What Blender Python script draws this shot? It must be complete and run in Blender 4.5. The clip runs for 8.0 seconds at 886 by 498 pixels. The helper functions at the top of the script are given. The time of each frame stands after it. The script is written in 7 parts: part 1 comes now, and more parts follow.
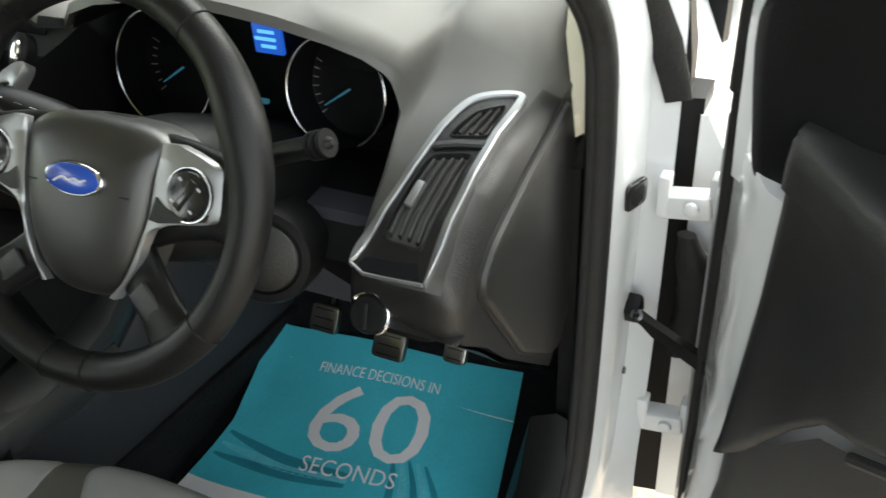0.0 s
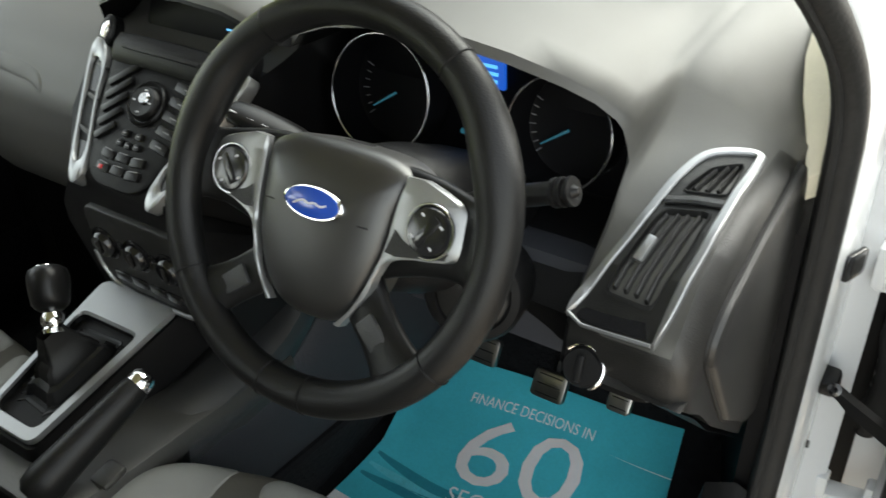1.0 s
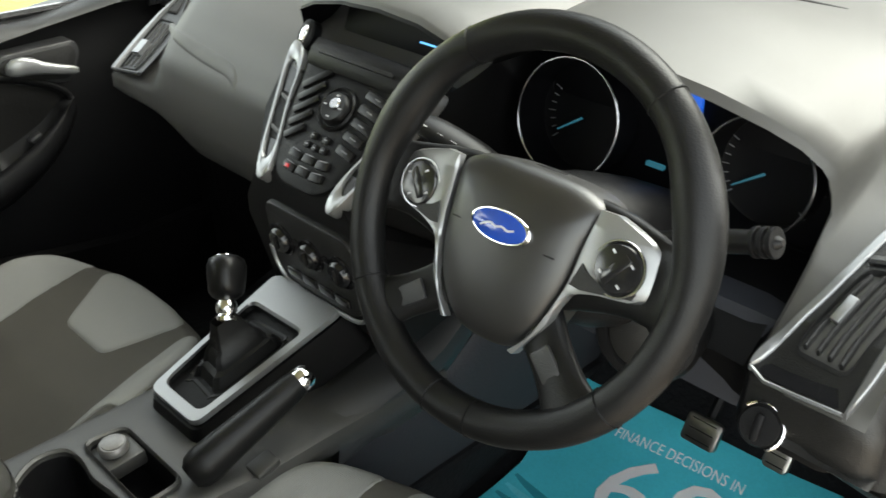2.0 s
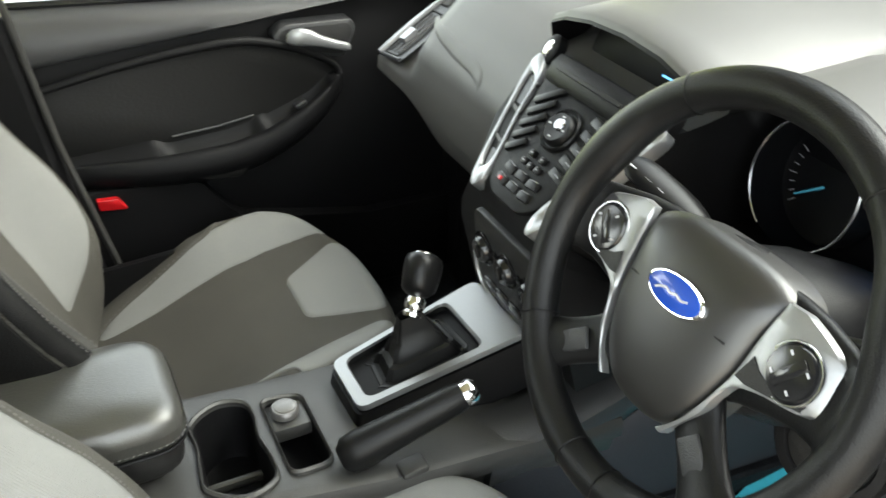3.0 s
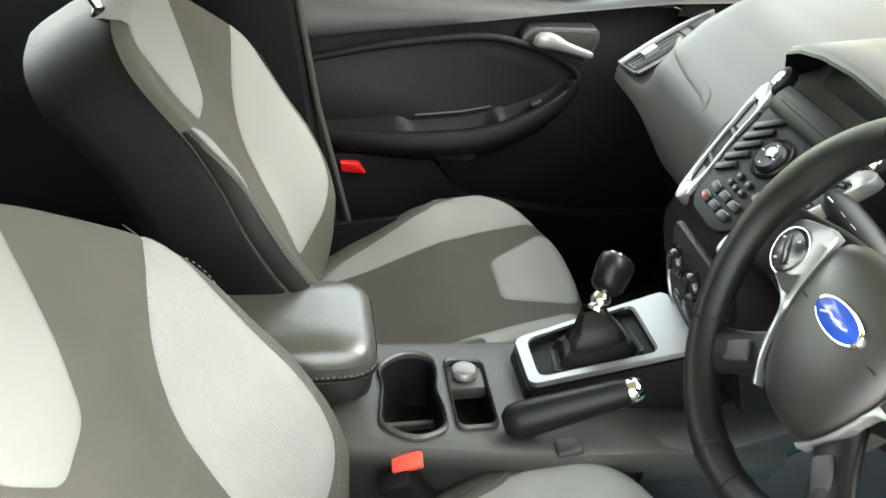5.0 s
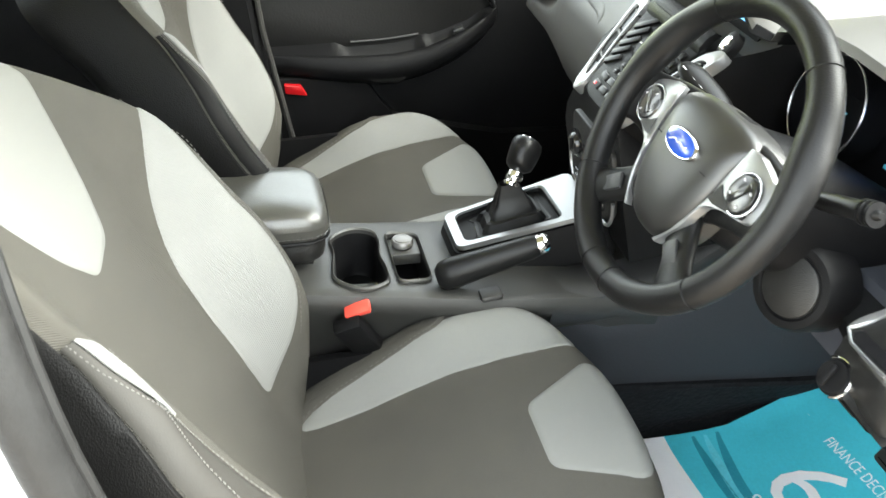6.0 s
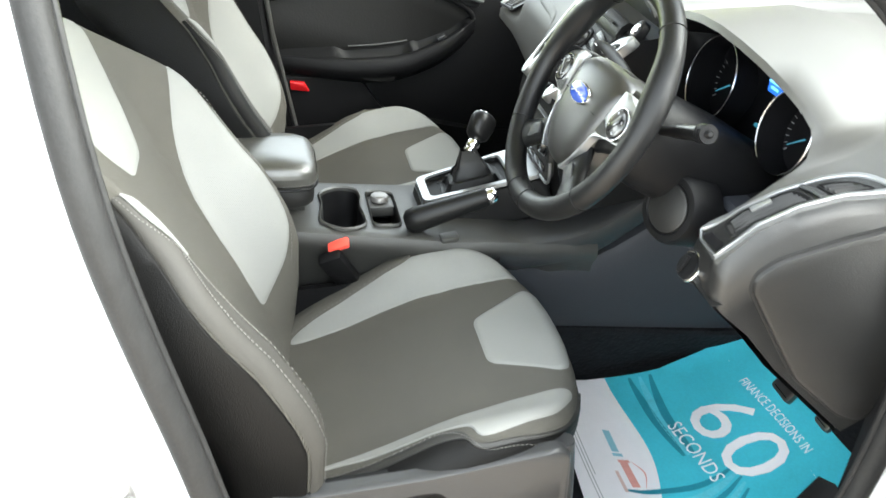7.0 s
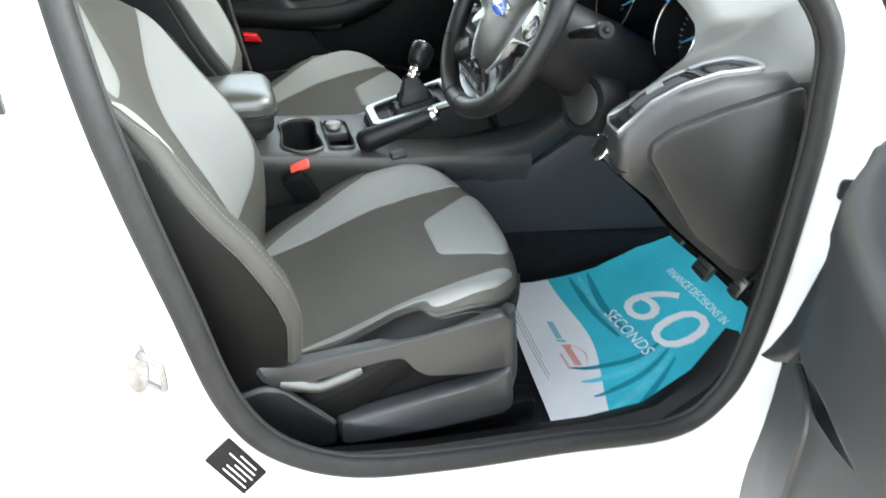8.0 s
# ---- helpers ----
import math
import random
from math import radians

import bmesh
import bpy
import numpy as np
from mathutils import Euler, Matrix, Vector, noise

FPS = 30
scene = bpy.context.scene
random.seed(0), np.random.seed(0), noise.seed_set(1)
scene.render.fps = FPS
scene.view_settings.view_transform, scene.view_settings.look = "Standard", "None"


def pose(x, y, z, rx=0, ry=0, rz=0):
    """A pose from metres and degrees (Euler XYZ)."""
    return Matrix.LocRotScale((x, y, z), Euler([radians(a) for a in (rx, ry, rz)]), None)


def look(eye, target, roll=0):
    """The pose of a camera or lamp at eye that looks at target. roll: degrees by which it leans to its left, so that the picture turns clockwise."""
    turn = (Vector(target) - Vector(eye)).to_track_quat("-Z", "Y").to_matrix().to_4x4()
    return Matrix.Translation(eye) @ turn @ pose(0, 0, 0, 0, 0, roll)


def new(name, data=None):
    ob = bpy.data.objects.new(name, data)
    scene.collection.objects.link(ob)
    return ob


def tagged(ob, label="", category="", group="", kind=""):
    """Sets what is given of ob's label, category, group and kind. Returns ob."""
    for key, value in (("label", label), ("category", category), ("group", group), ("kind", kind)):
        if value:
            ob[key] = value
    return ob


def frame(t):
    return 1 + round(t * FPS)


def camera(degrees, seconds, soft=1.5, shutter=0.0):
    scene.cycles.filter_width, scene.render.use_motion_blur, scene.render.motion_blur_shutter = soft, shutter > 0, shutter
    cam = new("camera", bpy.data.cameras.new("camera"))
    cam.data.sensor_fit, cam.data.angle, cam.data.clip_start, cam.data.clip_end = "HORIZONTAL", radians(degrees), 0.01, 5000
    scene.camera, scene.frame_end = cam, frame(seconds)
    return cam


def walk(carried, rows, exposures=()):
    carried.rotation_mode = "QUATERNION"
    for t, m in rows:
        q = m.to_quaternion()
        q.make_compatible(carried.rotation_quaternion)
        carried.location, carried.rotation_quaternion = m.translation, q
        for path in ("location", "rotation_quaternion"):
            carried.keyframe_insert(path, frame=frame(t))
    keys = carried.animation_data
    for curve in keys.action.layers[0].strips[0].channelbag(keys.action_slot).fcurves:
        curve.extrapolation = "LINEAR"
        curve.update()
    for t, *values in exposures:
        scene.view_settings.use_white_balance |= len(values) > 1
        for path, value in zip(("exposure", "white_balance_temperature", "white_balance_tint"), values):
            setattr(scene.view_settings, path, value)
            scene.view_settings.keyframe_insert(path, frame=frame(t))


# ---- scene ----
cam = camera(52.0, 8.0, soft=1.5, shutter=0.3)
PATH = [
    (0, (0.954, -0.44, 1.337), (0.202, 1.014, 0.188), -3.7),
    (0.5, (0.891, -0.446, 1.337), (0.052, 0.967, 0.197), -3.4),
    (1, (0.848, -0.464, 1.349), (-0.11, 0.901, 0.245), -2.3),
    (1.5, (0.815, -0.48, 1.355), (-0.244, 0.824, 0.269), -1.5),
    (1.7, (0.808, -0.485, 1.355), (-0.299, 0.784, 0.275), -1.7),
    (2.8, (0.808, -0.406, 1.355), (-0.661, 0.428, 0.285), -0.3),
    (3, (0.818, -0.392, 1.362), (-0.709, 0.333, 0.293), -0.0),
    (3.5, (0.845, -0.375, 1.375), (-0.797, 0.111, 0.341), 0.1),
    (4, (0.861, -0.384, 1.37), (-0.838, -0.089, 0.356), 1.1),
    (4.2, (0.859, -0.379, 1.381), (-0.835, -0.149, 0.343), 1.0),
    (5.3, (0.962, -0.407, 1.381), (-0.701, -0.106, 0.311), 2.6),
    (5.5, (1.013, -0.42, 1.377), (-0.637, -0.089, 0.297), 2.9),
    (6, (1.153, -0.441, 1.39), (-0.463, -0.03, 0.285), 3.1),
    (6.5, (1.272, -0.441, 1.402), (-0.356, -0.004, 0.325), 3.6),
    (7, (1.482, -0.427, 1.41), (-0.193, -0.043, 0.386), 3.5),
    (7.5, (1.637, -0.418, 1.425), (-0.044, -0.066, 0.4), 0.6),
    (8, (1.707, -0.459, 1.411), (0.081, 0.002, 0.341), 1.2),
]
EXPOSURES = [(t, e + 0.80, k + 250, 3) for t, e, k in ((0, 2.02, 6600), (0.5, 2.05, 6600), (1.0, 2.08, 6600), (1.7, 2.23, 6700), (3, 2.88, 6550), (4.2, 3.10, 6500), (5.3, 3.32, 6550), (6.5, 3.48, 6400), (7.0, 3.46, 6300), (8, 3.18, 6000))]
walk(cam, [(t, look(eye, target, roll)) for t, eye, target, roll in PATH], EXPOSURES)

# ---- daylight: bright overcast ----
world = bpy.data.worlds.new("overcast")
scene.world = world
world.use_nodes = True
wn, wl = world.node_tree.nodes, world.node_tree.links
sky = wn.new("ShaderNodeTexSky")
sky.sky_type, sky.sun_disc = "NISHITA", False
sky.sun_elevation, sky.sun_rotation = radians(40), radians(22.2)
grey = wn.new("ShaderNodeHueSaturation")
grey.inputs["Saturation"].default_value = 0.25
wl.new(sky.outputs[0], grey.inputs["Color"])
wl.new(grey.outputs[0], wn["Background"].inputs[0])
wn["Background"].inputs[1].default_value = 0.15
sun = new("sun", bpy.data.lights.new("sun", "SUN"))
sun.data.energy, sun.data.angle, sun.data.color = 0.80, radians(60), (1.0, 0.97, 0.93)
sun.matrix_world = look((0.9, 2.2, 2.0), (0, 0, 0))

# ---- materials ----
def mat(name, base, rough=0.6, metal=0.0, vary=0.12, size=0.03, bump=0.15, grain=0.002, coat=0.0, relief="noise", spec=0.5, rand=0.0):
    """Two scales of colour variation and a fine relief, in metres."""
    m = bpy.data.materials.new(name)
    m.use_nodes = True
    n, l = m.node_tree.nodes, m.node_tree.links
    b = n["Principled BSDF"]
    co = n.new("ShaderNodeTexCoord")
    big, small = n.new("ShaderNodeTexNoise"), n.new("ShaderNodeTexNoise")
    big.inputs["Scale"].default_value, big.inputs["Detail"].default_value = 1 / size, 4
    small.inputs["Scale"].default_value, small.inputs["Detail"].default_value = 1 / (grain * 2.5), 2
    l.new(co.outputs["Object"], big.inputs["Vector"]), l.new(co.outputs["Object"], small.inputs["Vector"])
    add = n.new("ShaderNodeMath")
    add.operation = "MULTIPLY_ADD"
    l.new(small.outputs["Fac"], add.inputs[0])
    add.inputs[1].default_value = 0.5
    l.new(big.outputs["Fac"], add.inputs[2])
    ramp = n.new("ShaderNodeMapRange")
    ramp.inputs["From Min"].default_value, ramp.inputs["From Max"].default_value = 0.4, 1.1
    ramp.inputs["To Min"].default_value, ramp.inputs["To Max"].default_value = 1 - vary, 1 + vary
    l.new(add.outputs[0], ramp.inputs["Value"])
    mix = n.new("ShaderNodeVectorMath")
    mix.operation = "SCALE"
    mix.inputs[0].default_value = base
    l.new(ramp.outputs[0], mix.inputs["Scale"])
    l.new(mix.outputs[0], b.inputs["Base Color"])
    rr = n.new("ShaderNodeMapRange")
    rr.inputs["To Min"].default_value, rr.inputs["To Max"].default_value = max(0.02, rough - 0.07), min(1, rough + 0.07)
    l.new(big.outputs["Fac"], rr.inputs["Value"])
    l.new(rr.outputs[0], b.inputs["Roughness"])
    b.inputs["Metallic"].default_value = metal
    b.inputs["Coat Weight"].default_value = coat
    b.inputs["Specular IOR Level"].default_value = spec
    if bump:
        bp = n.new("ShaderNodeBump")
        bp.inputs["Strength"].default_value, bp.inputs["Distance"].default_value = bump, grain
        if relief == "leather":
            v = n.new("ShaderNodeTexVoronoi")
            v.inputs["Scale"].default_value = 1 / grain
            l.new(co.outputs["Object"], v.inputs["Vector"]), l.new(v.outputs["Distance"], bp.inputs["Height"])
        elif relief == "ribs":
            w = n.new("ShaderNodeTexWave")
            w.wave_type, w.bands_direction = "BANDS", "X"
            w.inputs["Scale"].default_value, w.inputs["Distortion"].default_value = 0.314 / grain, 0.3
            l.new(co.outputs["Object"], w.inputs["Vector"]), l.new(w.outputs["Fac"], bp.inputs["Height"])
            dim = n.new("ShaderNodeMapRange")
            dim.inputs["To Min"].default_value = 0.93
            l.new(w.outputs["Fac"], dim.inputs["Value"])
            mul = n.new("ShaderNodeVectorMath")
            mul.operation = "SCALE"
            l.new(mix.outputs[0], mul.inputs[0]), l.new(dim.outputs[0], mul.inputs["Scale"])
            l.new(mul.outputs[0], b.inputs["Base Color"])
        else:
            l.new(small.outputs["Fac"], bp.inputs["Height"])
        l.new(bp.outputs[0], b.inputs["Normal"])
    return m


def glow(name, colour, strength):
    m = bpy.data.materials.new(name)
    m.use_nodes = True
    b = m.node_tree.nodes["Principled BSDF"]
    b.inputs["Base Color"].default_value = (0.01, 0.01, 0.012, 1)
    b.inputs["Emission Color"].default_value, b.inputs["Emission Strength"].default_value = (*colour, 1), strength
    return m


def clear(name, tint=(0.9, 0.93, 0.92)):
    m = bpy.data.materials.new(name)
    m.use_nodes = True
    n, l = m.node_tree.nodes, m.node_tree.links
    g, t, mx, f = n.new("ShaderNodeBsdfGlossy"), n.new("ShaderNodeBsdfTransparent"), n.new("ShaderNodeMixShader"), n.new("ShaderNodeFresnel")
    g.inputs["Roughness"].default_value = 0.02
    t.inputs[0].default_value = (*tint, 1)
    l.new(f.outputs[0], mx.inputs[0]), l.new(t.outputs[0], mx.inputs[1]), l.new(g.outputs[0], mx.inputs[2])
    l.new(mx.outputs[0], n["Material Output"].inputs[0])
    return m


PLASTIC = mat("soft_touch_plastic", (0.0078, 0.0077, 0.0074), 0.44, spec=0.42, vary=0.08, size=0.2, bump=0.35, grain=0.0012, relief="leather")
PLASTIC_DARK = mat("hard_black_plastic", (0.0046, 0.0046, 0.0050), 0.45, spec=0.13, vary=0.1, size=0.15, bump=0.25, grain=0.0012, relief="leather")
PLASTIC_GREY = mat("console_plastic", (0.026, 0.0257, 0.024), 0.42, spec=0.52, vary=0.1, size=0.1, bump=0.25, grain=0.0012, relief="leather")
GLOSS = mat("gloss_black_plastic", (0.0102, 0.0102, 0.011), 0.16, spec=0.52, vary=0.05, bump=0.0)
LEATHER = mat("black_leather", (0.0040, 0.0041, 0.0043), 0.42, spec=0.24, vary=0.12, size=0.06, bump=0.12, grain=0.0016, relief="leather")
ARM = mat("armrest_leatherette", (0.034, 0.0335, 0.030), 0.33, spec=0.7, vary=0.08, size=0.08, bump=0.12, grain=0.0018, relief="leather")
SILVER = mat("satin_silver", (0.29, 0.295, 0.30), 0.38, metal=0.8, vary=0.05, size=0.1, bump=0.03, grain=0.001)
CHROME = mat("chrome", (0.8, 0.8, 0.8), 0.09, metal=1.0, vary=0.04, bump=0.0)
STEEL = mat("brushed_steel", (0.30, 0.29, 0.27), 0.32, metal=1.0, vary=0.12, bump=0.1)
FABRIC = mat("charcoal_woven_fabric", (0.0540, 0.0510, 0.0430), 0.8, vary=0.14, size=0.05, bump=0.6, grain=0.0011, relief="ribs", spec=0.38)
LIGHT = mat("light_grey_ribbed_fabric", (0.160, 0.162, 0.154), 0.75, vary=0.06, size=0.07, bump=0.4, grain=0.0018, relief="ribs", spec=0.45)
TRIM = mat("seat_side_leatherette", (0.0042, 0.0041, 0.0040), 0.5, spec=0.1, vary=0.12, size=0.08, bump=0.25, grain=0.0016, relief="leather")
THREAD = mat("grey_thread", (0.095, 0.092, 0.085), 0.7, vary=0.1, bump=0.0)
CARPET = mat("black_carpet", (0.0102, 0.011, 0.0127), 0.95, vary=0.35, size=0.03, bump=1.0, grain=0.004, spec=0.15)
PAINT = mat("white_car_paint", (0.56, 0.573, 0.585), 0.22, vary=0.02, size=0.3, bump=0.02, grain=0.002, coat=0.6)
RUBBER = mat("rubber_seal", (0.0127, 0.0127, 0.0127), 0.6, spec=0.2, vary=0.25, size=0.02, bump=0.3, grain=0.002)
TEAL = mat("teal_print", (0.07, 0.53, 0.66), 0.35, vary=0.15, size=0.12, bump=0.05, grain=0.002)
TEAL_DARK = mat("dark_teal_print", (0.025, 0.26, 0.35), 0.35, vary=0.2, size=0.06, bump=0.05)
TEAL_PALE = mat("pale_teal_print", (0.13, 0.58, 0.70), 0.35, vary=0.25, size=0.06, bump=0.05)
PAPER = mat("white_paper", (0.88, 0.87, 0.90), 0.45, vary=0.03, size=0.05, bump=0.08, grain=0.004)
INK_GREY = mat("grey_ink", (0.45, 0.45, 0.47), 0.6, bump=0.0)
INK_TEAL = mat("teal_ink", (0.28, 0.56, 0.66), 0.6, bump=0.0)
INK_PALE = mat("pale_red_ink", (0.72, 0.55, 0.52), 0.6, bump=0.0)
INK_RED = mat("red_ink", (0.74, 0.36, 0.32), 0.6, bump=0.0)
BADGE = mat("blue_enamel", (0.012, 0.05, 0.3), 0.2, vary=0.1, bump=0.0, coat=0.5)
RED = mat("red_plastic", (0.65, 0.07, 0.05), 0.35, vary=0.08, bump=0.05)
RED_DEEP = mat("red_reflector", (0.36, 0.007, 0.010), 0.25, vary=0.1, bump=0.0)
CREAM = mat("pillar_trim", (0.68, 0.6375, 0.51), 0.7, vary=0.05, bump=0.2)
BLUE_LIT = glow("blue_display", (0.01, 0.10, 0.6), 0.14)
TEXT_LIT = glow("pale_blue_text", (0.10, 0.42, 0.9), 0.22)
NEEDLE = glow("blue_needle", (0.05, 0.27, 0.40), 0.05)
SCREEN = mat("dark_screen", (0.0035, 0.0035, 0.0042), 0.5, vary=0.05, bump=0.0, spec=0.08)
AIRBAG = mat("airbag_plastic", (0.0075, 0.0072, 0.0067), 0.42, spec=0.8, vary=0.08, size=0.2, bump=0.06, grain=0.0012, relief="leather")
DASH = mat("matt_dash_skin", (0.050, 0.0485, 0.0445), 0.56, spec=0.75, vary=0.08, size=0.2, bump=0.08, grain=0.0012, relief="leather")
SCALE = mat("dim_scale_print", (0.17, 0.17, 0.1785), 0.6, bump=0.0)
ZINC = mat("zinc_plated_steel", (0.16, 0.155, 0.15), 0.4, metal=0.6, vary=0.2, size=0.01, bump=0.05)
BEZEL = mat("dark_chrome", (0.476, 0.476, 0.493), 0.22, metal=1.0, vary=0.05, bump=0.0)
CAP = mat("taupe_leatherette", (0.034, 0.0325, 0.0295), 0.6, spec=0.16, vary=0.1, size=0.08, bump=0.06, grain=0.0016, relief="leather")
BAND = mat("grey_leatherette_band", (0.0150, 0.0146, 0.0136), 0.5, spec=0.35, vary=0.1, size=0.08, bump=0.2, grain=0.0016, relief="leather")
PANEL = mat("grey_moulded_plastic", (0.0179, 0.0184, 0.0195), 0.42, spec=0.57, vary=0.08, size=0.1, bump=0.25, grain=0.0012, relief="leather")
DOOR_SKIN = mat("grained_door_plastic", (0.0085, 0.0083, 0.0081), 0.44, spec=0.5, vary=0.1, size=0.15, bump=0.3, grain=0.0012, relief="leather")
KEY = mat("satin_black_keys", (0.0052, 0.0052, 0.0054), 0.36, spec=0.22, vary=0.06, bump=0.05)
GLASS = clear("window_glass")


# ---- mesh helpers ----
def thing(name, at, label, category, group="", kind=""):
    ob = new(name)
    ob.location = at
    ob.empty_display_size = 0.05
    return tagged(ob, label, category, group, kind)


def origin(ob):
    p = Vector((0, 0, 0))
    while ob:
        p += ob.location
        ob = ob.parent
    return p


def part(name, bm, material, parent=None, label="", smooth=40, **tags):
    """Links a bmesh, given in the world's coordinates, as one mesh under its thing or part."""
    if parent:
        bmesh.ops.translate(bm, verts=bm.verts, vec=-origin(parent))
    bmesh.ops.recalc_face_normals(bm, faces=bm.faces)
    me = bpy.data.meshes.new(name)
    for f in bm.faces:
        f.smooth = True
    for e in bm.edges:
        e.smooth = len(e.link_faces) != 2 or e.calc_face_angle(0) < radians(smooth)
    bm.to_mesh(me)
    bm.free()
    me.materials.append(material)
    ob = new(name, me)
    ob.parent = parent
    return tagged(ob, label, **tags)


def smoothstep(a, b, x):
    q = min(1, max(0, (x - a) / (b - a)))
    return q * q * (3 - 2 * q)


def lerp_table(table, x):
    xs = [p[0] for p in table]
    return tuple(float(np.interp(x, xs, [p[i] for p in table])) for i in range(1, len(table[0])))


def curve(points, n, closed=False):
    """n points along a Catmull-Rom curve."""
    pts = [Vector(p) for p in points]
    k, out = len(pts), []
    spans = k if closed else k - 1
    for i in range(n):
        s = i * spans / n if closed else i * spans / (n - 1)
        j = min(int(s), spans - 1)
        q = s - j
        if closed:
            a, b, c, d = (pts[(j + o) % k] for o in (-1, 0, 1, 2))
        else:
            a, b, c, d = pts[max(j - 1, 0)], pts[j], pts[min(j + 1, k - 1)], pts[min(j + 2, k - 1)]
        out.append(0.5 * (2 * b + (c - a) * q + (2 * a - 5 * b + 4 * c - d) * q * q + (3 * b - a - 3 * c + d) * q ** 3))
    return out


def rounded(corners, radius, n=5):
    """A polygon with its corners rounded (2D or 3D points)."""
    pts, out = [Vector(p) for p in corners], []
    for i, p in enumerate(pts):
        a, b = pts[i - 1], pts[(i + 1) % len(pts)]
        r = min(radius, (a - p).length * 0.48, (b - p).length * 0.48)
        s, e = p + (a - p).normalized() * r, p + (b - p).normalized() * r
        out += [s.lerp(p, q).lerp(p.lerp(e, q), q) for q in (j / n for j in range(n + 1))]
    return out


def resample(outline, n):
    """n points spaced evenly round a closed outline."""
    pts = [Vector(p) for p in outline]
    pts.append(pts[0])
    d = np.cumsum([0] + [(b - a).length for a, b in zip(pts, pts[1:])])
    out = []
    for s in np.linspace(0, d[-1], n, endpoint=False):
        i = min(int(np.searchsorted(d, s, side="right")) - 1, len(pts) - 2)
        out.append(pts[i].lerp(pts[i + 1], float((s - d[i]) / max(1e-9, d[i + 1] - d[i]))))
    return out


def grid(bm, rows, close_u=False, close_v=False):
    vs = [[bm.verts.new(p) for p in row] for row in rows]
    n, m = len(vs), len(vs[0])
    for i in range(n if close_v else n - 1):
        for j in range(m if close_u else m - 1):
            bm.faces.new((vs[i][j], vs[i][(j + 1) % m], vs[(i + 1) % n][(j + 1) % m], vs[(i + 1) % n][j]))
    return vs


def loft(sections, caps=True, closed=True):
    bm = bmesh.new()
    vs = grid(bm, sections, close_u=closed)
    if caps:
        bm.faces.new(vs[0]), bm.faces.new(vs[-1][::-1])
    return bm


def tube(points, radius, seg=10, closed=False, flat=1.0, bm=None):
    """A round bar along a path; radius may be a list."""
    pts = [Vector(p) for p in points]
    bm = bm or bmesh.new()
    rows, n, up = [], len(pts), None
    for i, p in enumerate(pts):
        a, b = (pts[i - 1], pts[(i + 1) % n]) if closed else (pts[max(i - 1, 0)], pts[min(i + 1, n - 1)])
        d = (b - a).normalized()
        if up is None:
            up = d.orthogonal().normalized() if abs(d.z) > 0.95 else (Vector((0, 0, 1)) - d * d.z).normalized()
        up = (up - d * up.dot(d)).normalized()
        side = d.cross(up)
        r = radius[i] if isinstance(radius, (list, tuple)) else radius
        rows.append([p + r * (math.cos(t) * side + flat * math.sin(t) * up) for t in (2 * math.pi * j / seg for j in range(seg))])
    vs = grid(bm, rows, close_u=True, close_v=closed)
    if not closed:
        bm.faces.new(vs[0]), bm.faces.new(vs[-1][::-1])
    return bm


def box(at, size, bevel=0.004, turn=None, seg=2, bm=None):
    own = bmesh.new()
    bmesh.ops.create_cube(own, size=1, matrix=Matrix.Diagonal((*size, 1)))
    if bevel:
        bmesh.ops.bevel(own, geom=own.edges[:], offset=min(bevel, min(size) * 0.45), segments=seg, affect="EDGES", profile=0.5)
    own.transform(Matrix.Translation(at) @ (turn or Matrix()))
    return own if bm is None else merge(bm, own)


def disc(at, turn, profile, seg=32, squash=1.0, bm=None):
    """A turned body: profile of (radius, height) about the z of turn."""
    own = bmesh.new()
    m = Matrix.Translation(at) @ turn
    rows = [[m @ Vector((r * math.cos(a), squash * r * math.sin(a), h)) for a in (2 * math.pi * j / seg for j in range(seg))] for r, h in profile]
    vs = grid(own, rows, close_u=True)
    own.faces.new(vs[0]), own.faces.new(vs[-1][::-1])
    return own if bm is None else merge(bm, own)


def merge(bm, other):
    me = bpy.data.meshes.new("tmp")
    other.to_mesh(me)
    other.free()
    bm.from_mesh(me)
    bpy.data.meshes.remove(me)
    return bm


def frame_axes(p, right, up):
    """A pose at p whose x is right, y is up (made square) and z faces out."""
    r = Vector(right).normalized()
    n = r.cross(Vector(up)).normalized()
    u = n.cross(r)
    return Matrix(((r.x, u.x, n.x, p[0]), (r.y, u.y, n.y, p[1]), (r.z, u.z, n.z, p[2]), (0, 0, 0, 1)))


def plate(outline, m, depth, bevel=0.002):
    """A flat piece with rounded rims: outline in x, y of m; its face lies at z = depth."""
    pts = [Vector((p[0], p[1])) for p in outline]
    c = sum(pts, Vector((0, 0))) / len(pts)
    size = max((p - c).length for p in pts)
    sections = []
    for inset, z in ((0, 0), (0, depth - bevel), (bevel * 0.3, depth - bevel * 0.3), (bevel, depth)):
        k = 1 - inset / size * 1.4
        sections.append([m @ Vector((*(c + (p - c) * k), z)) for p in pts])
    return loft(sections)


def ring_band(outer, inner, m, depth, bevel=0.0015):
    """A flat frame between two outlines of as many points."""
    o = [Vector((p[0], p[1])) for p in outer]
    i = [Vector((p[0], p[1])) for p in inner]
    rows = []
    for k, z in ((0, 0), (0, depth - bevel), (0.06, depth), (0.94, depth), (1, depth - bevel), (1, 0)):
        rows.append([m @ Vector((*a.lerp(b, k), z)) for a, b in zip(o, i)])
    bm = bmesh.new()
    grid(bm, rows, close_u=True)
    return bm


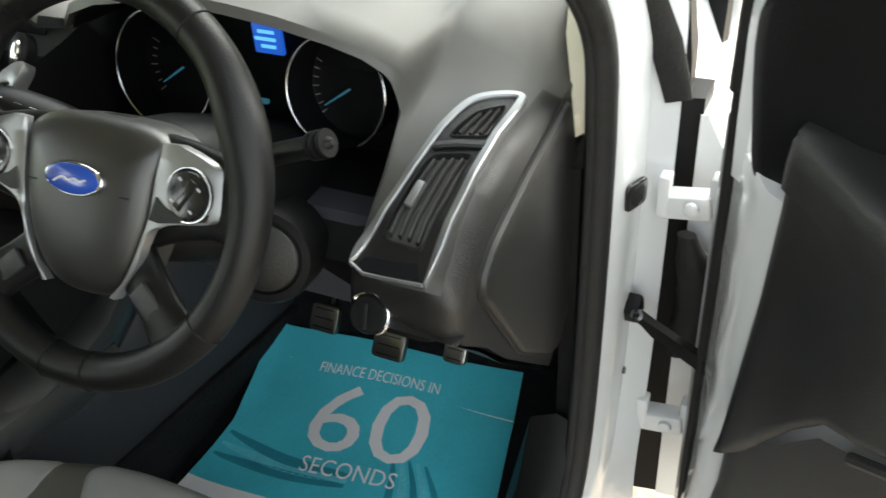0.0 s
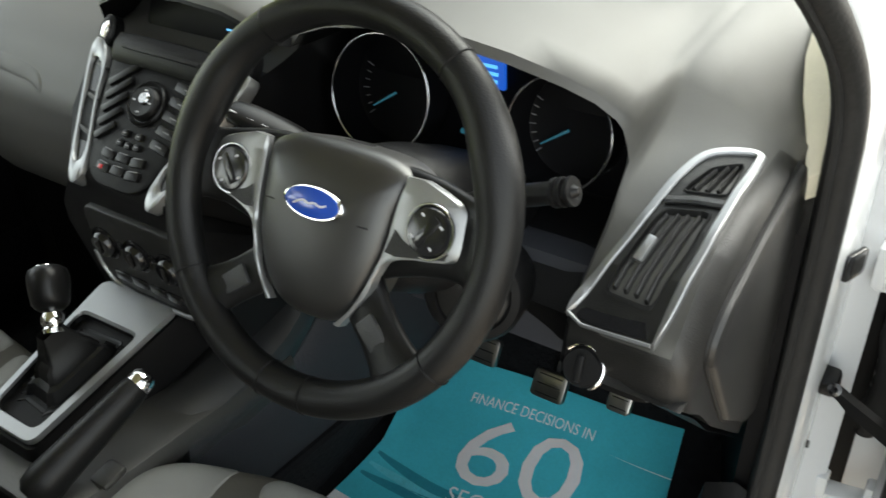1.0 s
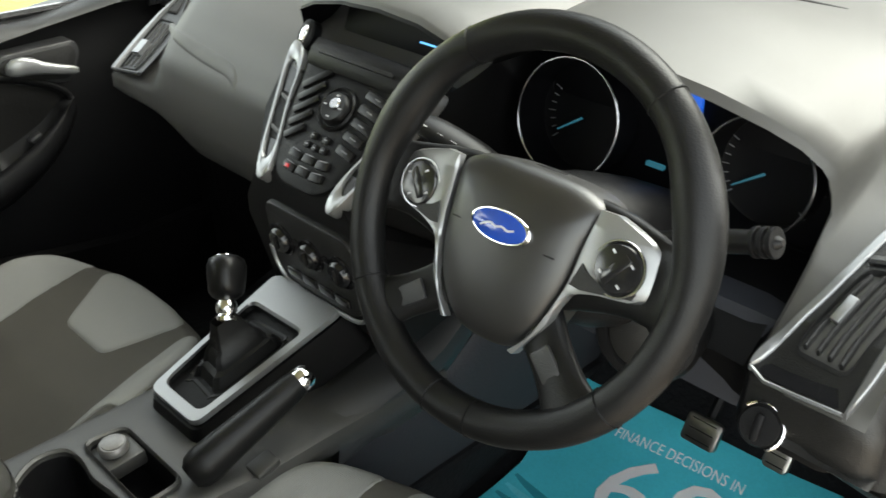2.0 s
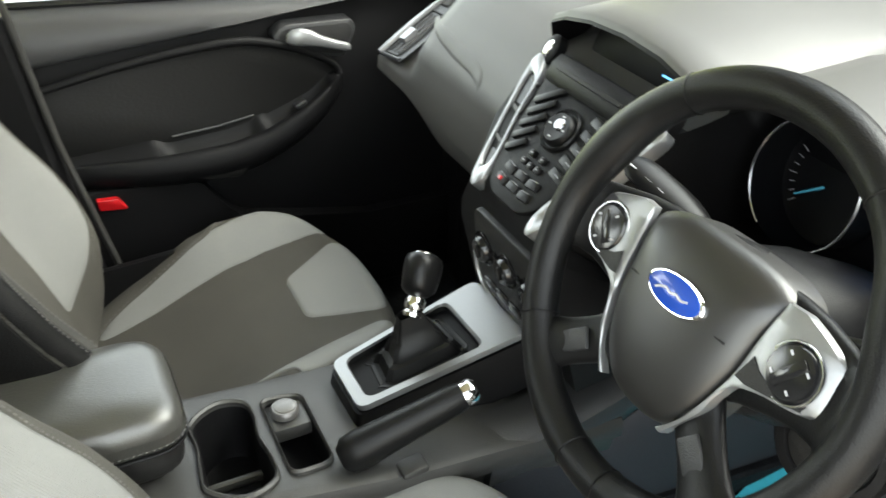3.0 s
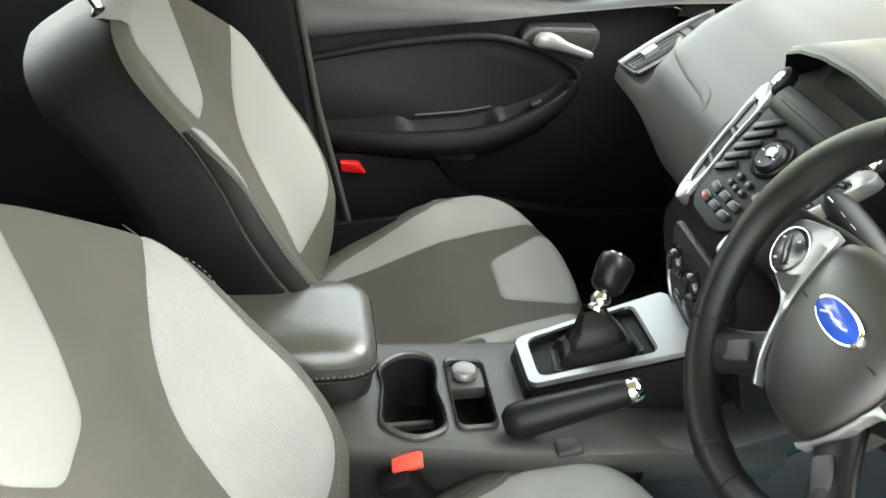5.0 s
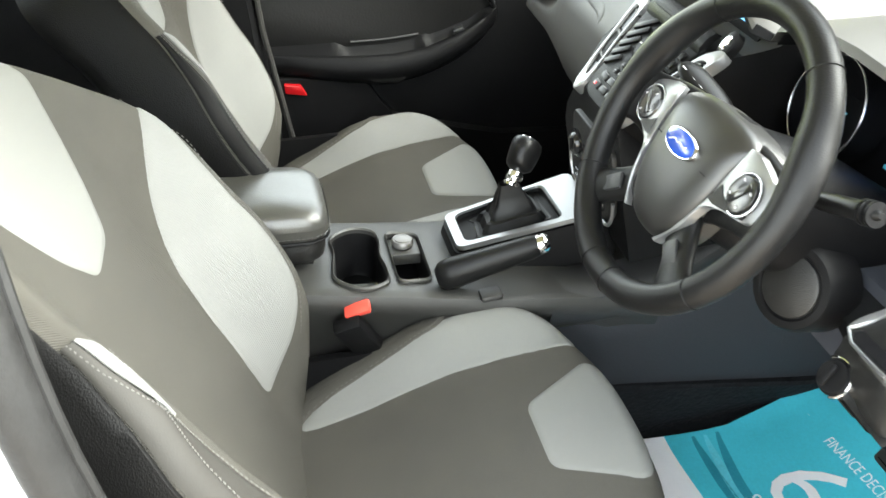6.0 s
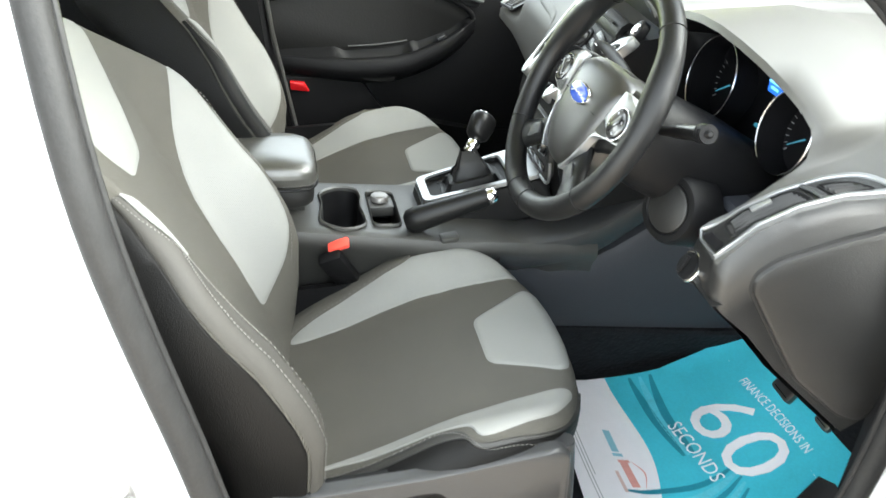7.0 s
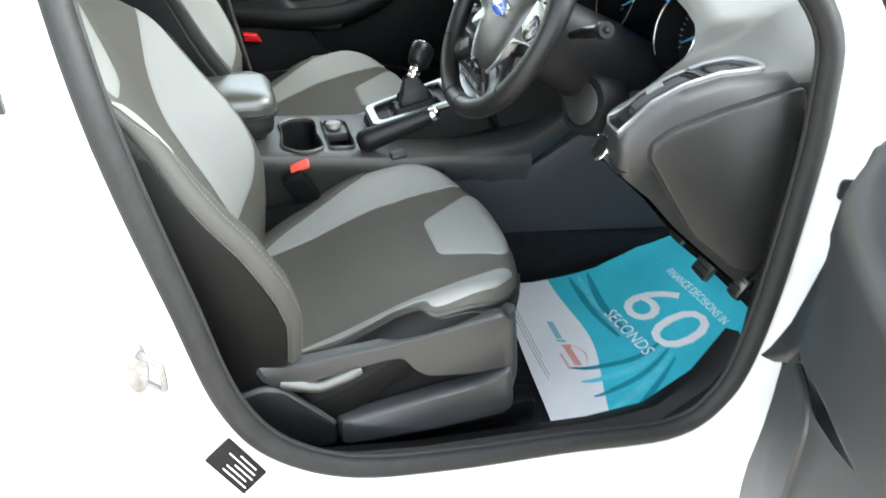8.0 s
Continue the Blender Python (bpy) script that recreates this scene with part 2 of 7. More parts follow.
def lettering(text, m, size, depth=0.0006, wide=1.0, spacing=1.0):
    """Raised letters, their middle at m."""
    cu = bpy.data.curves.new("letters", "FONT")
    cu.body, cu.size, cu.extrude, cu.align_x, cu.align_y, cu.resolution_u = text, size, depth, "CENTER", "CENTER", 3
    cu.space_character = spacing
    ob = bpy.data.objects.new("letters", cu)
    me = bpy.data.meshes.new_from_object(ob)
    bm = bmesh.new()
    bm.from_mesh(me)
    bm.transform(m @ Matrix.Diagonal((wide, 1, 1, 1)))
    bpy.data.objects.remove(ob), bpy.data.curves.remove(cu), bpy.data.meshes.remove(me)
    return bm

# ---- ground and distance ----
GRAVEL = mat("pale_gravel", (0.459, 0.3825, 0.306), 0.9, vary=0.25, size=0.4, bump=0.8, grain=0.01)
GRASS = mat("sunlit_grass", (0.408, 0.51, 0.051), 0.9, vary=0.45, size=0.15, bump=0.8, grain=0.01)
bm = bmesh.new()
xs = [-1500, -200, -40, -12, -6, -3, -1, 1, 3, 6, 12, 40, 200, 1500]
grid(bm, [[(x, y, 0) for x in xs] for y in xs])
part("ground", bm, GRAVEL, label="pale gravel yard with scattered leaves", category="ground", kind="structure")
bm = bmesh.new()
grid(bm, [[(x, y, 0.015 if x > -1.4 else 0.03 + 0.12 * smoothstep(-2, -8, x)) for x in (-300, -60, -20, -8, -5, -3, -2, -1.45, -1.4)] for y in (-300, -60, -20, -8, -3, 0, 3, 8, 20, 60, 300)])
part("lawn", bm, GRASS, label="bright green lawn beside the car", category="lawn", kind="structure")
rng = random.Random(4)
bm = bmesh.new()
for _ in range(160):
    x, y, a, s = rng.uniform(1.0, 5), rng.uniform(0.5, 7), rng.uniform(0, 6.3), rng.uniform(0.02, 0.045)
    q = [bm.verts.new((x + s * math.cos(a + o) * k, y + s * math.sin(a + o) * k, 0.006 + h)) for o, k, h in ((0, 1, 0.008), (1.6, 0.5, 0), (3.14, 1, 0.01), (4.7, 0.5, 0.002))]
    bm.faces.new(q)
part("fallen_leaves", bm, mat("dry_leaf", (0.4, 0.22, 0.05), 0.8), label="dry yellow leaves on the gravel", category="leaves", kind="stuff")

# ---- car body ----
XC = 0.045  # the car's middle plane
body = thing("car", (XC, -0.1, 0.15), "white painted car body with open driver door aperture", "car")
SEAL = [(-0.617, 1.13), (-0.580, 0.916), (-0.538, 0.728), (-0.498, 0.559), (-0.434, 0.452), (-0.322, 0.385), (-0.162, 0.36), (0.027, 0.35),
        (0.225, 0.338), (0.318, 0.405), (0.356, 0.54), (0.372, 0.763), (0.370, 0.93), (0.335, 1.07), (0.13, 1.27), (-0.08, 1.40), (-0.35, 1.445), (-0.60, 1.43), (-0.635, 1.30)]
ring = curve([(y, z, 0) for y, z in SEAL], 120, closed=True)
ring = [(p.x, p.y) for p in ring]
cy, cz = -0.12, 0.85


def seal_x(z):
    """The aperture's plane leans in towards the roof."""
    return 0.735 - 0.16 * smoothstep(0.95, 1.5, z)


def grown(d):
    out = []
    for k, (y, z) in enumerate(ring):
        a, b = ring[k - 1], ring[(k + 1) % len(ring)]
        t = Vector((b[0] - a[0], b[1] - a[1])).normalized()
        n = Vector((t.y, -t.x))
        if n.dot(Vector((y - cy, z - cz))) < 0:
            n = -n
        out.append((y + n.x * d, z + n.y * d))
    return out


def side_outline(y, z):
    """Where the white aperture panel ends, outward from (y, z)."""
    return Vector((max(-0.78, min(0.62, cy + (y - cy) * 1.35)), max(0.16, min(1.56, cz + (z - cz) * 1.32))))


def aperture_panel(sign):
    rows = []
    for d, dx in ((-0.014, -0.022), (-0.006, -0.012), (0.0, 0.0), (0.012, 0.006), (0.03, 0.012), (0.06, 0.022), (0.10, 0.045)):
        row = []
        for (y, z), (y0, z0) in zip(grown(d), ring):
            flat = smoothstep(0.15, 0.33, y0)
            x = seal_x(z0) + dx * (1 - flat) + min(dx, 0.016) * flat
            row.append((XC + sign * (x - XC), y, z))
        rows.append(row)
    last = []
    for (y, z), (y0, z0) in zip(grown(0.10), ring):
        o = side_outline(y, z)
        flat = smoothstep(0.15, 0.33, y0) * smoothstep(1.25, 1.0, z0)
        last.append((XC + sign * (seal_x(z0) + 0.075 - 0.03 * flat - XC), o.x + (y0 + 0.122 - o.x) * flat, o.y + (max(z, 0.3) - o.y) * flat))
    rows.append(last)
    if sign > 0:
        rows.append([(p[0] - (0.04 if p[1] > 0.3 else 0.0), p[1] + (0.05 if p[1] > 0.3 else 0.0), p[2]) for p in last])
    bm = bmesh.new()
    grid(bm, rows, close_u=True)
    return bm


part("side_frame", aperture_panel(1), PAINT, body, "white painted door aperture")
seal = part("door_seal", tube([(seal_x(z) - 0.006, y, z) for y, z in grown(-0.015)], 0.0165, 12, closed=True), RUBBER, body, "black rubber door seal")
part("seal_lip", tube([(seal_x(z) - 0.012, y, z) for y, z in grown(-0.031)], 0.005, 8, closed=True), RUBBER, seal)

# floor pan with carpet, tunnel, toe board
FLOOR = [(-1.25, 0.27), (-0.6, 0.25), (0.0, 0.24), (0.2, 0.24), (0.306, 0.257), (0.477, 0.304), (0.56, 0.35), (0.72, 0.52), (0.82, 0.80)]
bm = bmesh.new()
grid(bm, [[(XC - 0.86, y, z + 0.10), (XC - 0.76, y, z + 0.02), (XC - 0.68, y, z), (XC - 0.40, y, z), (XC - 0.06, y, z), (XC - 0.04, y, max(z, 0.42)), (XC + 0.04, y, max(z, 0.42)), (XC + 0.06, y, z), (XC + 0.40, y, z), (XC + 0.71, y, z)] for y, z in FLOOR])
part("carpet", bm, CARPET, body, "black carpet")
part("sill_carpet", loft([[(0.63, y, 0.24), (0.635, y, 0.32), (0.665, y, 0.366 + dz), (0.70, y, 0.385 + dz), (0.722, y, 0.375 + dz), (0.722, y, 0.24)] for y, dz in ((-0.5, 0.06), (-0.43, 0.03), (-0.2, 0.0), (0.1, -0.015), (0.2, -0.005), (0.28, 0.05), (0.33, 0.13))]), PLASTIC_DARK, body, "black scuff trim")
# kick panel ahead of the sill, firewall, roof, rear
part("kick_panel", loft([[(0.60 + k, y, 0.24), (0.62 + 0.85 * k, y, 0.60), (0.69, y, 0.86), (0.715, y, 0.86), (0.715, y, 0.24)] for y, k in ((0.34, 0.090), (0.42, 0.075), (0.50, 0.045), (0.60, 0.0), (0.8, 0.0))]), PLASTIC_DARK, body)
part("far_kick_panel", loft([[(-0.60, y, 0.24), (-0.62, y, 0.60), (-0.64, y, 0.86), (-0.70, y, 0.86), (-0.70, y, 0.24)] for y in (0.32, 0.50, 0.62, 0.8)]), PLASTIC_DARK, body)
roof_rows = []
for y, z in ((0.16, 1.33), (0.0, 1.41), (-0.3, 1.46), (-0.8, 1.46), (-1.3, 1.40), (-1.6, 1.28)):
    roof_rows.append([(XC + s * 0.56, y, z + 0.035 * (1 - s * s)) for s in (-1, -0.6, -0.2, 0.2, 0.6, 1)])
bm = bmesh.new()
grid(bm, roof_rows)
part("headliner", bm, CREAM, body, "pale grey headliner")
bm = bmesh.new()
grid(bm, [[(x, y, z + 0.03) for x, y, z in row] for row in roof_rows])
part("roof_skin", bm, PAINT, body)
# far side: door aperture closed by the passenger door, pillars
part("bulkhead", loft([[(x, 0.84, 0.24), (x, 0.86, 0.70), (x, 0.90, 1.0), (x, 0.94, 1.0), (x, 0.9, 0.24)] for x in (-0.72, 0.0, 0.76)]), PLASTIC_DARK, body)
ws = []
for k in range(9):
    s = -1 + k / 4
    ws.append([(XC + s * (0.70 - 0.13 * q), 0.92 - 0.76 * q - 0.10 * s * s * (1 - q), 1.0 + 0.36 * q) for q in (0, 0.25, 0.5, 0.75, 1)])
bm = bmesh.new()
grid(bm, ws)
glass = part("windscreen", bm, GLASS, body, "clear windscreen glass")
glass.visible_shadow = False
for sgn in (1, -1):
    part("windscreen_pillar", tube([(XC + sgn * (0.70 - 0.13 * q), 0.80 - 0.64 * q, 1.0 + 0.36 * q) for q in (0, 0.3, 0.6, 1)], 0.035, 8), CREAM, body, "pale windscreen pillar trim")
# scuttle and bonnet ahead of the windscreen
part("bonnet", loft([[(XC - 0.72, y, z - 0.05), (XC - 0.5, y, z), (XC, y, z + 0.03), (XC + 0.5, y, z), (XC + 0.72, y, z - 0.05), (XC + 0.72, y, 0.3), (XC - 0.72, y, 0.3)] for y, z in ((0.96, 0.97), (1.3, 0.95), (1.7, 0.86), (1.9, 0.7))]), PAINT, body, "white bonnet")
# B-pillar trims and belt on the far side
part("pillar_trim", loft([[(x, y0, z), (x, y0 - 0.09, z), (x + 0.025, y0 - 0.09, z), (x + 0.025, y0, z)] for x, y0, z in ((0.70, -0.585, 0.5), (0.695, -0.63, 0.9), (0.625, -0.66, 1.2))]), PLASTIC_DARK, body, "black lower pillar trim")
bm = loft([[(XC - (0.66 - 0.06 * q), -0.62 - 0.05 * q, 0.35 + 1.07 * q), (XC - (0.655 - 0.06 * q), -0.36 - 0.12 * q, 0.35 + 1.07 * q),
            (XC - (0.70 - 0.08 * q), -0.34 - 0.12 * q, 0.35 + 1.07 * q), (XC - (0.70 - 0.08 * q), -0.68 - 0.05 * q, 0.35 + 1.07 * q)] for q in (0, 0.2, 0.4, 0.56)])
part("pillar_trim", bm, PLASTIC_DARK, body, "black lower pillar trim")
bm = loft([[(XC - (0.655 - 0.06 * q), -0.62 - 0.05 * q, 0.35 + 1.07 * q), (XC - (0.65 - 0.06 * q), -0.365 - 0.12 * q, 0.35 + 1.07 * q),
            (XC - (0.70 - 0.08 * q), -0.34 - 0.12 * q, 0.35 + 1.07 * q), (XC - (0.70 - 0.08 * q), -0.68 - 0.05 * q, 0.35 + 1.07 * q)] for q in (0.562, 0.8, 1)])
part("far_door_seal", tube([(-0.612, -0.325, 0.45), (-0.612, -0.338, 0.515), (-0.608, -0.384, 0.744), (-0.598, -0.41, 0.95), (-0.575, -0.45, 1.2)], 0.006, 8), PLASTIC_GREY, body, "grey door seal edge")
part("upper_pillar_trim", bm, CREAM, body, "pale upper pillar trim")
# rear part of the cabin, closed
part("rear_side", loft([[(XC + 0.74, y, 0.2), (XC + 0.74, y, 0.98), (XC + 0.72, y, 0.98), (XC + 0.72, y, 0.2)] for y in (-0.70, -1.2, -1.7)]), PLASTIC_DARK, body)
part("far_rear_side", loft([[(XC - 0.74, y, 0.2), (XC - 0.74, y, 0.98), (XC - 0.72, y, 0.98), (XC - 0.72, y, 0.2)] for y in (-0.62, -1.2, -1.7)]), PLASTIC_DARK, body)
part("tail", loft([[(x, -1.55, 0.2), (x, -1.7, 1.0), (x, -1.6, 1.33), (x, -1.65, 1.33), (x, -1.75, 1.0), (x, -1.7, 0.2)] for x in (XC - 0.74, XC, XC + 0.74)]), PLASTIC_DARK, body)

# ---- dashboard ----
dash = thing("dashboard", (XC, 0.4, 0.6), "dark grey soft-touch dashboard with silver vent trims", "dashboard")
# profile of twelve (y, z) points from the windscreen to the underside, by station across the car
PASS = [(0.88, 1.01), (0.55, 1.02), (0.36, 1.005), (0.27, 0.978), (0.22, 0.948), (0.18, 0.91), (0.155, 0.87), (0.15, 0.82), (0.155, 0.77), (0.19, 0.70), (0.27, 0.66), (0.45, 0.64)]


def middle(c):
    """The centre stack with its hooded screen; c: how far the hood arches up."""
    return [(0.90, 1.01), (0.55, 1.03), (0.34, 1.026 + c), (0.195, 1.017 + c), (0.188, 1.006 + c), (0.27, 1.004 + c), (0.235, 0.985), (0.165, 0.968), (0.10, 0.915), (0.055, 0.862), (0.06, 0.78), (0.09, 0.66)]


def driver(y, z):
    """Behind the wheel: the hood's lip at (y, z), the cluster's recess below."""
    return [(0.90, 1.01), (0.55, 1.022), (0.37, z + 0.008 + 0.03 * smoothstep(1.0, 0.95, z)), (y, z), (y - 0.004, z - 0.010), (0.318, z - 0.016), (0.31, 0.855), (0.205, 0.842), (0.165, 0.815), (0.17, 0.765), (0.25, 0.725), (0.45, 0.73)]


LIFT = 0.042


def wing(t):
    """The outer end with the side vent; t 0 at the valley, 1 at the outer end."""
    prof = [(0.88, 1.0), (0.55, 1.015 - 0.045 * t), (0.37, 1.003 - 0.05 * t), (0.30, 0.962 - 0.012 * t), (0.235, 0.939), (0.19, 0.919), (0.15, 0.893), (0.108, 0.852), (0.10, 0.812), (0.13, 0.787), (0.20 - 0.03 * t, 0.754 - 0.014 * t), (0.36 - 0.05 * t, 0.70 - 0.09 * t)]
    # the vent's face turns towards the driver: its outer rim stands higher
    return [(y - 0.71 * LIFT * t * g, z + 0.64 * LIFT * t * g) for (y, z), g in zip(prof, (0, 0, 0, 0.15, 0.55, 0.85, 1, 1, 0.7, 0.2, 0, 0))]


def mixed(q):
    """Where the hood over the instruments runs out into the wing."""
    return [(a[0] + (b[0] - a[0]) * q, a[1] + (b[1] - a[1]) * q) for a, b in zip(driver(0.250, 0.995), wing(0))]


# the passenger's outer end lies lower than the padded glovebox face beside it
FAR_END = [(0.88, 0.97), (0.55, 0.962), (0.40, 0.930), (0.318, 0.896), (0.27, 0.870), (0.23, 0.848), (0.19, 0.827), (0.152, 0.806), (0.150, 0.785), (0.17, 0.762), (0.22, 0.73), (0.36, 0.62)]


def far_end(q):
    """From the vent's face (0) up to the padded face (1)."""
    e = q * q * (3 - 2 * q)
    return [(a[0] + (b[0] - a[0]) * e, a[1] + (b[1] - a[1]) * e) for a, b in zip(FAR_END, PASS)]


STATIONS = [(-0.605, FAR_END), (-0.59, FAR_END), (-0.56, far_end(0.05)), (-0.53, far_end(0.10)), (-0.50, far_end(0.17)), (-0.475, far_end(0.30)), (-0.455, far_end(0.50)), (-0.435, far_end(0.72)), (-0.415, far_end(0.9)), (-0.39, PASS)] + [
    (-0.33, PASS), (-0.25, PASS), (-0.15, PASS), (-0.112, PASS), (-0.098, middle(0.0)), (-0.07, middle(0.012)), (-0.02, middle(0.022)), (XC, middle(0.026)), (0.11, middle(0.022)), (0.15, middle(0.012)), (0.172, middle(0.0)),
    (0.186, driver(0.215, 1.008)), (0.21, driver(0.205, 1.030)), (0.25, driver(0.202, 1.045)), (0.30, driver(0.203, 1.053)), (0.35, driver(0.207, 1.054)), (0.40, driver(0.214, 1.048)), (0.45, driver(0.224, 1.037)), (0.50, driver(0.236, 1.021)), (0.53, driver(0.244, 1.008)), (0.549, mixed(0.03)), (0.557, mixed(0.18)), (0.563, mixed(0.45)), (0.568, mixed(0.76)), (0.573, mixed(0.95)),
    (0.578, wing(0)), (0.61, wing(0.25)), (0.65, wing(0.65)), (0.68, wing(0.95)), (0.695, wing(1))]


def taper(x, k):
    """The centre stack narrows from its vents to its foot."""
    near = smoothstep(-0.16, -0.105, x) * smoothstep(0.215, 0.176, x)
    return XC + (x - XC) * (1 - near * lerp_table([(6.5, 0.0), (8, 0.20), (9, 0.42), (9.7, 0.15), (11, 0.08)], k)[0])


sections = []
for i, (x, prof) in enumerate(STATIONS):
    last = i in (0, len(STATIONS) - 1)
    row = []
    for k in range(11):
        for q in (0, 0.33, 0.67):
            y, z = (prof[k][c] + (prof[k + 1][c] - prof[k][c]) * q for c in (0, 1))
            row.append((taper(x, k + q), y + (0.012 if last else 0), z - (0.012 if last else 0)))
    row.append((taper(x, 11), *prof[11]))
    sections.append(row)
bm = bmesh.new()
vs = grid(bm, sections)
bm.faces.new(vs[-1]), bm.faces.new(vs[0][::-1])
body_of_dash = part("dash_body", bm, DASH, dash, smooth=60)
# the outer end and all below the vent's rim take a darker colour
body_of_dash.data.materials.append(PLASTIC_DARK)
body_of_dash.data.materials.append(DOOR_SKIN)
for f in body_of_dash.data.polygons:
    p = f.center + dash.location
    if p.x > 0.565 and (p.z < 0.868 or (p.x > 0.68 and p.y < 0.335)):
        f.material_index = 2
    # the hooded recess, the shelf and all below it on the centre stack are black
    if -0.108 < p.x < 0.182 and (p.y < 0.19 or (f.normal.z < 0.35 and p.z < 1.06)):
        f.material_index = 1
    # the instrument recess and the lower faces too: their shade put into the colour
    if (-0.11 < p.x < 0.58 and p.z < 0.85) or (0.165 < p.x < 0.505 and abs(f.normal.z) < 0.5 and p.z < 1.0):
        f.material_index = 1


def on_wing(x, y, lift=0.0):
    """A point of the wing's face, by its plan place."""
    prof = sorted(wing(min(1, max(0, (x - 0.585) / 0.1)))[:8])
    return Vector((x, y, float(np.interp(y, [p[0] for p in prof], [p[1] for p in prof])) + lift))


VENT_PATH = [(0.662, 0.086), (0.667, 0.112), (0.672, 0.156), (0.6735, 0.213), (0.6740, 0.268), (0.670, 0.288), (0.650, 0.284), (0.628, 0.268), (0.616, 0.233), (0.606, 0.185), (0.593, 0.150), (0.578, 0.123), (0.573, 0.113)]
path = [p.to_2d() for p in curve([(x, y, 0) for x, y in VENT_PATH], 90)]
rows = []
for i, p in enumerate(path):
    t = (path[min(i + 1, 89)] - path[max(i - 1, 0)]).normalized()
    n = Vector((-t.y, t.x))
    w = 0.0014 + 0.0030 * smoothstep(0, 8, min(i, 89 - i))
    rows.append([on_wing(*(p + n * w * k), h) for k, h in ((-1, 0.0), (-1, 0.0065), (-0.7, 0.0080), (0.7, 0.0080), (1, 0.0065), (1, 0.0))])
vent = part("side_vent", loft(rows), SILVER, dash, "silver vent surround", smooth=30)
part("vent_foot", tube([on_wing(0.573, 0.113, 0.005), on_wing(0.590, 0.1055, 0.005), on_wing(0.617, 0.098, 0.005), on_wing(0.660, 0.0865, 0.005)], 0.0019, 6), SILVER, vent, "thin silver edge")
LOW = resample(rounded([(0.601, 0.127), (0.612, 0.165), (0.621, 0.195), (0.663, 0.192), (0.659, 0.150), (0.649, 0.110)], 0.006, 3), 44)
UP = resample(rounded([(0.628, 0.217), (0.640, 0.251), (0.664, 0.268), (0.667, 0.214)], 0.005, 3), 32)
bm = bmesh.new()
edges = []
for lp in (path, LOW, UP):
    vs = [bm.verts.new((p.x, p.y, 0)) for p in lp]
    edges += [bm.edges.new((p, q)) for p, q in zip(vs, vs[1:] + vs[:1])]
bmesh.ops.triangle_fill(bm, edges=edges, use_beauty=True)
bmesh.ops.subdivide_edges(bm, edges=bm.edges[:], cuts=3, use_grid_fill=True)
for v in bm.verts:
    v.co = on_wing(v.co.x, v.co.y, 0.0045)
part("vent_plate", bm, PLASTIC, vent, "black vent plate", smooth=60)
for o in (LOW, UP):
    c = sum(o, Vector((0, 0))) / len(o)
    bm = bmesh.new()
    grid(bm, [[on_wing(*(c + (p - c) * k), h) for p in o] for k, h in ((1.05, 0.0046), (1.04, 0.0066), (1.0, 0.0066), (0.995, -0.010), (0.6, -0.012), (0.02, -0.012))], close_u=True)
    part("vent_opening", bm, RUBBER, vent, "black vent opening")
part("vent_bar", tube([on_wing(0.618, 0.206, 0.0055), on_wing(0.643, 0.2055, 0.0065), on_wing(0.670, 0.203, 0.0055)], 0.0055, 8, flat=0.6), PANEL, vent, "grey bar between the openings")
bm = bmesh.new()
grid(bm, [[on_wing(x, y, 0.0052) for x, y in ((0.586, 0.1185), (0.607, 0.1120), (0.628, 0.1065), (0.648, 0.1020))], [on_wing(x, y, 0.0052) for x, y in ((0.580, 0.1115), (0.603, 0.1045), (0.628, 0.0980), (0.655, 0.0905))]])
part("vent_lip", bm, GLOSS, vent, "gloss black lip below the openings")
for x0, x1, ya, yb in ((0.608, 0.626, 0.130, 0.190), (0.620, 0.636, 0.126, 0.190), (0.631, 0.645, 0.122, 0.189), (0.642, 0.655, 0.117, 0.188), (0.637, 0.645, 0.221, 0.252), (0.648, 0.653, 0.220, 0.259), (0.658, 0.660, 0.220, 0.262)):
    pts = [(x0 + (x1 - x0) * q, ya + (yb - ya) * q) for q in (0, 0.2, 0.5, 0.8, 1)]
    part("vane", loft([[on_wing(x + dx, y, h) for dx, h in ((-0.0024, 0.0050), (-0.0008, 0.0062), (0.0010, 0.0040), (0.0030, -0.0060), (0.0010, -0.0050))] for x, y in pts]), PLASTIC, vent)
part("vent_slider", box(on_wing(0.6225, 0.155, 0.0075), (0.009, 0.026, 0.006), 0.0015, Matrix.Rotation(radians(-14), 4, "Z") @ Matrix.Rotation(radians(34), 4, "X")), SILVER, vent, "silver vent slider")

# light switch below the vent
sw = thing("light_switch", (0.594, 0.11, 0.80), "round headlamp switch with chrome ring below the vent", "switch")
T = frame_axes((0.600, 0.094, 0.824), (1, 0.1, 0), (0, 0.50, 0.86))
part("dial", disc((0, 0, 0), T, [(0.018, -0.02), (0.018, 0.004), (0.016, 0.007), (0.0, 0.007)], 32), PLASTIC_DARK, sw)
part("ring", tube([T @ Vector((0.0195 * math.cos(a), 0.0195 * math.sin(a), 0.004)) for a in (radians(-60 + 200 * k / 40) for k in range(41))], 0.0017, 8), CHROME, sw, "chrome ring")
part("grip", box(T @ Vector((0, 0, 0.013)), (0.007, 0.024, 0.005), 0.002, T.to_3x3().to_4x4()), PLASTIC_DARK, sw)
part("switch_panel", box((0.615, 0.118, 0.812), (0.09, 0.03, 0.04), 0.012, Matrix.Rotation(radians(-15), 4, "X")), PLASTIC_DARK, dash)

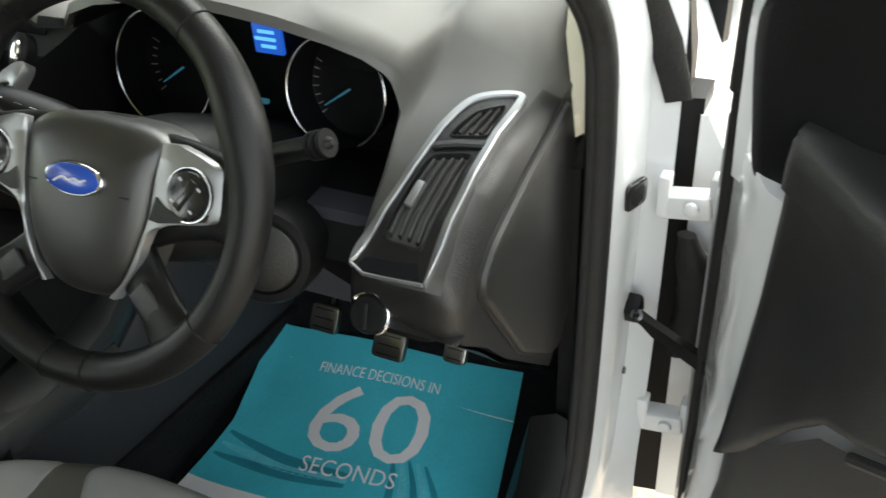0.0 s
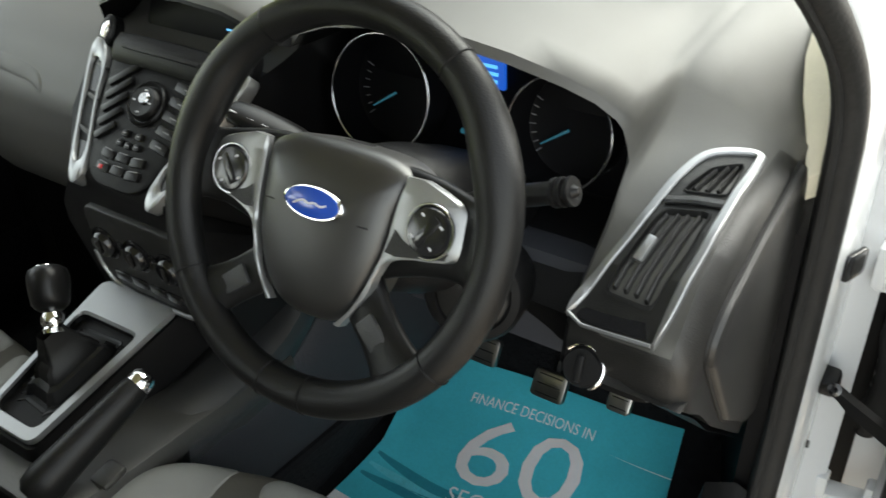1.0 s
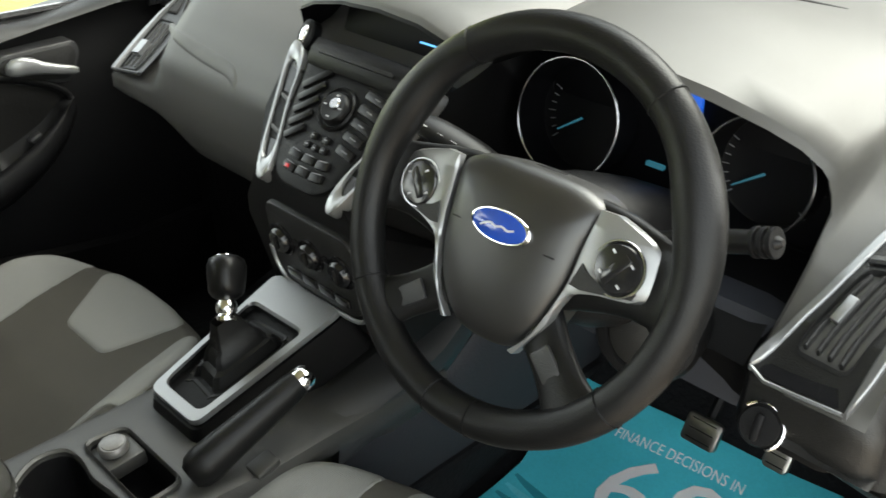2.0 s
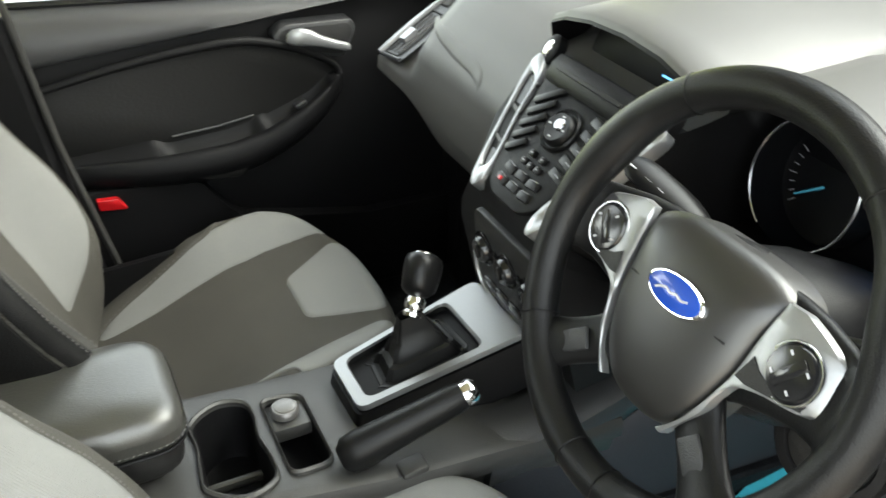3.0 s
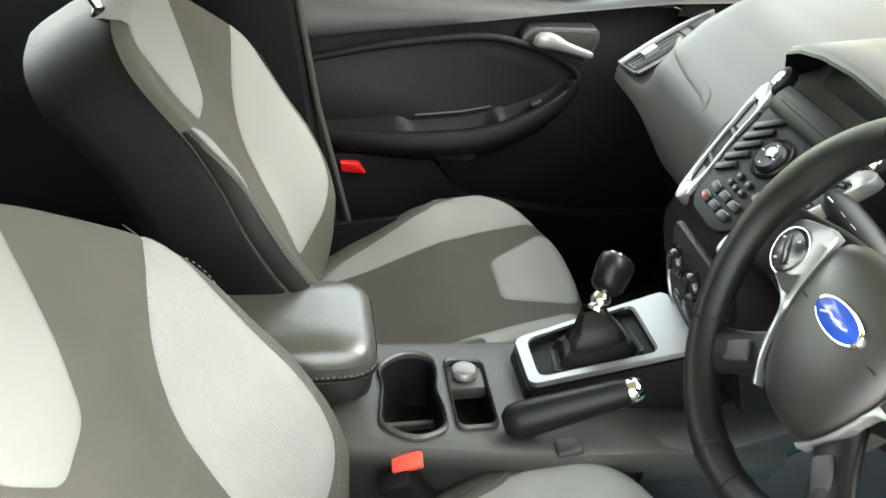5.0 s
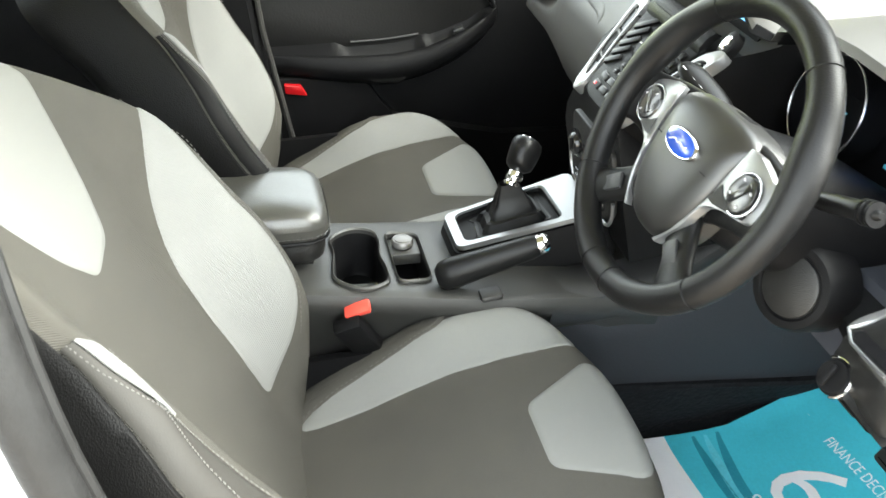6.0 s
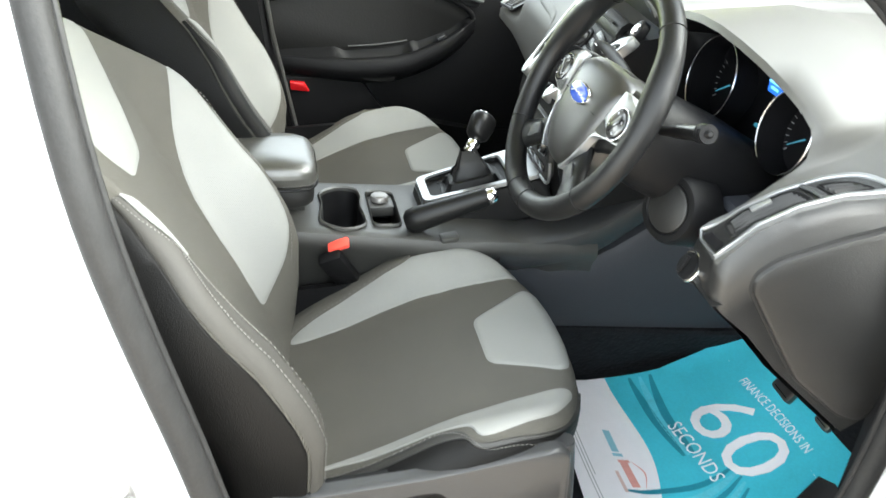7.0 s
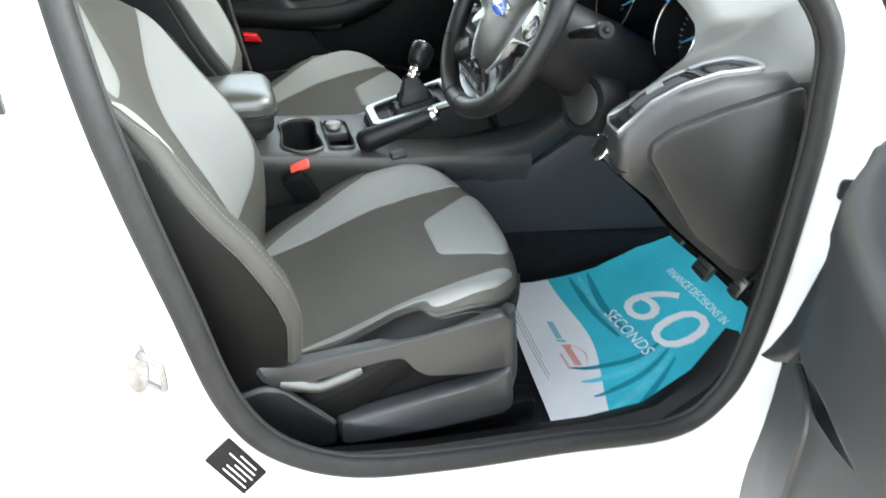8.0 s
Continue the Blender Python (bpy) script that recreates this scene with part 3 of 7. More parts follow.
# end cover of the dashboard, facing the open door
T = frame_axes((0.695, 0.0, 0.0), (0, 1, 0), (0, 0, 1))
END = rounded([(0.120, 0.872), (0.145, 0.891), (0.225, 0.914), (0.345, 0.940), (0.372, 0.85), (0.355, 0.68), (0.330, 0.628), (0.295, 0.642), (0.210, 0.714), (0.163, 0.784), (0.119, 0.852)], 0.014)
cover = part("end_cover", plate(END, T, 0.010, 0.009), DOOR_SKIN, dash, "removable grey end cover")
part("cover_gap", tube([T @ Vector((p.x, p.y, 0.001)) for p in END], 0.0022, 6, closed=True), RUBBER, cover)
# pale trim at the foot of the windscreen pillar
bm = loft([[(a[0], a[1], a[2]), (b[0], b[1], b[2]), (b[0], b[1] + 0.01, b[2] - 0.03), (a[0], a[1] + 0.01, a[2] - 0.03)] for a, b in (((0.640, 0.56, 1.000), (0.70, 0.56, 1.05)), ((0.655, 0.47, 0.990), (0.705, 0.47, 1.025)), ((0.672, 0.41, 0.976), (0.714, 0.41, 1.000)), ((0.690, 0.372, 0.950), (0.719, 0.372, 0.972)), ((0.701, 0.352, 0.915), (0.721, 0.352, 0.930)))])
part("pillar_foot_trim", bm, CREAM, dash, "pale pillar foot trim", smooth=50)

# black cover below the side vent
part("defrost_slot", tube([(0.34, 0.556, 1.0225), (0.42, 0.560, 1.0205), (0.505, 0.552, 1.0165)], 0.004, 6, flat=0.4), RUBBER, dash, "black defroster slot")
rows = []
for x, prof in STATIONS:
    if x > 0.575:
        rows.append([(x, prof[k][0] - 0.004, prof[k][1] - (0.004 if k > 8 else 0.0)) for k in (8, 9, 10, 11)])
for r, o in ((rows[0], 0.004), (rows[-1], 0.0)):
    r[:] = [(x + o, y, z) for x, y, z in r]
bm = bmesh.new()
grid(bm, [[(x, 0.1035, 0.832)] + r for r in rows for x in (r[0][0],)])
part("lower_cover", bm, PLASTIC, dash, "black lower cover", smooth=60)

# black lining of the recess round the instruments
rows = []
for x, prof in STATIONS:
    if 0.18 < x < 0.553:
        (ya, za), (yb, zb), (yc, zc), (yd, zd), (ye, ze) = prof[4:9]
        rows.append([(x, ya + 0.010, za - 0.004), (x, yb - 0.006, zb - 0.004), (x, yc - 0.006, zc + 0.006), (x, yd + 0.01, zd + 0.005), (x, yd - 0.004, zd + 0.003), (x, ye - 0.004, ze + 0.003)])
bm = bmesh.new()
grid(bm, rows)
part("cluster_lining", bm, PLASTIC_DARK, dash, "black lining round the instruments")

# instruments
cluster = thing("instrument_cluster", (0.38, 0.30, 0.90), "dark instrument cluster with blue needles and display", "instrument cluster")
part("face", plate(rounded([(0.20, 0.866), (0.552, 0.866), (0.55, 0.94), (0.51, 0.978), (0.42, 1.008), (0.33, 1.020), (0.22, 1.0)], 0.01), Matrix(((1, 0, 0, 0), (0, 0, -1, 0.306), (0, 1, 0, 0), (0, 0, 0, 1))), 0.006, 0.002), SCREEN, cluster)
for gx, gz, r in ((0.268, 0.934, 0.062), (0.486, 0.940, 0.054)):
    T = frame_axes((gx, 0.298, gz), (1, 0, 0), (0, 0.25, 1))
    g = part("gauge", disc((0, 0, 0), T, [(r, 0), (r, 0.004), (r * 0.94, 0.002), (0, 0.002)], 40), SCREEN, cluster, "black dial")
    part("gauge_tunnel", loft([[T @ Vector((r * k * math.cos(a), r * k * math.sin(a), h)) for a in (2 * math.pi * j / 40 for j in range(40))] for k, h in ((0.99, 0.003), (1.02, 0.030), (1.05, 0.046))], caps=False), SCREEN, g, "deep black tunnel round the dial")
    part("bezel", tube([T @ Vector((1.055 * r * math.cos(a), 1.055 * r * math.sin(a), 0.047)) for a in (radians(-60 + 300 * k / 40) for k in range(41))], 0.0013, 8), BEZEL, g, "dark chrome dial rim")
    a = radians(215)
    part("needle", tube([T @ Vector((0.008 * math.cos(a), 0.008 * math.sin(a), 0.006)), T @ Vector((0.044 * math.cos(a), 0.044 * math.sin(a), 0.006))], [0.0015, 0.0008], 6), NEEDLE, g, "lit blue needle")
    bm = bmesh.new()
    for k in range(25):
        a = radians(-40 + 260 * k / 24)
        tube([T @ Vector((0.046 * math.cos(a), 0.046 * math.sin(a), 0.0035)), T @ Vector(((0.052 + 0.003 * (k % 3 == 0)) * math.cos(a), (0.052 + 0.003 * (k % 3 == 0)) * math.sin(a), 0.0035))], 0.0006, 4, bm=bm)
    part("scale", bm, SCALE, g, "grey scale marks")
shown = part("display", box((0.388, 0.290, 0.982), (0.036, 0.006, 0.034), 0.002), BLUE_LIT, cluster, "lit blue display")
for k, (dx, w) in enumerate(((0.0, 0.020), (-0.002, 0.026), (0.001, 0.018))):
    part("text_bar", box((0.388 + dx, 0.2865, 0.990 - 0.008 * k), (w, 0.001, 0.0035), 0), TEXT_LIT, shown, "pale blue text bar")
part("lower_display", box((0.356, 0.298, 0.902), (0.022, 0.006, 0.005), 0.001), NEEDLE, cluster, "small lit display")

# ---- centre stack ----
def on_stack(x, s, lift=0.0):
    """A point on the sloping control panel: s 0 at its top, 1 at its foot."""
    p = Vector((0, 0.165, 0.972)).lerp(Vector((0, 0.055, 0.862)), s)
    return Vector((x, p.y, p.z)) + Vector((0, -0.707, 0.707)) * lift


SLOPE = frame_axes((0, 0, 0), (1, 0, 0), (0, 0.707, 0.707)).to_3x3().to_4x4()
unit = thing("audio_unit", (XC, 0.11, 0.92), "sloping black audio unit with round dial and keys", "audio unit")
T = Matrix.Translation(on_stack(XC, 0.5)) @ SLOPE
part("panel", plate(rounded([(-0.088, 0.074), (-0.045, 0.082), (0.045, 0.082), (0.088, 0.074), (0.072, 0.0), (0.052, -0.066), (0.030, -0.082), (-0.030, -0.082), (-0.052, -0.066), (-0.072, 0.0)], 0.014), T, 0.006, 0.003), PLASTIC_DARK, unit)
part("shelf", loft([[T @ Vector((x, y, h + 0.006 * (1 - (x / 0.09) ** 2))) for y, h in ((0.058, 0.004), (0.064, 0.010), (0.078, 0.013), (0.092, 0.010), (0.096, 0.0))] for x in (-0.084, -0.078, -0.05, -0.02, 0.02, 0.05, 0.078, 0.084)]), PLASTIC_DARK, unit, "smooth shelf over the keys", smooth=60)
part("disc_slot", box(T @ Vector((0.0, 0.075, 0.0185)), (0.125, 0.005, 0.004), 0.001, SLOPE), RUBBER, unit, "disc slot")
k = part("dial", disc((0, 0, 0), T @ Matrix.Translation((0.0, 0.020, 0.005)), [(0.027, 0), (0.027, 0.004), (0.025, 0.006), (0.022, 0.003), (0.021, 0.003), (0.0195, 0.009), (0.017, 0.011), (0.0, 0.010)], 36), KEY, unit, "round black dial")
part("dial_ring", disc((0, 0, 0), T @ Matrix.Translation((0.002, 0.024, 0.014)), [(0.0075, 0), (0.0075, 0.003), (0.006, 0.0045), (0, 0.0045)], 24), BEZEL, k, "chrome dial centre")
for dx, dy in ((0.0, 0.0135), (-0.0125, 0.0), (0.0125, 0.0), (0.0, -0.0125)):
    part("dial_mark", box(T @ Vector((dx, 0.020 + dy, 0.0160)), (0.0045, 0.0016, 0.0008), 0, SLOPE), INK_GREY, k)
for row in range(5):
    y = 0.046 - 0.0170 * row
    w = 0.079 - 0.22 * (0.06 - y)
    for sgn, tilt in ((-1, 40), (1, -9)):
        mid, long = sgn * (0.030 + (w - 0.030) / 2), (w - 0.030) * (1.0 if sgn < 0 else 0.92)
        part("key", box(T @ Vector((mid, y, 0.0072)), (long, 0.0092 if sgn < 0 else 0.0115, 0.0055), 0.002, SLOPE @ Matrix.Rotation(radians(tilt), 4, "Z")), KEY, unit)
        if sgn > 0:
            part("key_mark", box(T @ Vector((mid, y, 0.0101)), (0.010, 0.0013, 0.0004), 0, SLOPE @ Matrix.Rotation(radians(tilt), 4, "Z")), SCALE, unit)
for dx, dy in ((-0.011, -0.018), (0.011, -0.018), (-0.014, -0.030), (0.0, -0.031), (0.014, -0.030)):
    part("key", box(T @ Vector((dx, dy, 0.0072)), (0.0105, 0.0085, 0.006), 0.0025, SLOPE), KEY, unit)
    part("key_mark", box(T @ Vector((dx, dy, 0.0104)), (0.004, 0.0014, 0.0004), 0, SLOPE), SCALE, unit)
for row in range(2):
    for col in (-1, 0, 1):
        part("key", box(T @ Vector((0.024 * col, -0.046 - 0.0155 * row, 0.0072)), (0.021, 0.0105, 0.005), 0.002, SLOPE @ Matrix.Rotation(radians(7 * col), 4, "Z")), KEY, unit)
        part("key_mark", box(T @ Vector((0.024 * col, -0.041 - 0.0155 * row, 0.0098)), (0.014, 0.0010, 0.0004), 0, SLOPE @ Matrix.Rotation(radians(7 * col), 4, "Z")), SCALE, unit)
part("hazard_key", box(T @ Vector((-0.026, -0.0625, 0.0094)), (0.007, 0.005, 0.002), 0.0008, SLOPE), RED_DEEP, unit, "small red lamp key")
# screen
scr = thing("dash_screen", (XC, 0.22, 1.0), "recessed dash screen with dim blue writing", "screen")
T = frame_axes((XC, 0.232, 1.004), (1, 0, 0), (0, 0.4, 0.9))
part("pane", plate(rounded([(-0.10, 0.024), (0.10, 0.024), (0.10, -0.026), (-0.10, -0.026)], 0.006), T, 0.003, 0.001), SCREEN, scr)
for dx, dy, w in ((0.05, 0.014, 0.05), (0.055, 0.0, 0.02), (0.05, -0.012, 0.035)):
    part("text_bar", box(T @ Vector((dx, dy, 0.004)), (w, 0.0022, 0.001), 0, T.to_3x3().to_4x4()), TEXT_LIT, scr, "dim blue text bar")
# silver vents each side of the audio unit
for sgn in (-1, 1):
    vt = thing("centre_vent", (XC + sgn * 0.12, 0.13, 0.93), "slim upright air vent with silver surround", "air vent", group="centre vents")
    o = curve([(XC + sgn * (0.100 + dx), s, 0) for dx, s in ((-0.006, 0.12), (-0.020, 0.45), (-0.044, 0.88), (-0.042, 1.06), (-0.026, 1.02), (0.004, 0.5), (0.026, 0.06), (0.016, -0.02))], 40, closed=True)
    i = [Vector((XC + sgn * 0.088, 0.52, 0)).lerp(p, 0.72) for p in o]
    rows = [[on_stack(Vector(a).lerp(b, q).x, Vector(a).lerp(b, q).y, h) for a, b in zip(o, i)] for q, h in ((0, -0.01), (0, 0.006), (0.12, 0.0075), (0.88, 0.0075), (1, 0.006), (1, -0.004))]
    bm = bmesh.new()
    grid(bm, rows, close_u=True)
    part("surround", bm, SILVER, vt, "silver surround")
    bm = bmesh.new()
    grid(bm, [[on_stack(*(Vector((XC + sgn * 0.088, 0.52)).lerp(p.to_2d(), q)), 0.003) for p in i] for q in (0.01, 1)], close_u=True)
    part("opening", bm, GLOSS, vt)
    for s in (0.2, 0.45, 0.7):
        part("vane", tube([on_stack(XC + sgn * (0.094 - 0.032 * s), s, 0.004), on_stack(XC + sgn * (0.112 - 0.028 * s), s - 0.03, 0.004)], 0.0025, 6), PLASTIC_GREY, vt)
# round start control with chrome on each side of the screen
for sgn, nm in ((-1, "eject_knob"), (1, "start_knob")):
    kn = thing(nm, (XC + sgn * 0.118, 0.178, 0.985), "small oval control with bright chrome face", "button")
    T = frame_axes((XC + sgn * 0.112, 0.172, 0.984), (1, 0, 0), (0, 0.55, 0.83))
    part("cap", disc((0, 0, 0), T, [(0.013, -0.01), (0.013, 0.003), (0.011, 0.005), (0, 0.005)], 24, squash=1.5), PLASTIC_DARK, kn)
    part("face", disc((0, 0, 0), T, [(0.0055, 0.004), (0.0055, 0.006), (0.0045, 0.0078), (0, 0.0084)], 24, squash=2.1), CHROME, kn, "chrome face")

# heater controls
heat = thing("heater_controls", (0.035, 0.06, 0.74), "dark heater panel with three round knobs", "heater controls")
HT = frame_axes((0.052, 0.066, 0.762), (1, 0, 0), (0, -0.12, 1))
HR = HT.to_3x3().to_4x4()
part("panel", plate(rounded([(-0.080, 0.062), (0.080, 0.062), (0.084, 0.0), (0.082, -0.040), (0.060, -0.058), (-0.060, -0.058), (-0.082, -0.040), (-0.084, 0.0)], 0.018), HT, 0.010, 0.004), PLASTIC, heat)
part("border", tube([HT @ Vector((p.x, p.y, 0.009)) for p in curve([(-0.089, -0.012, 0), (-0.085, -0.040, 0), (-0.064, -0.061, 0), (0.0, -0.064, 0), (0.064, -0.061, 0), (0.085, -0.040, 0), (0.089, -0.012, 0)], 48)], 0.0030, 8), SILVER, heat, "silver border")
for dx in (-0.056, 0.0, 0.056):
    kn = part("knob", disc((0, 0, 0), HT @ Matrix.Translation((dx, 0.012, 0.008)), [(0.0225, 0), (0.0225, 0.004), (0.0205, 0.005), (0.0195, 0.002), (0.0170, 0.002), (0.0160, 0.010), (0.0140, 0.012), (0, 0.012)], 32), GLOSS, heat, "black knob")
    part("pointer", box(HT @ Vector((dx, 0.012, 0.0215)), (0.003, 0.020, 0.003), 0.001, HR), PLASTIC, kn)
for dx in (-0.028, 0.028):
    part("button", disc((0, 0, 0), HT @ Matrix.Translation((dx, 0.018, 0.008)), [(0.0055, 0), (0.0055, 0.004), (0.004, 0.005), (0, 0.005)], 16), GLOSS, heat)
for dx in (-0.046, -0.016, 0.016, 0.046):
    part("button", box(HT @ Vector((dx, -0.036, 0.0105)), (0.026, 0.013, 0.006), 0.002, HR), GLOSS, heat)

# passenger vent: silver along its outer edge, the padded face beside it steps down along a soft crease
pv = thing("passenger_vent", (-0.53, 0.2, 0.85), "passenger side air vent with silver outer edge", "air vent")
OUT_EDGE = curve([(-0.568, 0.150, 0.8165), (-0.575, 0.190, 0.839), (-0.580, 0.233, 0.8635), (-0.583, 0.275, 0.885), (-0.582, 0.316, 0.904)], 30)
IN_EDGE = curve([(-0.490, 0.153, 0.828), (-0.500, 0.195, 0.846), (-0.516, 0.238, 0.8655), (-0.540, 0.275, 0.888), (-0.572, 0.312, 0.905)], 30)


def on_far(a, b, lift=0.0):
    """A point of the vent's face: a from its outer to its inner edge, b along it."""
    i = min(28, int(b * 29))
    q = b * 29 - i
    p = OUT_EDGE[i].lerp(OUT_EDGE[i + 1], q).lerp(IN_EDGE[i].lerp(IN_EDGE[i + 1], q), a)
    return p + Vector((0, -0.46, 0.89)) * lift


bm = bmesh.new()
grid(bm, [[on_far(a, b / 20, 0.003) for b in range(21)] for a in (-0.06, 0.0, 0.14)] + [[on_far(1.03, b / 20, 0.003) for b in range(21)]])
part("plate", bm, PANEL, pv, "grey vent plate", smooth=60)
part("silver_edge", loft([[on_far(a, b, h) for a, h in ((-0.10 * w, -0.004), (-0.10 * w, 0.006), (-0.06 * w, 0.009), (0.06 * w, 0.009), (0.09 * w, 0.005), (0.09 * w, -0.004))] for b, w in ((0.0, 0.9), (0.15, 1.0), (0.4, 0.9), (0.65, 0.8), (0.85, 0.9), (1.0, 1.0))]), SILVER, pv, "silver outer edge", smooth=35)
part("lower_edge", tube([on_far(a, 0.0, 0.004) for a in (0.0, 0.35, 0.7, 1.0)], 0.0035, 8), PANEL, pv, "grey lower edge")
for a0, a1, b0, b1 in ((0.16, 0.80, 0.05, 0.60), (0.16, 0.72, 0.70, 0.92)):
    bm = bmesh.new()
    o = resample(rounded([(a0, b0), (a1, b0), (a1, b1), (a0, b1)], 0.06, 4), 36)
    c = Vector(((a0 + a1) / 2, (b0 + b1) / 2))
    grid(bm, [[on_far(*(c + (p - c) * k), h) for p in o] for k, h in ((1.06, 0.0036), (1.03, 0.0056), (1.0, 0.0056), (0.97, -0.006), (0.05, -0.008))], close_u=True)
    part("opening", bm, RUBBER, pv, "black vent opening")
    for k in range(3):
        a = a0 + (a1 - a0) * (k + 0.6) / 3.4
        part("vane", tube([on_far(a, b0 + (b1 - b0) * q, 0.003) for q in (0.06, 0.5, 0.94)], 0.0026, 6), PLASTIC, pv)
part("slider", loft([[on_far(a, b, h) for a, h in ((0.28, 0.003), (0.28, 0.012), (0.52, 0.012), (0.52, 0.003))] for b in (0.20, 0.34)]), SILVER, pv, "silver slider")
# soft crease that steps down the padded face
crease = curve([(-0.455, 0.200, 0.905), (-0.40, 0.178, 0.907), (-0.33, 0.172, 0.899), (-0.262, 0.169, 0.893), (-0.240, 0.164, 0.886), (-0.230, 0.157, 0.872)], 40)
rows = []
for i, p in enumerate(crease):
    t = (crease[min(i + 1, 39)] - crease[max(i - 1, 0)]).normalized()
    n = Vector((0, -0.85, 0.53))
    side = n.cross(t).normalized()
    w = 0.003 + 0.008 * math.sin(math.pi * min(1, (i + 1) / 41))
    rows.append([p + side * k * w + n * h for k, h in ((-1.3, -0.004), (-1, -0.0004), (-0.5, 0.0005), (0, 0.0007), (0.5, 0.0005), (1, -0.0004), (1.3, -0.004))])
part("pad_crease", loft(rows), DASH, dash, "darker crease along the padded face", smooth=80)

# ---- steering wheel ----
RAKE = radians(27.5)
WM = frame_axes((0.407, 0.002, 0.9765), (1, 0.012, 0), (0, math.sin(RAKE), math.cos(RAKE)))  # its z faces the driver
WR = WM.to_3x3().to_4x4()
wheel = thing("steering_wheel", WM.translation, "black leather steering wheel with silver spokes", "steering wheel")


def on_wheel(u, v, n=0.0):
    return WM @ Vector((u, v, n))


RIM = 0.159
pts, radii = [], []
for k in range(120):
    a = 2 * math.pi * k / 120
    d = math.degrees(a) % 360
    grip = max(math.exp(-((d - c) / 15) ** 2) for c in (24, 156))
    pts.append(on_wheel((RIM - 0.0025 * grip) * math.cos(a), (RIM - 0.0025 * grip) * math.sin(a)))
    radii.append(0.0160 + 0.0032 * grip)
part("rim", tube(pts, radii, 18, closed=True), LEATHER, wheel, "black leather rim")
for d in (55, 125, 216, 324, 262, 278):
    a = radians(d)
    c = Vector((RIM * math.cos(a), RIM * math.sin(a), 0))
    rr = Vector((math.cos(a), math.sin(a), 0))
    part("seam", tube([WM @ (c + 0.0162 * (math.cos(b) * rr + math.sin(b) * Vector((0, 0, 1)))) for b in (2 * math.pi * j / 16 for j in range(16))], 0.0009, 5, closed=True), PLASTIC_DARK, wheel)
HM = WM @ Matrix.Translation((-0.006, -0.004, -0.004))


def on_hub(u, v, n=0.0):
    return HM @ Vector((u, v, n))


# airbag cover: a broad dome whose upper part rolls away towards the windscreen
def dome(u, v):
    return -3.0 * max(0.0, v + 0.004) ** 2 - 1.6 * max(0.0, -v - 0.02) ** 2 - 1.1 * u * u


PAD = curve([(0, 0.056), (0.045, 0.054), (0.070, 0.044), (0.0715, 0.030), (0.0675, 0.010), (0.0655, -0.016), (0.059, -0.044), (0.048, -0.070), (0.028, -0.090), (0, -0.0945), (-0.028, -0.090), (-0.048, -0.070), (-0.059, -0.044), (-0.0655, -0.016), (-0.0675, 0.010), (-0.0715, 0.030), (-0.070, 0.044), (-0.045, 0.054)], 72, closed=True)
rows = []
for k, n in ((1.0, -0.040), (1.0, -0.006), (0.985, -0.001), (0.95, 0.003), (0.88, 0.0065), (0.75, 0.0095), (0.55, 0.0115), (0.3, 0.0125), (0.02, 0.0128)):
    rows.append([on_hub(p.x * k, -0.012 + (p.y + 0.012) * k, n + dome(p.x * k, -0.012 + (p.y + 0.012) * k)) for p in PAD])
bm = bmesh.new()
vs = grid(bm, rows, close_u=True)
bm.faces.new(vs[-1]), bm.faces.new(vs[0])
pad = part("airbag_cover", bm, AIRBAG, wheel, "dark grey airbag cover", smooth=50)
T = HM @ Matrix.Translation((0.0, 0.004, 0.0105))
part("badge_rim", disc((0, 0, 0), T, [(0.0305, 0), (0.0305, 0.003), (0.0285, 0.0045), (0.0, 0.0045)], 40, squash=0.46), CHROME, pad, "chrome oval rim")
part("badge", disc((0, 0, 0), T, [(0.0275, 0.003), (0.0275, 0.0052), (0.024, 0.0062), (0, 0.0064)], 40, squash=0.44), BADGE, pad, "blue oval badge")
part("badge_mark", tube([T @ Vector(p) for p in curve([(-0.017, -0.004, 0.0063), (-0.012, -0.001, 0.0066), (-0.007, 0.0005, 0.0066), (-0.002, -0.001, 0.0066), (0.004, 0.0005, 0.0066), (0.010, -0.001, 0.0066), (0.016, 0.001, 0.0063)], 40)], 0.0010, 5), INK_GREY, pad, "pale wavy mark")
for u in (-0.046, 0.046):
    part("cover_mark", box(on_hub(u, -0.004, 0.0078), (0.014, 0.0012, 0.0012), 0, WR), RUBBER, pad)
part("cover_mark", box(on_hub(0.0, -0.058, 0.0078), (0.020, 0.005, 0.001), 0, WR), PLASTIC_DARK, pad, "faint moulded lettering bar")
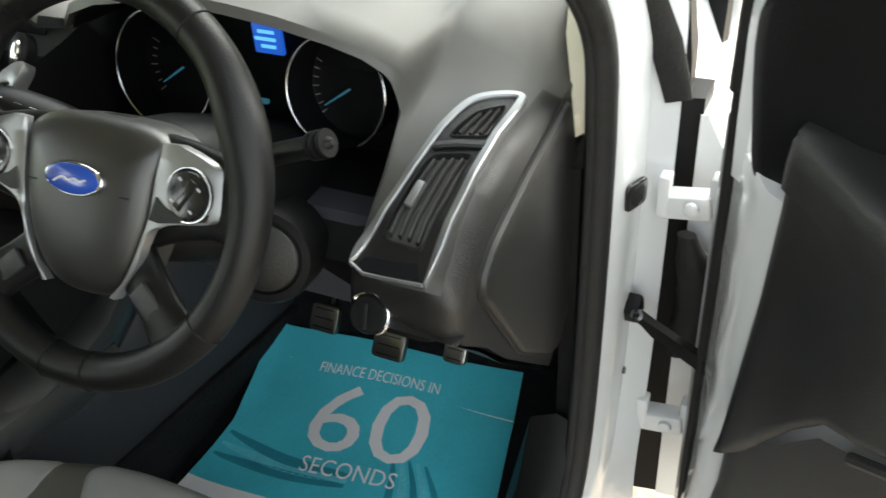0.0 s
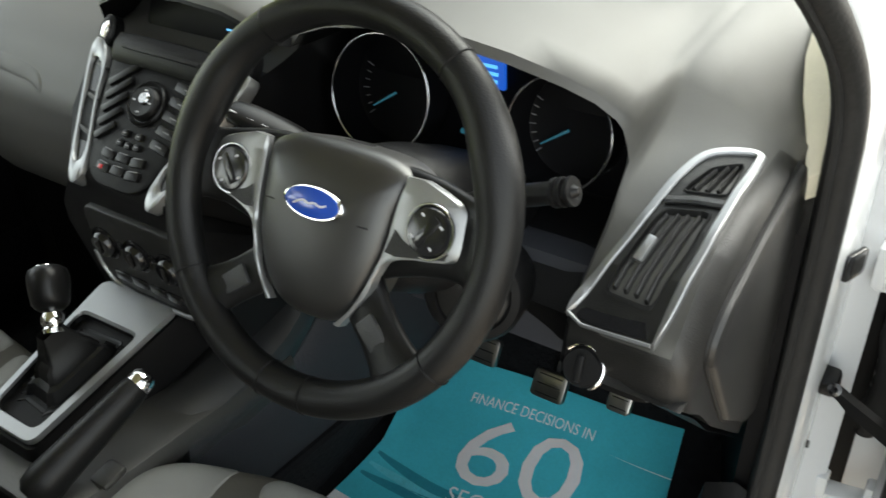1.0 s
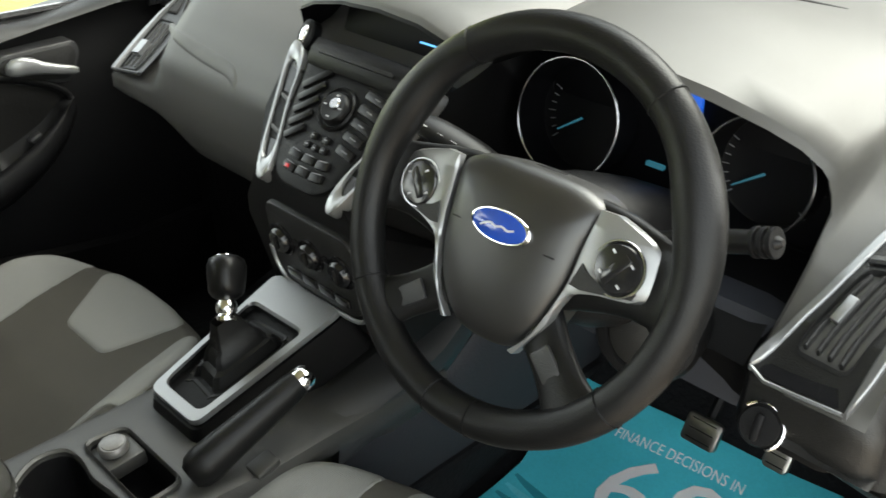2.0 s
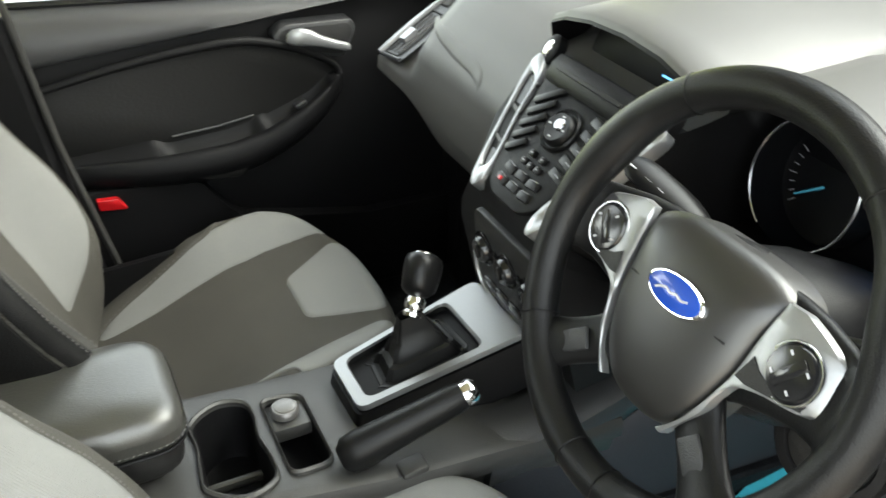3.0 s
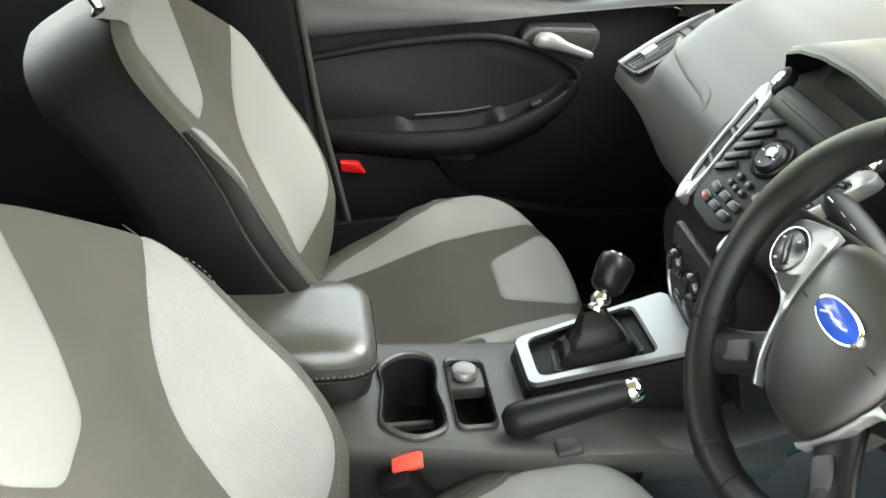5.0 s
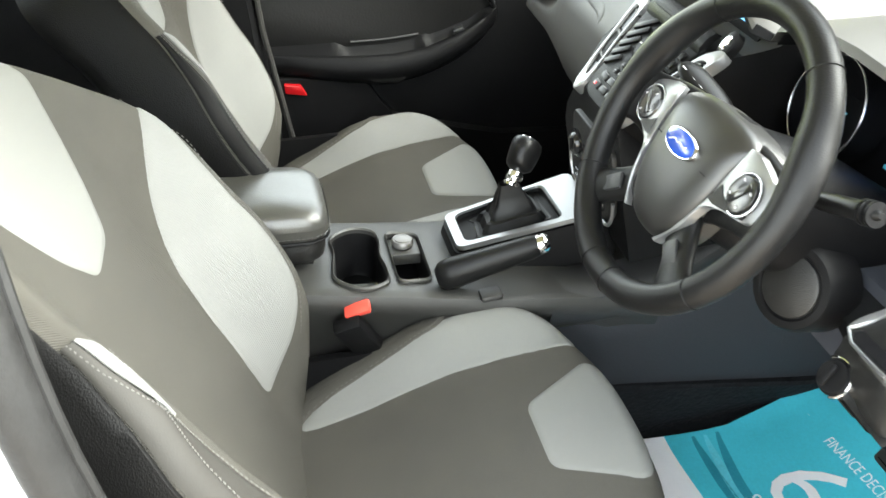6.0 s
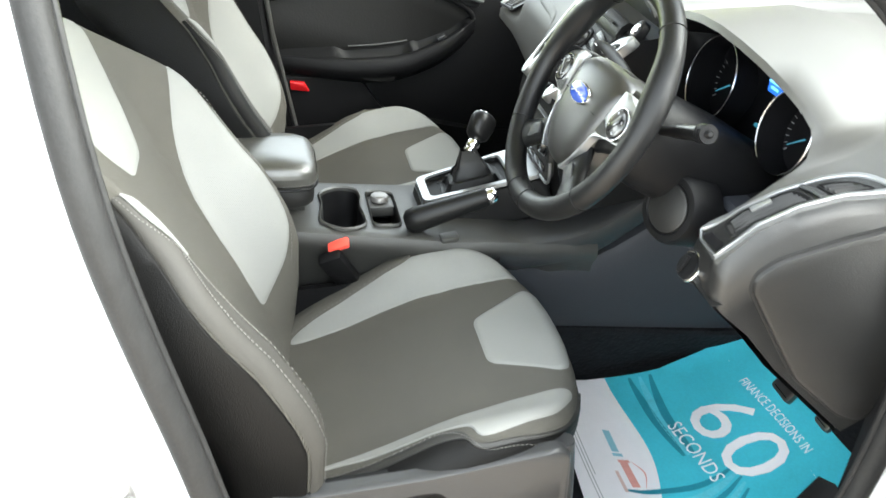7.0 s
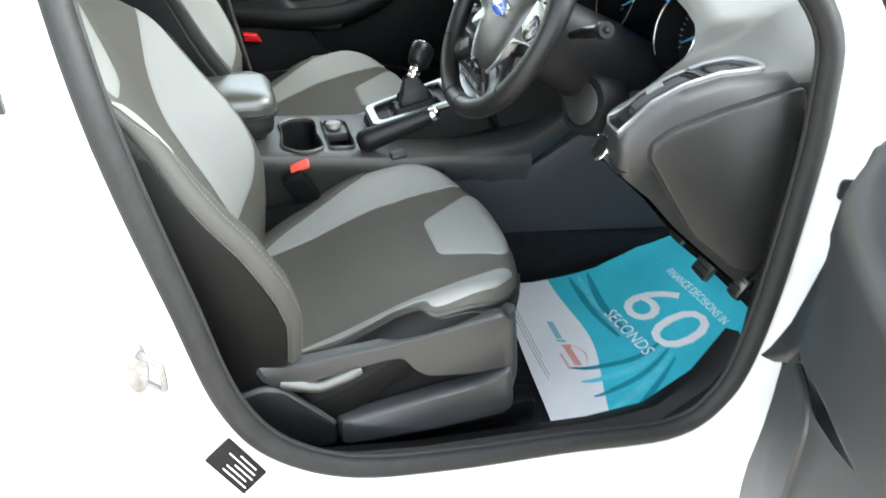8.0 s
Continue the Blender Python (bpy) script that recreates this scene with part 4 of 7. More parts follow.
# spokes: a leather-grained arm, a silver bracket that hugs the cover and wraps the key pad
INNER = [(0.072, 0.044), (0.0700, 0.028), (0.0685, 0.010), (0.0670, -0.012), (0.0625, -0.034), (0.0555, -0.056), (0.0460, -0.075), (0.0340, -0.089)]
OUTER = [(0.088, 0.0445), (0.122, 0.0335), (0.1315, 0.0200), (0.1275, -0.010), (0.0790, -0.0195), (0.0655, -0.038), (0.0600, -0.058), (0.0395, -0.0905)]
for s in (-1, 1):
    rows = []
    for u, v0, v1, n0, n1 in ((0.050, -0.050, 0.050, -0.038, -0.012), (0.070, -0.040, 0.050, -0.036, -0.011), (0.095, -0.032, 0.047, -0.034, -0.011), (0.118, -0.027, 0.042, -0.030, -0.010), (0.136, -0.026, 0.038, -0.020, -0.004), (0.152, -0.032, 0.040, -0.004, 0.008)):
        vm, vh, nm, nh = (v0 + v1) / 2, (v1 - v0) / 2, (n0 + n1) / 2, (n1 - n0) / 2
        rows.append([on_hub(s * u, vm + vh * math.copysign(abs(math.cos(a)) ** 0.7, math.cos(a)), nm + nh * math.copysign(abs(math.sin(a)) ** 0.7, math.sin(a))) for a in (2 * math.pi * j / 24 for j in range(24))])
    sp = part("spoke", loft(rows), LEATHER, wheel, "dark spoke arm")
    ci, co = curve([(*p, 0) for p in INNER], 40), curve([(*p, 0) for p in OUTER], 40)
    rows = []
    for a, b in zip(ci, co):
        row = []
        for q, n in ((0, -0.004), (0, 0.0020), (0.06, 0.0042), (0.3, 0.0052), (0.6, 0.0050), (0.94, 0.0042), (1, 0.0020), (1, -0.006)):
            p = a.lerp(b, q)
            row.append(on_hub(s * p.x, p.y, n + 0.5 * dome(p.x, p.y)))
        rows.append(row)
    part("spoke_trim", loft(rows), SILVER, sp, "satin silver spoke trim", smooth=35)
    bm = bmesh.new()
    grid(bm, [[on_hub(s * u, v, n + 0.5 * dome(u, v)) for u, v, n in ((u0, v0, 0.0035), (u0 + 0.001, v0 - 0.001, 0.0060), (u1 - 0.001, v1 + 0.001, 0.0060), (u1, v1, 0.0025))] for u0, v0, u1, v1 in ((0.0735, 0.002, 0.0705, -0.0185), (0.082, -0.004, 0.0800, -0.0195), (0.095, -0.008, 0.0950, -0.0165), (0.110, -0.008, 0.1100, -0.0135), (0.1215, -0.004, 0.1215, -0.0110))])
    part("spoke_inset", bm, PLASTIC, sp, "dark inset below the key pad", smooth=40)
    T = HM @ Matrix.Translation((s * 0.103, 0.008, -0.0085))
    part("key_pad", disc((0, 0, 0), T, [(0.0205, 0), (0.0205, 0.008), (0.018, 0.0115), (0.010, 0.0125), (0, 0.0125)], 32), GLOSS, sp, "round black key pad")
    part("pad_ring", tube([T @ Vector((0.0215 * math.cos(a), 0.0215 * math.sin(a), 0.0082)) for a in (2 * math.pi * k / 36 for k in range(36))], 0.0010, 6, closed=True), BEZEL, sp, "chrome pad ring")
    part("key_bar", box(T @ Vector((0, 0, 0.0122)), (0.009, 0.028, 0.0028), 0.0012, WR @ Matrix.Rotation(radians(-s * 35), 4, "Z")), GLOSS, sp)
    for du, dv in ((0.012, 0.006), (-0.012, -0.006), (0.006, -0.012), (-0.006, 0.012)):
        part("key_mark", box(T @ Vector((s * du, dv, 0.0122)), (0.0036, 0.0016, 0.0008), 0, WR @ Matrix.Rotation(radians(-s * 35), 4, "Z")), INK_GREY, sp)
    # lower spokes
    low = [on_hub(s * 0.044, -0.058, -0.016), on_hub(s * 0.070, -0.080, -0.010), on_hub(s * 0.093, -0.098, -0.003), on_hub(s * 0.114, -0.115, 0.004)]
    rows = []
    for p, w in zip(curve(low, 10), (0.024, 0.022, 0.0205, 0.020, 0.020, 0.0205, 0.022, 0.025, 0.029, 0.034)):
        rows.append([p + WR @ Vector((w * math.cos(a) * 0.68, w * math.cos(a) * 0.73 * s, 0.011 * math.copysign(abs(math.sin(a)) ** 0.8, math.sin(a)))) for a in (2 * math.pi * j / 18 for j in range(18))])
    lower = part("lower_spoke", loft(rows), LEATHER, wheel, "dark lower spoke")
    part("spoke_button", box(on_hub(s * 0.076, -0.086, 0.0020), (0.019, 0.034, 0.005), 0.002, WR @ Matrix.Rotation(radians(s * 50), 4, "Z")), PANEL, lower, "grey lower spoke inset")
part("hub_back", disc((0, 0, 0), HM, [(0.045, -0.085), (0.056, -0.060), (0.058, -0.030), (0.05, -0.018), (0.0, -0.018)], 28), PLASTIC_DARK, wheel)

# ---- steering column ----
col = thing("steering_column", (0.408, 0.10, 0.90), "black steering column shroud with stalks", "steering column")
AX = WR @ Vector((0, 0, -1))
rows = []
for d, w, h in ((0.055, 0.05, 0.05), (0.075, 0.062, 0.062), (0.12, 0.066, 0.068), (0.20, 0.066, 0.07), (0.30, 0.06, 0.065)):
    c = on_wheel(0, -0.012, 0) + AX * d
    rows.append([c + WR @ Vector((w * math.copysign(abs(math.cos(a)) ** 0.7, math.cos(a)), h * math.copysign(abs(math.sin(a)) ** 0.8, math.sin(a)), 0)) for a in (2 * math.pi * j / 32 for j in range(32))])
part("shroud", loft(rows), PLASTIC_DARK, col)
for s in (-1, 1):
    c0, c1, c2 = [Vector(p) for p in (((0.345, 0.098, 0.945), (0.290, 0.098, 0.963), (0.220, 0.080, 0.988)) if s < 0 else ((0.465, 0.090, 0.950), (0.525, 0.088, 0.975), (0.590, 0.088, 1.000)))]
    wide = (0.007, 0.008, 0.009, 0.010, 0.012, 0.015, 0.017, 0.018, 0.018, 0.018, 0.016, 0.009) if s < 0 else (0.007, 0.0075, 0.008, 0.009, 0.010, 0.011, 0.0112, 0.0112, 0.0112, 0.0108, 0.0085, 0.003)
    st = part("stalk", tube(curve([c0, c1, c2], 12), list(wide), 14, flat=0.5 if s < 0 else 0.85), KEY, col, "satin black control stalk")
    for q in (0.70, 0.80, 0.90) if s > 0 else ():
        part("stalk_ring", disc((0, 0, 0), Matrix.Translation(c1.lerp(c2, q)) @ (c2 - c1).to_track_quat("Z", "Y").to_matrix().to_4x4(), [(0.0118, -0.002), (0.0124, 0), (0.0118, 0.002), (0, 0.002)], 18), PLASTIC_DARK, st, "black ribbed ring")
    for q in (0.35, 0.55, 0.8) if s < 0 else ():
        part("stalk_mark", box(c1.lerp(c2, q) + Vector((0.0, -0.010, 0.006)), (0.007, 0.001, 0.003), 0, (c2 - c1).to_track_quat("X", "Z").to_matrix().to_4x4()), INK_GREY, st)
# round panel below the column with its surround
KT = frame_axes((0.472, 0.118, 0.838), (0.86, 0.35, 0.2), (-0.28, 0.2, 0.93))
part("knee_surround", disc((0, 0, 0), KT, [(0.052, -0.05), (0.050, -0.004), (0.046, 0.003), (0.038, 0.004), (0.036, 0.001), (0, 0.001)], 40), PLASTIC_DARK, col, "dark round surround")
part("ignition_cap", disc((0, 0, 0), KT, [(0.034, 0), (0.034, 0.004), (0.031, 0.006), (0, 0.006)], 36), PLASTIC, col, "grey round cap")
part("knee_panel", loft([[(x, 0.20, 0.85), (x, 0.155 + 0.02 * (x > 0.5), 0.81), (x, 0.165, 0.765), (x, 0.24, 0.722), (x, 0.42, 0.725), (x, 0.42, 0.85)] for x in (0.19, 0.3, 0.42, 0.54, 0.585)]), mat("navy_black_plastic", (0.022, 0.024, 0.031), 0.55, vary=0.1, bump=0.2, grain=0.0012), col, "blue-black knee panel")

# ---- pedals ----
for x, y, z, w in ((0.265, 0.475, 0.425, 0.05), (0.385, 0.465, 0.415, 0.055), (0.497, 0.47, 0.44, 0.036)):
    pd = thing("pedal", (x, y + 0.02, z - 0.05), "steel faced foot pedal hanging over the mat", "pedal", group="foot pedals")
    T = frame_axes((x, y, z), (1, 0, 0), (0, 0.55, 0.83))
    h = 0.044
    part("pad", plate(rounded([(-w / 2, -h / 2), (w / 2, -h / 2), (w / 2, h / 2), (-w / 2, h / 2)], 0.008), T, 0.010, 0.003), STEEL, pd, "brushed steel pad")
    for k in range(3):
        part("rubber_rib", box(T @ Vector((0, -h / 2 + h * (k + 0.5) / 3, 0.0098)), (w * 0.7, 0.002, 0.002), 0.001, T.to_3x3().to_4x4()), RUBBER, pd)
    part("arm", tube(curve([(x, y + 0.012, z), (x, y + 0.08, z + 0.10), (x, y + 0.10, z + 0.28)], 8), 0.009, 8), PLASTIC_DARK, pd)

# ---- centre console ----
con = thing("centre_console", (0.05, -0.2, 0.30), "dark grey plastic centre console between the seats", "centre console")
rows = []
for y, xl, xr, z in ((-0.62, -0.05, 0.125, 0.645), (-0.50, -0.055, 0.13, 0.644), (-0.38, -0.055, 0.133, 0.640), (-0.20, -0.058, 0.148, 0.624), (-0.10, -0.062, 0.158, 0.616), (0.0, -0.068, 0.162, 0.612), (0.08, -0.075, 0.165, 0.605), (0.16, -0.08, 0.165, 0.60)):
    left = [(xl - 0.02, 0.27), (xl - 0.006, z - 0.05), (xl - 0.004, z - 0.014), (xl, z - 0.004), (xl + 0.010, z)]
    right = [(xr - 0.010, z), (xr, z - 0.004), (xr + 0.004, z - 0.014), (xr + 0.004, z - 0.03), (xr - 0.012, z - 0.05), (0.10, 0.27)]
    rows.append([(x, y, zz) for x, zz in left] + [(x, y, zz) for x, zz in right])
bm = bmesh.new()
vs = [[bm.verts.new(p) for p in row] for row in rows]
for i in range(len(vs) - 1):
    for j in range(10):
        if j != 4:
            bm.faces.new((vs[i][j], vs[i][j + 1], vs[i + 1][j + 1], vs[i + 1][j]))
# the top deck, with the wells left open
CUP = [p.to_2d() for p in curve([(-0.022, -0.29, 0), (0.003, -0.322, 0), (0.04, -0.322, 0), (0.07, -0.326, 0), (0.104, -0.326, 0), (0.126, -0.293, 0), (0.112, -0.258, 0), (0.08, -0.254, 0), (0.045, -0.258, 0), (0.01, -0.254, 0), (-0.016, -0.260, 0)], 44, closed=True)]
TRAY = [p for p in rounded([(-0.012, -0.238), (0.112, -0.238), (0.108, -0.190), (-0.008, -0.190)], 0.014)]


def deck_z(y):
    return lerp_table([(-0.62, 0.645), (-0.5, 0.644), (-0.38, 0.640), (-0.2, 0.624), (-0.1, 0.616), (0.0, 0.612), (0.08, 0.605), (0.16, 0.6)], y)[0]


loops = [[v[4] for v in vs] + [v[5] for v in vs[::-1]]]
for o in (CUP, TRAY):
    loops.append([bm.verts.new((p.x, p.y, deck_z(p.y))) for p in o])
edges = []
for lp in loops:
    for p, q in zip(lp, lp[1:] + lp[:1]):
        edges.append(bm.edges.get((p, q)) or bm.edges.new((p, q)))
bmesh.ops.triangle_fill(bm, edges=edges, use_beauty=True)
part("body", bm, PLASTIC_GREY, con)
# carpeted tunnel side
rows = []
for y, z in ((-0.10, 0.562), (0.04, 0.553), (0.12, 0.549), (0.16, 0.552), (0.20, 0.572), (0.26, 0.61), (0.34, 0.65), (0.48, 0.70), (0.62, 0.72)):
    w = 0.016 * smoothstep(-0.3, 0.1, y)
    rows.append([(0.09, y, z + 0.01), (0.128 + w, y, z + 0.002), (0.134 + w, y, z - 0.010), (0.130 + w, y, z - 0.06), (0.124 + w, y, 0.42), (0.112 + w, y, 0.33), (0.085, y, 0.24), (0.06, y, 0.24)])
part("tunnel_side", loft(rows), mat("navy_black_trim", (0.021, 0.0225, 0.028), 0.7, vary=0.15, bump=0.3, grain=0.0015), con, "blue-black tunnel side panel")
rows = []
for y, z in ((-0.10, 0.415), (0.15, 0.395), (0.28, 0.380), (0.45, 0.360), (0.62, 0.345)):
    w = 0.016 * smoothstep(-0.3, 0.1, y)
    rows.append([(0.10, y, z + 0.003), (0.127 + w, y, z + 0.002), (0.131 + w, y, z - 0.004), (0.122 + w, y, 0.33), (0.100, y, 0.236), (0.06, y, 0.236)])
part("tunnel_carpet", loft(rows), CARPET, con, "black carpet along the tunnel's foot")
rows = []
for y, z in ((-0.02, 0.612), (0.04, 0.616), (0.10, 0.622), (0.16, 0.64), (0.20, 0.665), (0.26, 0.71), (0.34, 0.76)):
    rows.append([(0.10, y, z), (0.152, y, z - 0.002), (0.164, y, z - 0.012), (0.166, y, z - 0.03), (0.160, y, z - 0.06), (0.145, y, z - 0.075), (0.10, y, z - 0.085)])
part("tunnel_shoulder", loft(rows), PANEL, con)
# wells
def well(name, o, depth, label):
    c = sum(o, Vector((0, 0))) / len(o)

    def at(p, k, dz):
        q = c + (p - c) * k
        return (q.x, q.y, deck_z(q.y) + dz)
    bm = bmesh.new()
    grid(bm, [[at(p, k, dz) for p in o] for k, dz in ((1.12, 0.0005), (1.11, 0.004), (1.06, 0.006), (1.01, 0.004), (1.0, -0.004))], close_u=True)
    ob = part(name, bm, PLASTIC_GREY, con, label)
    bm = bmesh.new()
    vs = grid(bm, [[at(p, k, dz) for p in o] for k, dz in ((1.0, -0.002), (0.97, -0.02), (0.93, -depth + 0.006), (0.88, -depth), (0.3, -depth - 0.001))], close_u=True)
    bm.faces.new(vs[-1])
    part("liner", bm, PLASTIC_DARK, ob, "black liner")
    return ob


cup = well("cup_holder", CUP, 0.075, "double cup holder")
part("cup_bridge", box((0.050, -0.29, deck_z(-0.29) - 0.054), (0.010, 0.070, 0.012), 0.004), ARM, cup, "grey divider")
tray = well("coin_tray", TRAY, 0.045, "small tray")
part("socket_shelf", box((0.014, -0.214, deck_z(-0.214) - 0.012), (0.046, 0.046, 0.02), 0.003), PLASTIC_GREY, tray, "grey socket shelf")
# power socket
soc = thing("power_socket", (0.012, -0.216, 0.626), "round power socket with chrome lid", "power socket")
part("ring", disc((0.012, -0.216, 0.626), Matrix(), [(0.017, 0), (0.017, 0.006), (0.0145, 0.009), (0, 0.009)], 28), ZINC, soc, "steel ring")
part("lid", disc((0.012, -0.216, 0.633), Matrix(), [(0.0125, 0), (0.0125, 0.003), (0.010, 0.004), (0, 0.004)], 24), ZINC, soc)
# armrest
arm = thing("armrest", (0.01, -0.45, 0.62), "padded dark leatherette centre armrest", "armrest")


def pillow(cx, x0, x1, y0, y1, z0, z1, r, puff, name, material, parent, label=""):
    o = rounded([(x0, y0), (x1, y0), (x1, y1), (x0, y1)], r, 6)
    c = Vector(((x0 + x1) / 2, (y0 + y1) / 2))
    rows = []
    for k, z in ((0.94, z0), (0.985, z0 + 0.006), (1.0, z0 + 0.02), (1.0, z1 - 0.03), (0.985, z1 - 0.014), (0.94, z1 - 0.004), (0.84, z1 + puff * 0.4), (0.5, z1 + puff), (0.02, z1 + puff * 1.1)):
        rows.append([(c.x + (p.x - c.x) * k, c.y + (p.y - c.y) * k, z) for p in o])
    bm = bmesh.new()
    vs = grid(bm, rows, close_u=True)
    bm.faces.new(vs[0]), bm.faces.new(vs[-1])
    return part(name, bm, material, parent, label)


pillow(0, -0.070, 0.086, -0.60, -0.336, 0.652, 0.706, 0.036, 0.0, "lid_base", PLASTIC, arm, "dark lower half of the lid")
pillow(0, -0.073, 0.089, -0.60, -0.330, 0.690, 0.729, 0.042, 0.009, "lid", ARM, arm, "padded leatherette lid")
part("lid_seam", tube([(p.x, p.y, 0.6905) for p in rounded([(-0.073, -0.601), (0.089, -0.601), (0.089, -0.331), (-0.073, -0.331)], 0.040, 6)], 0.0022, 6, closed=True), PLASTIC_DARK, arm)
bm = bmesh.new()
seam_line = resample(rounded([(-0.0735, -0.601), (0.0897, -0.601), (0.0897, -0.3294), (-0.0735, -0.3294)], 0.042, 6), 240)
for k in range(0, 240, 2):
    a, b = seam_line[k], seam_line[k + 1]
    tube([(a.x, a.y, 0.6985), (b.x, b.y, 0.6985)], 0.0007, 4, bm=bm)
part("stitching", bm, THREAD, arm, "pale stitching round the lid")
part("post", loft([[(-0.045, y, 0.63), (-0.06, y, 0.684), (0.078, y, 0.684), (0.06, y, 0.63)] for y in (-0.6, -0.37, -0.355)]), PLASTIC_GREY, arm)

# ---- gear lever ----
GT = frame_axes((0.018, -0.05, 0.6635), (1, 0.03, 0), (0, 1, 0.262))


def on_gear(u, v, n=0.0):
    return GT @ Vector((u, v, n))


gear = thing("gear_lever", (0.015, -0.06, 0.62), "gear lever with black knob and chrome collar", "gear lever")
O = rounded([(-0.048, -0.094), (0.046, -0.096), (0.070, 0.122), (-0.056, 0.122)], 0.014, 6)
I = rounded([(-0.039, -0.078), (0.037, -0.080), (0.053, 0.068), (-0.047, 0.068)], 0.014, 6)
bm = loft([[GT @ Vector((p.x * k, p.y * k - 0.002, n)) for p in O] for k, n in ((1.16, -0.07), (1.10, -0.02), (1.02, -0.003))])
part("plinth", bm, PLASTIC_DARK, gear, "black plinth")
part("surround", ring_band(O, I, GT, 0.008, 0.003), SILVER, gear, "satin silver surround")
bm = bmesh.new()
rows = []
for k, n in ((1.02, 0.006), (1.0, 0.004), (0.975, -0.012), (0.88, -0.010), (0.76, -0.002), (0.66, -0.004), (0.56, 0.010), (0.47, 0.012), (0.40, 0.026), (0.33, 0.030), (0.28, 0.044), (0.23, 0.052), (0.19, 0.062)):
    wob = 0.06 if 0.3 < k < 0.9 else 0.0
    rows.append([on_gear(p.x * k * (1 + wob * math.sin(9 * j * 2 * math.pi / len(I))), p.y * k * (1 + wob * math.cos(7 * j * 2 * math.pi / len(I))) + 0.012 * (1 - k), n) for j, p in enumerate(I)])
grid(bm, rows, close_u=True)
part("gaiter", bm, LEATHER, gear, "creased black leather gaiter")
base, top = on_gear(0, 0.012, 0.055), Vector((-0.017, -0.018, 0.775))
dirn = (top - base).normalized()
K = Matrix.Translation(base) @ dirn.to_track_quat("Z", "Y").to_matrix().to_4x4()
L = (top - base).length
part("collar", disc((0, 0, 0), K, [(0.0125, -0.002), (0.0130, 0.003), (0.0105, 0.006), (0.0125, 0.010), (0.0125, L - 0.056), (0.010, L - 0.052), (0.010, L - 0.046), (0, L - 0.046)], 20), CHROME, gear, "chrome collar")
rows = []
for h, w, d in ((L - 0.050, 0.013, 0.013), (L - 0.046, 0.018, 0.019), (L - 0.042, 0.0205, 0.023), (L - 0.034, 0.0215, 0.026), (L - 0.020, 0.0230, 0.0285), (L - 0.010, 0.0230, 0.0285), (L - 0.003, 0.0205, 0.0255), (L + 0.001, 0.014, 0.018)):
    rows.append([K @ Vector((w * math.cos(a), d * math.sin(a), h)) for a in (2 * math.pi * j / 24 for j in range(24))])
part("knob", loft(rows), KEY, gear, "satin black knob")
part("knob_cap", disc((0, 0, 0), K @ Matrix.Translation((0, 0, L - 0.002)), [(0.0150, 0), (0.0140, 0.003), (0.010, 0.0045), (0, 0.005)], 24, squash=1.35), CHROME, gear, "chrome cap with shift pattern")
for dx in (-0.006, 0, 0.006):
    part("shift_mark", box(K @ Vector((dx, 0, L + 0.0035)), (0.0014, 0.018, 0.001), 0, K.to_3x3().to_4x4()), PLASTIC_DARK, gear)
part("shift_mark", box(K @ Vector((0, 0, L + 0.0036)), (0.014, 0.0014, 0.001), 0, K.to_3x3().to_4x4()), PLASTIC_DARK, gear)

# ---- handbrake ----
hb = thing("handbrake", (0.13, -0.17, 0.62), "black handbrake lever with chrome button", "handbrake")
a, b = Vector((0.122, -0.185, 0.636)), Vector((0.140, -0.045, 0.690))
part("grip", tube([a.lerp(b, q) for q in (0, 0.05, 0.15, 0.4, 0.7, 0.92, 1)], [0.012, 0.019, 0.021, 0.019, 0.017, 0.016, 0.014], 14, flat=1.15), LEATHER, hb, "black leather grip")
part("button", tube([b.lerp(a, -q) for q in (0.0, 0.02, 0.08, 0.11)], [0.0145, 0.015, 0.014, 0.010], 14), CHROME, hb, "chrome button")
part("slot_cover", box((0.150, -0.112, 0.619), (0.026, 0.032, 0.010), 0.004, Matrix.Rotation(radians(8), 4, "X")), PLASTIC_GREY, hb)

# ---- front seats ----
CUSHION = [(-0.46, 0.45), (-0.383, 0.470), (-0.30, 0.496), (-0.18, 0.545), (-0.10, 0.566), (-0.03, 0.580), (0.03, 0.584)]


def plan_reach(c, s):
    """How far the cushion reaches from its middle in the direction (c, s)."""
    b, n = (0.228, 2.7) if s > 0 else (0.255, 4.0)
    return (abs(c / 0.262) ** n + abs(s / b) ** n) ** (-1 / n)


def cushion_top(x, y):
    dx, dy = x, y + 0.20
    r = math.hypot(dx, dy)
    q = r / plan_reach(dx / r, dy / r) if r > 1e-6 else 0
    z = lerp_table(CUSHION, y)[0]
    z += smoothstep(0.14, 0.222, abs(x)) * 0.042 * lerp_table([(-0.45, 0.1), (-0.38, 0.3), (-0.22, 1.0), (-0.1, 0.85), (0.0, 0.4)], y)[0]
    if q > 0.86:
        e = min(1, (q - 0.86) / 0.14)
        z -= 0.045 * (1 - math.sqrt(max(0, 1 - e * e)))
    return z


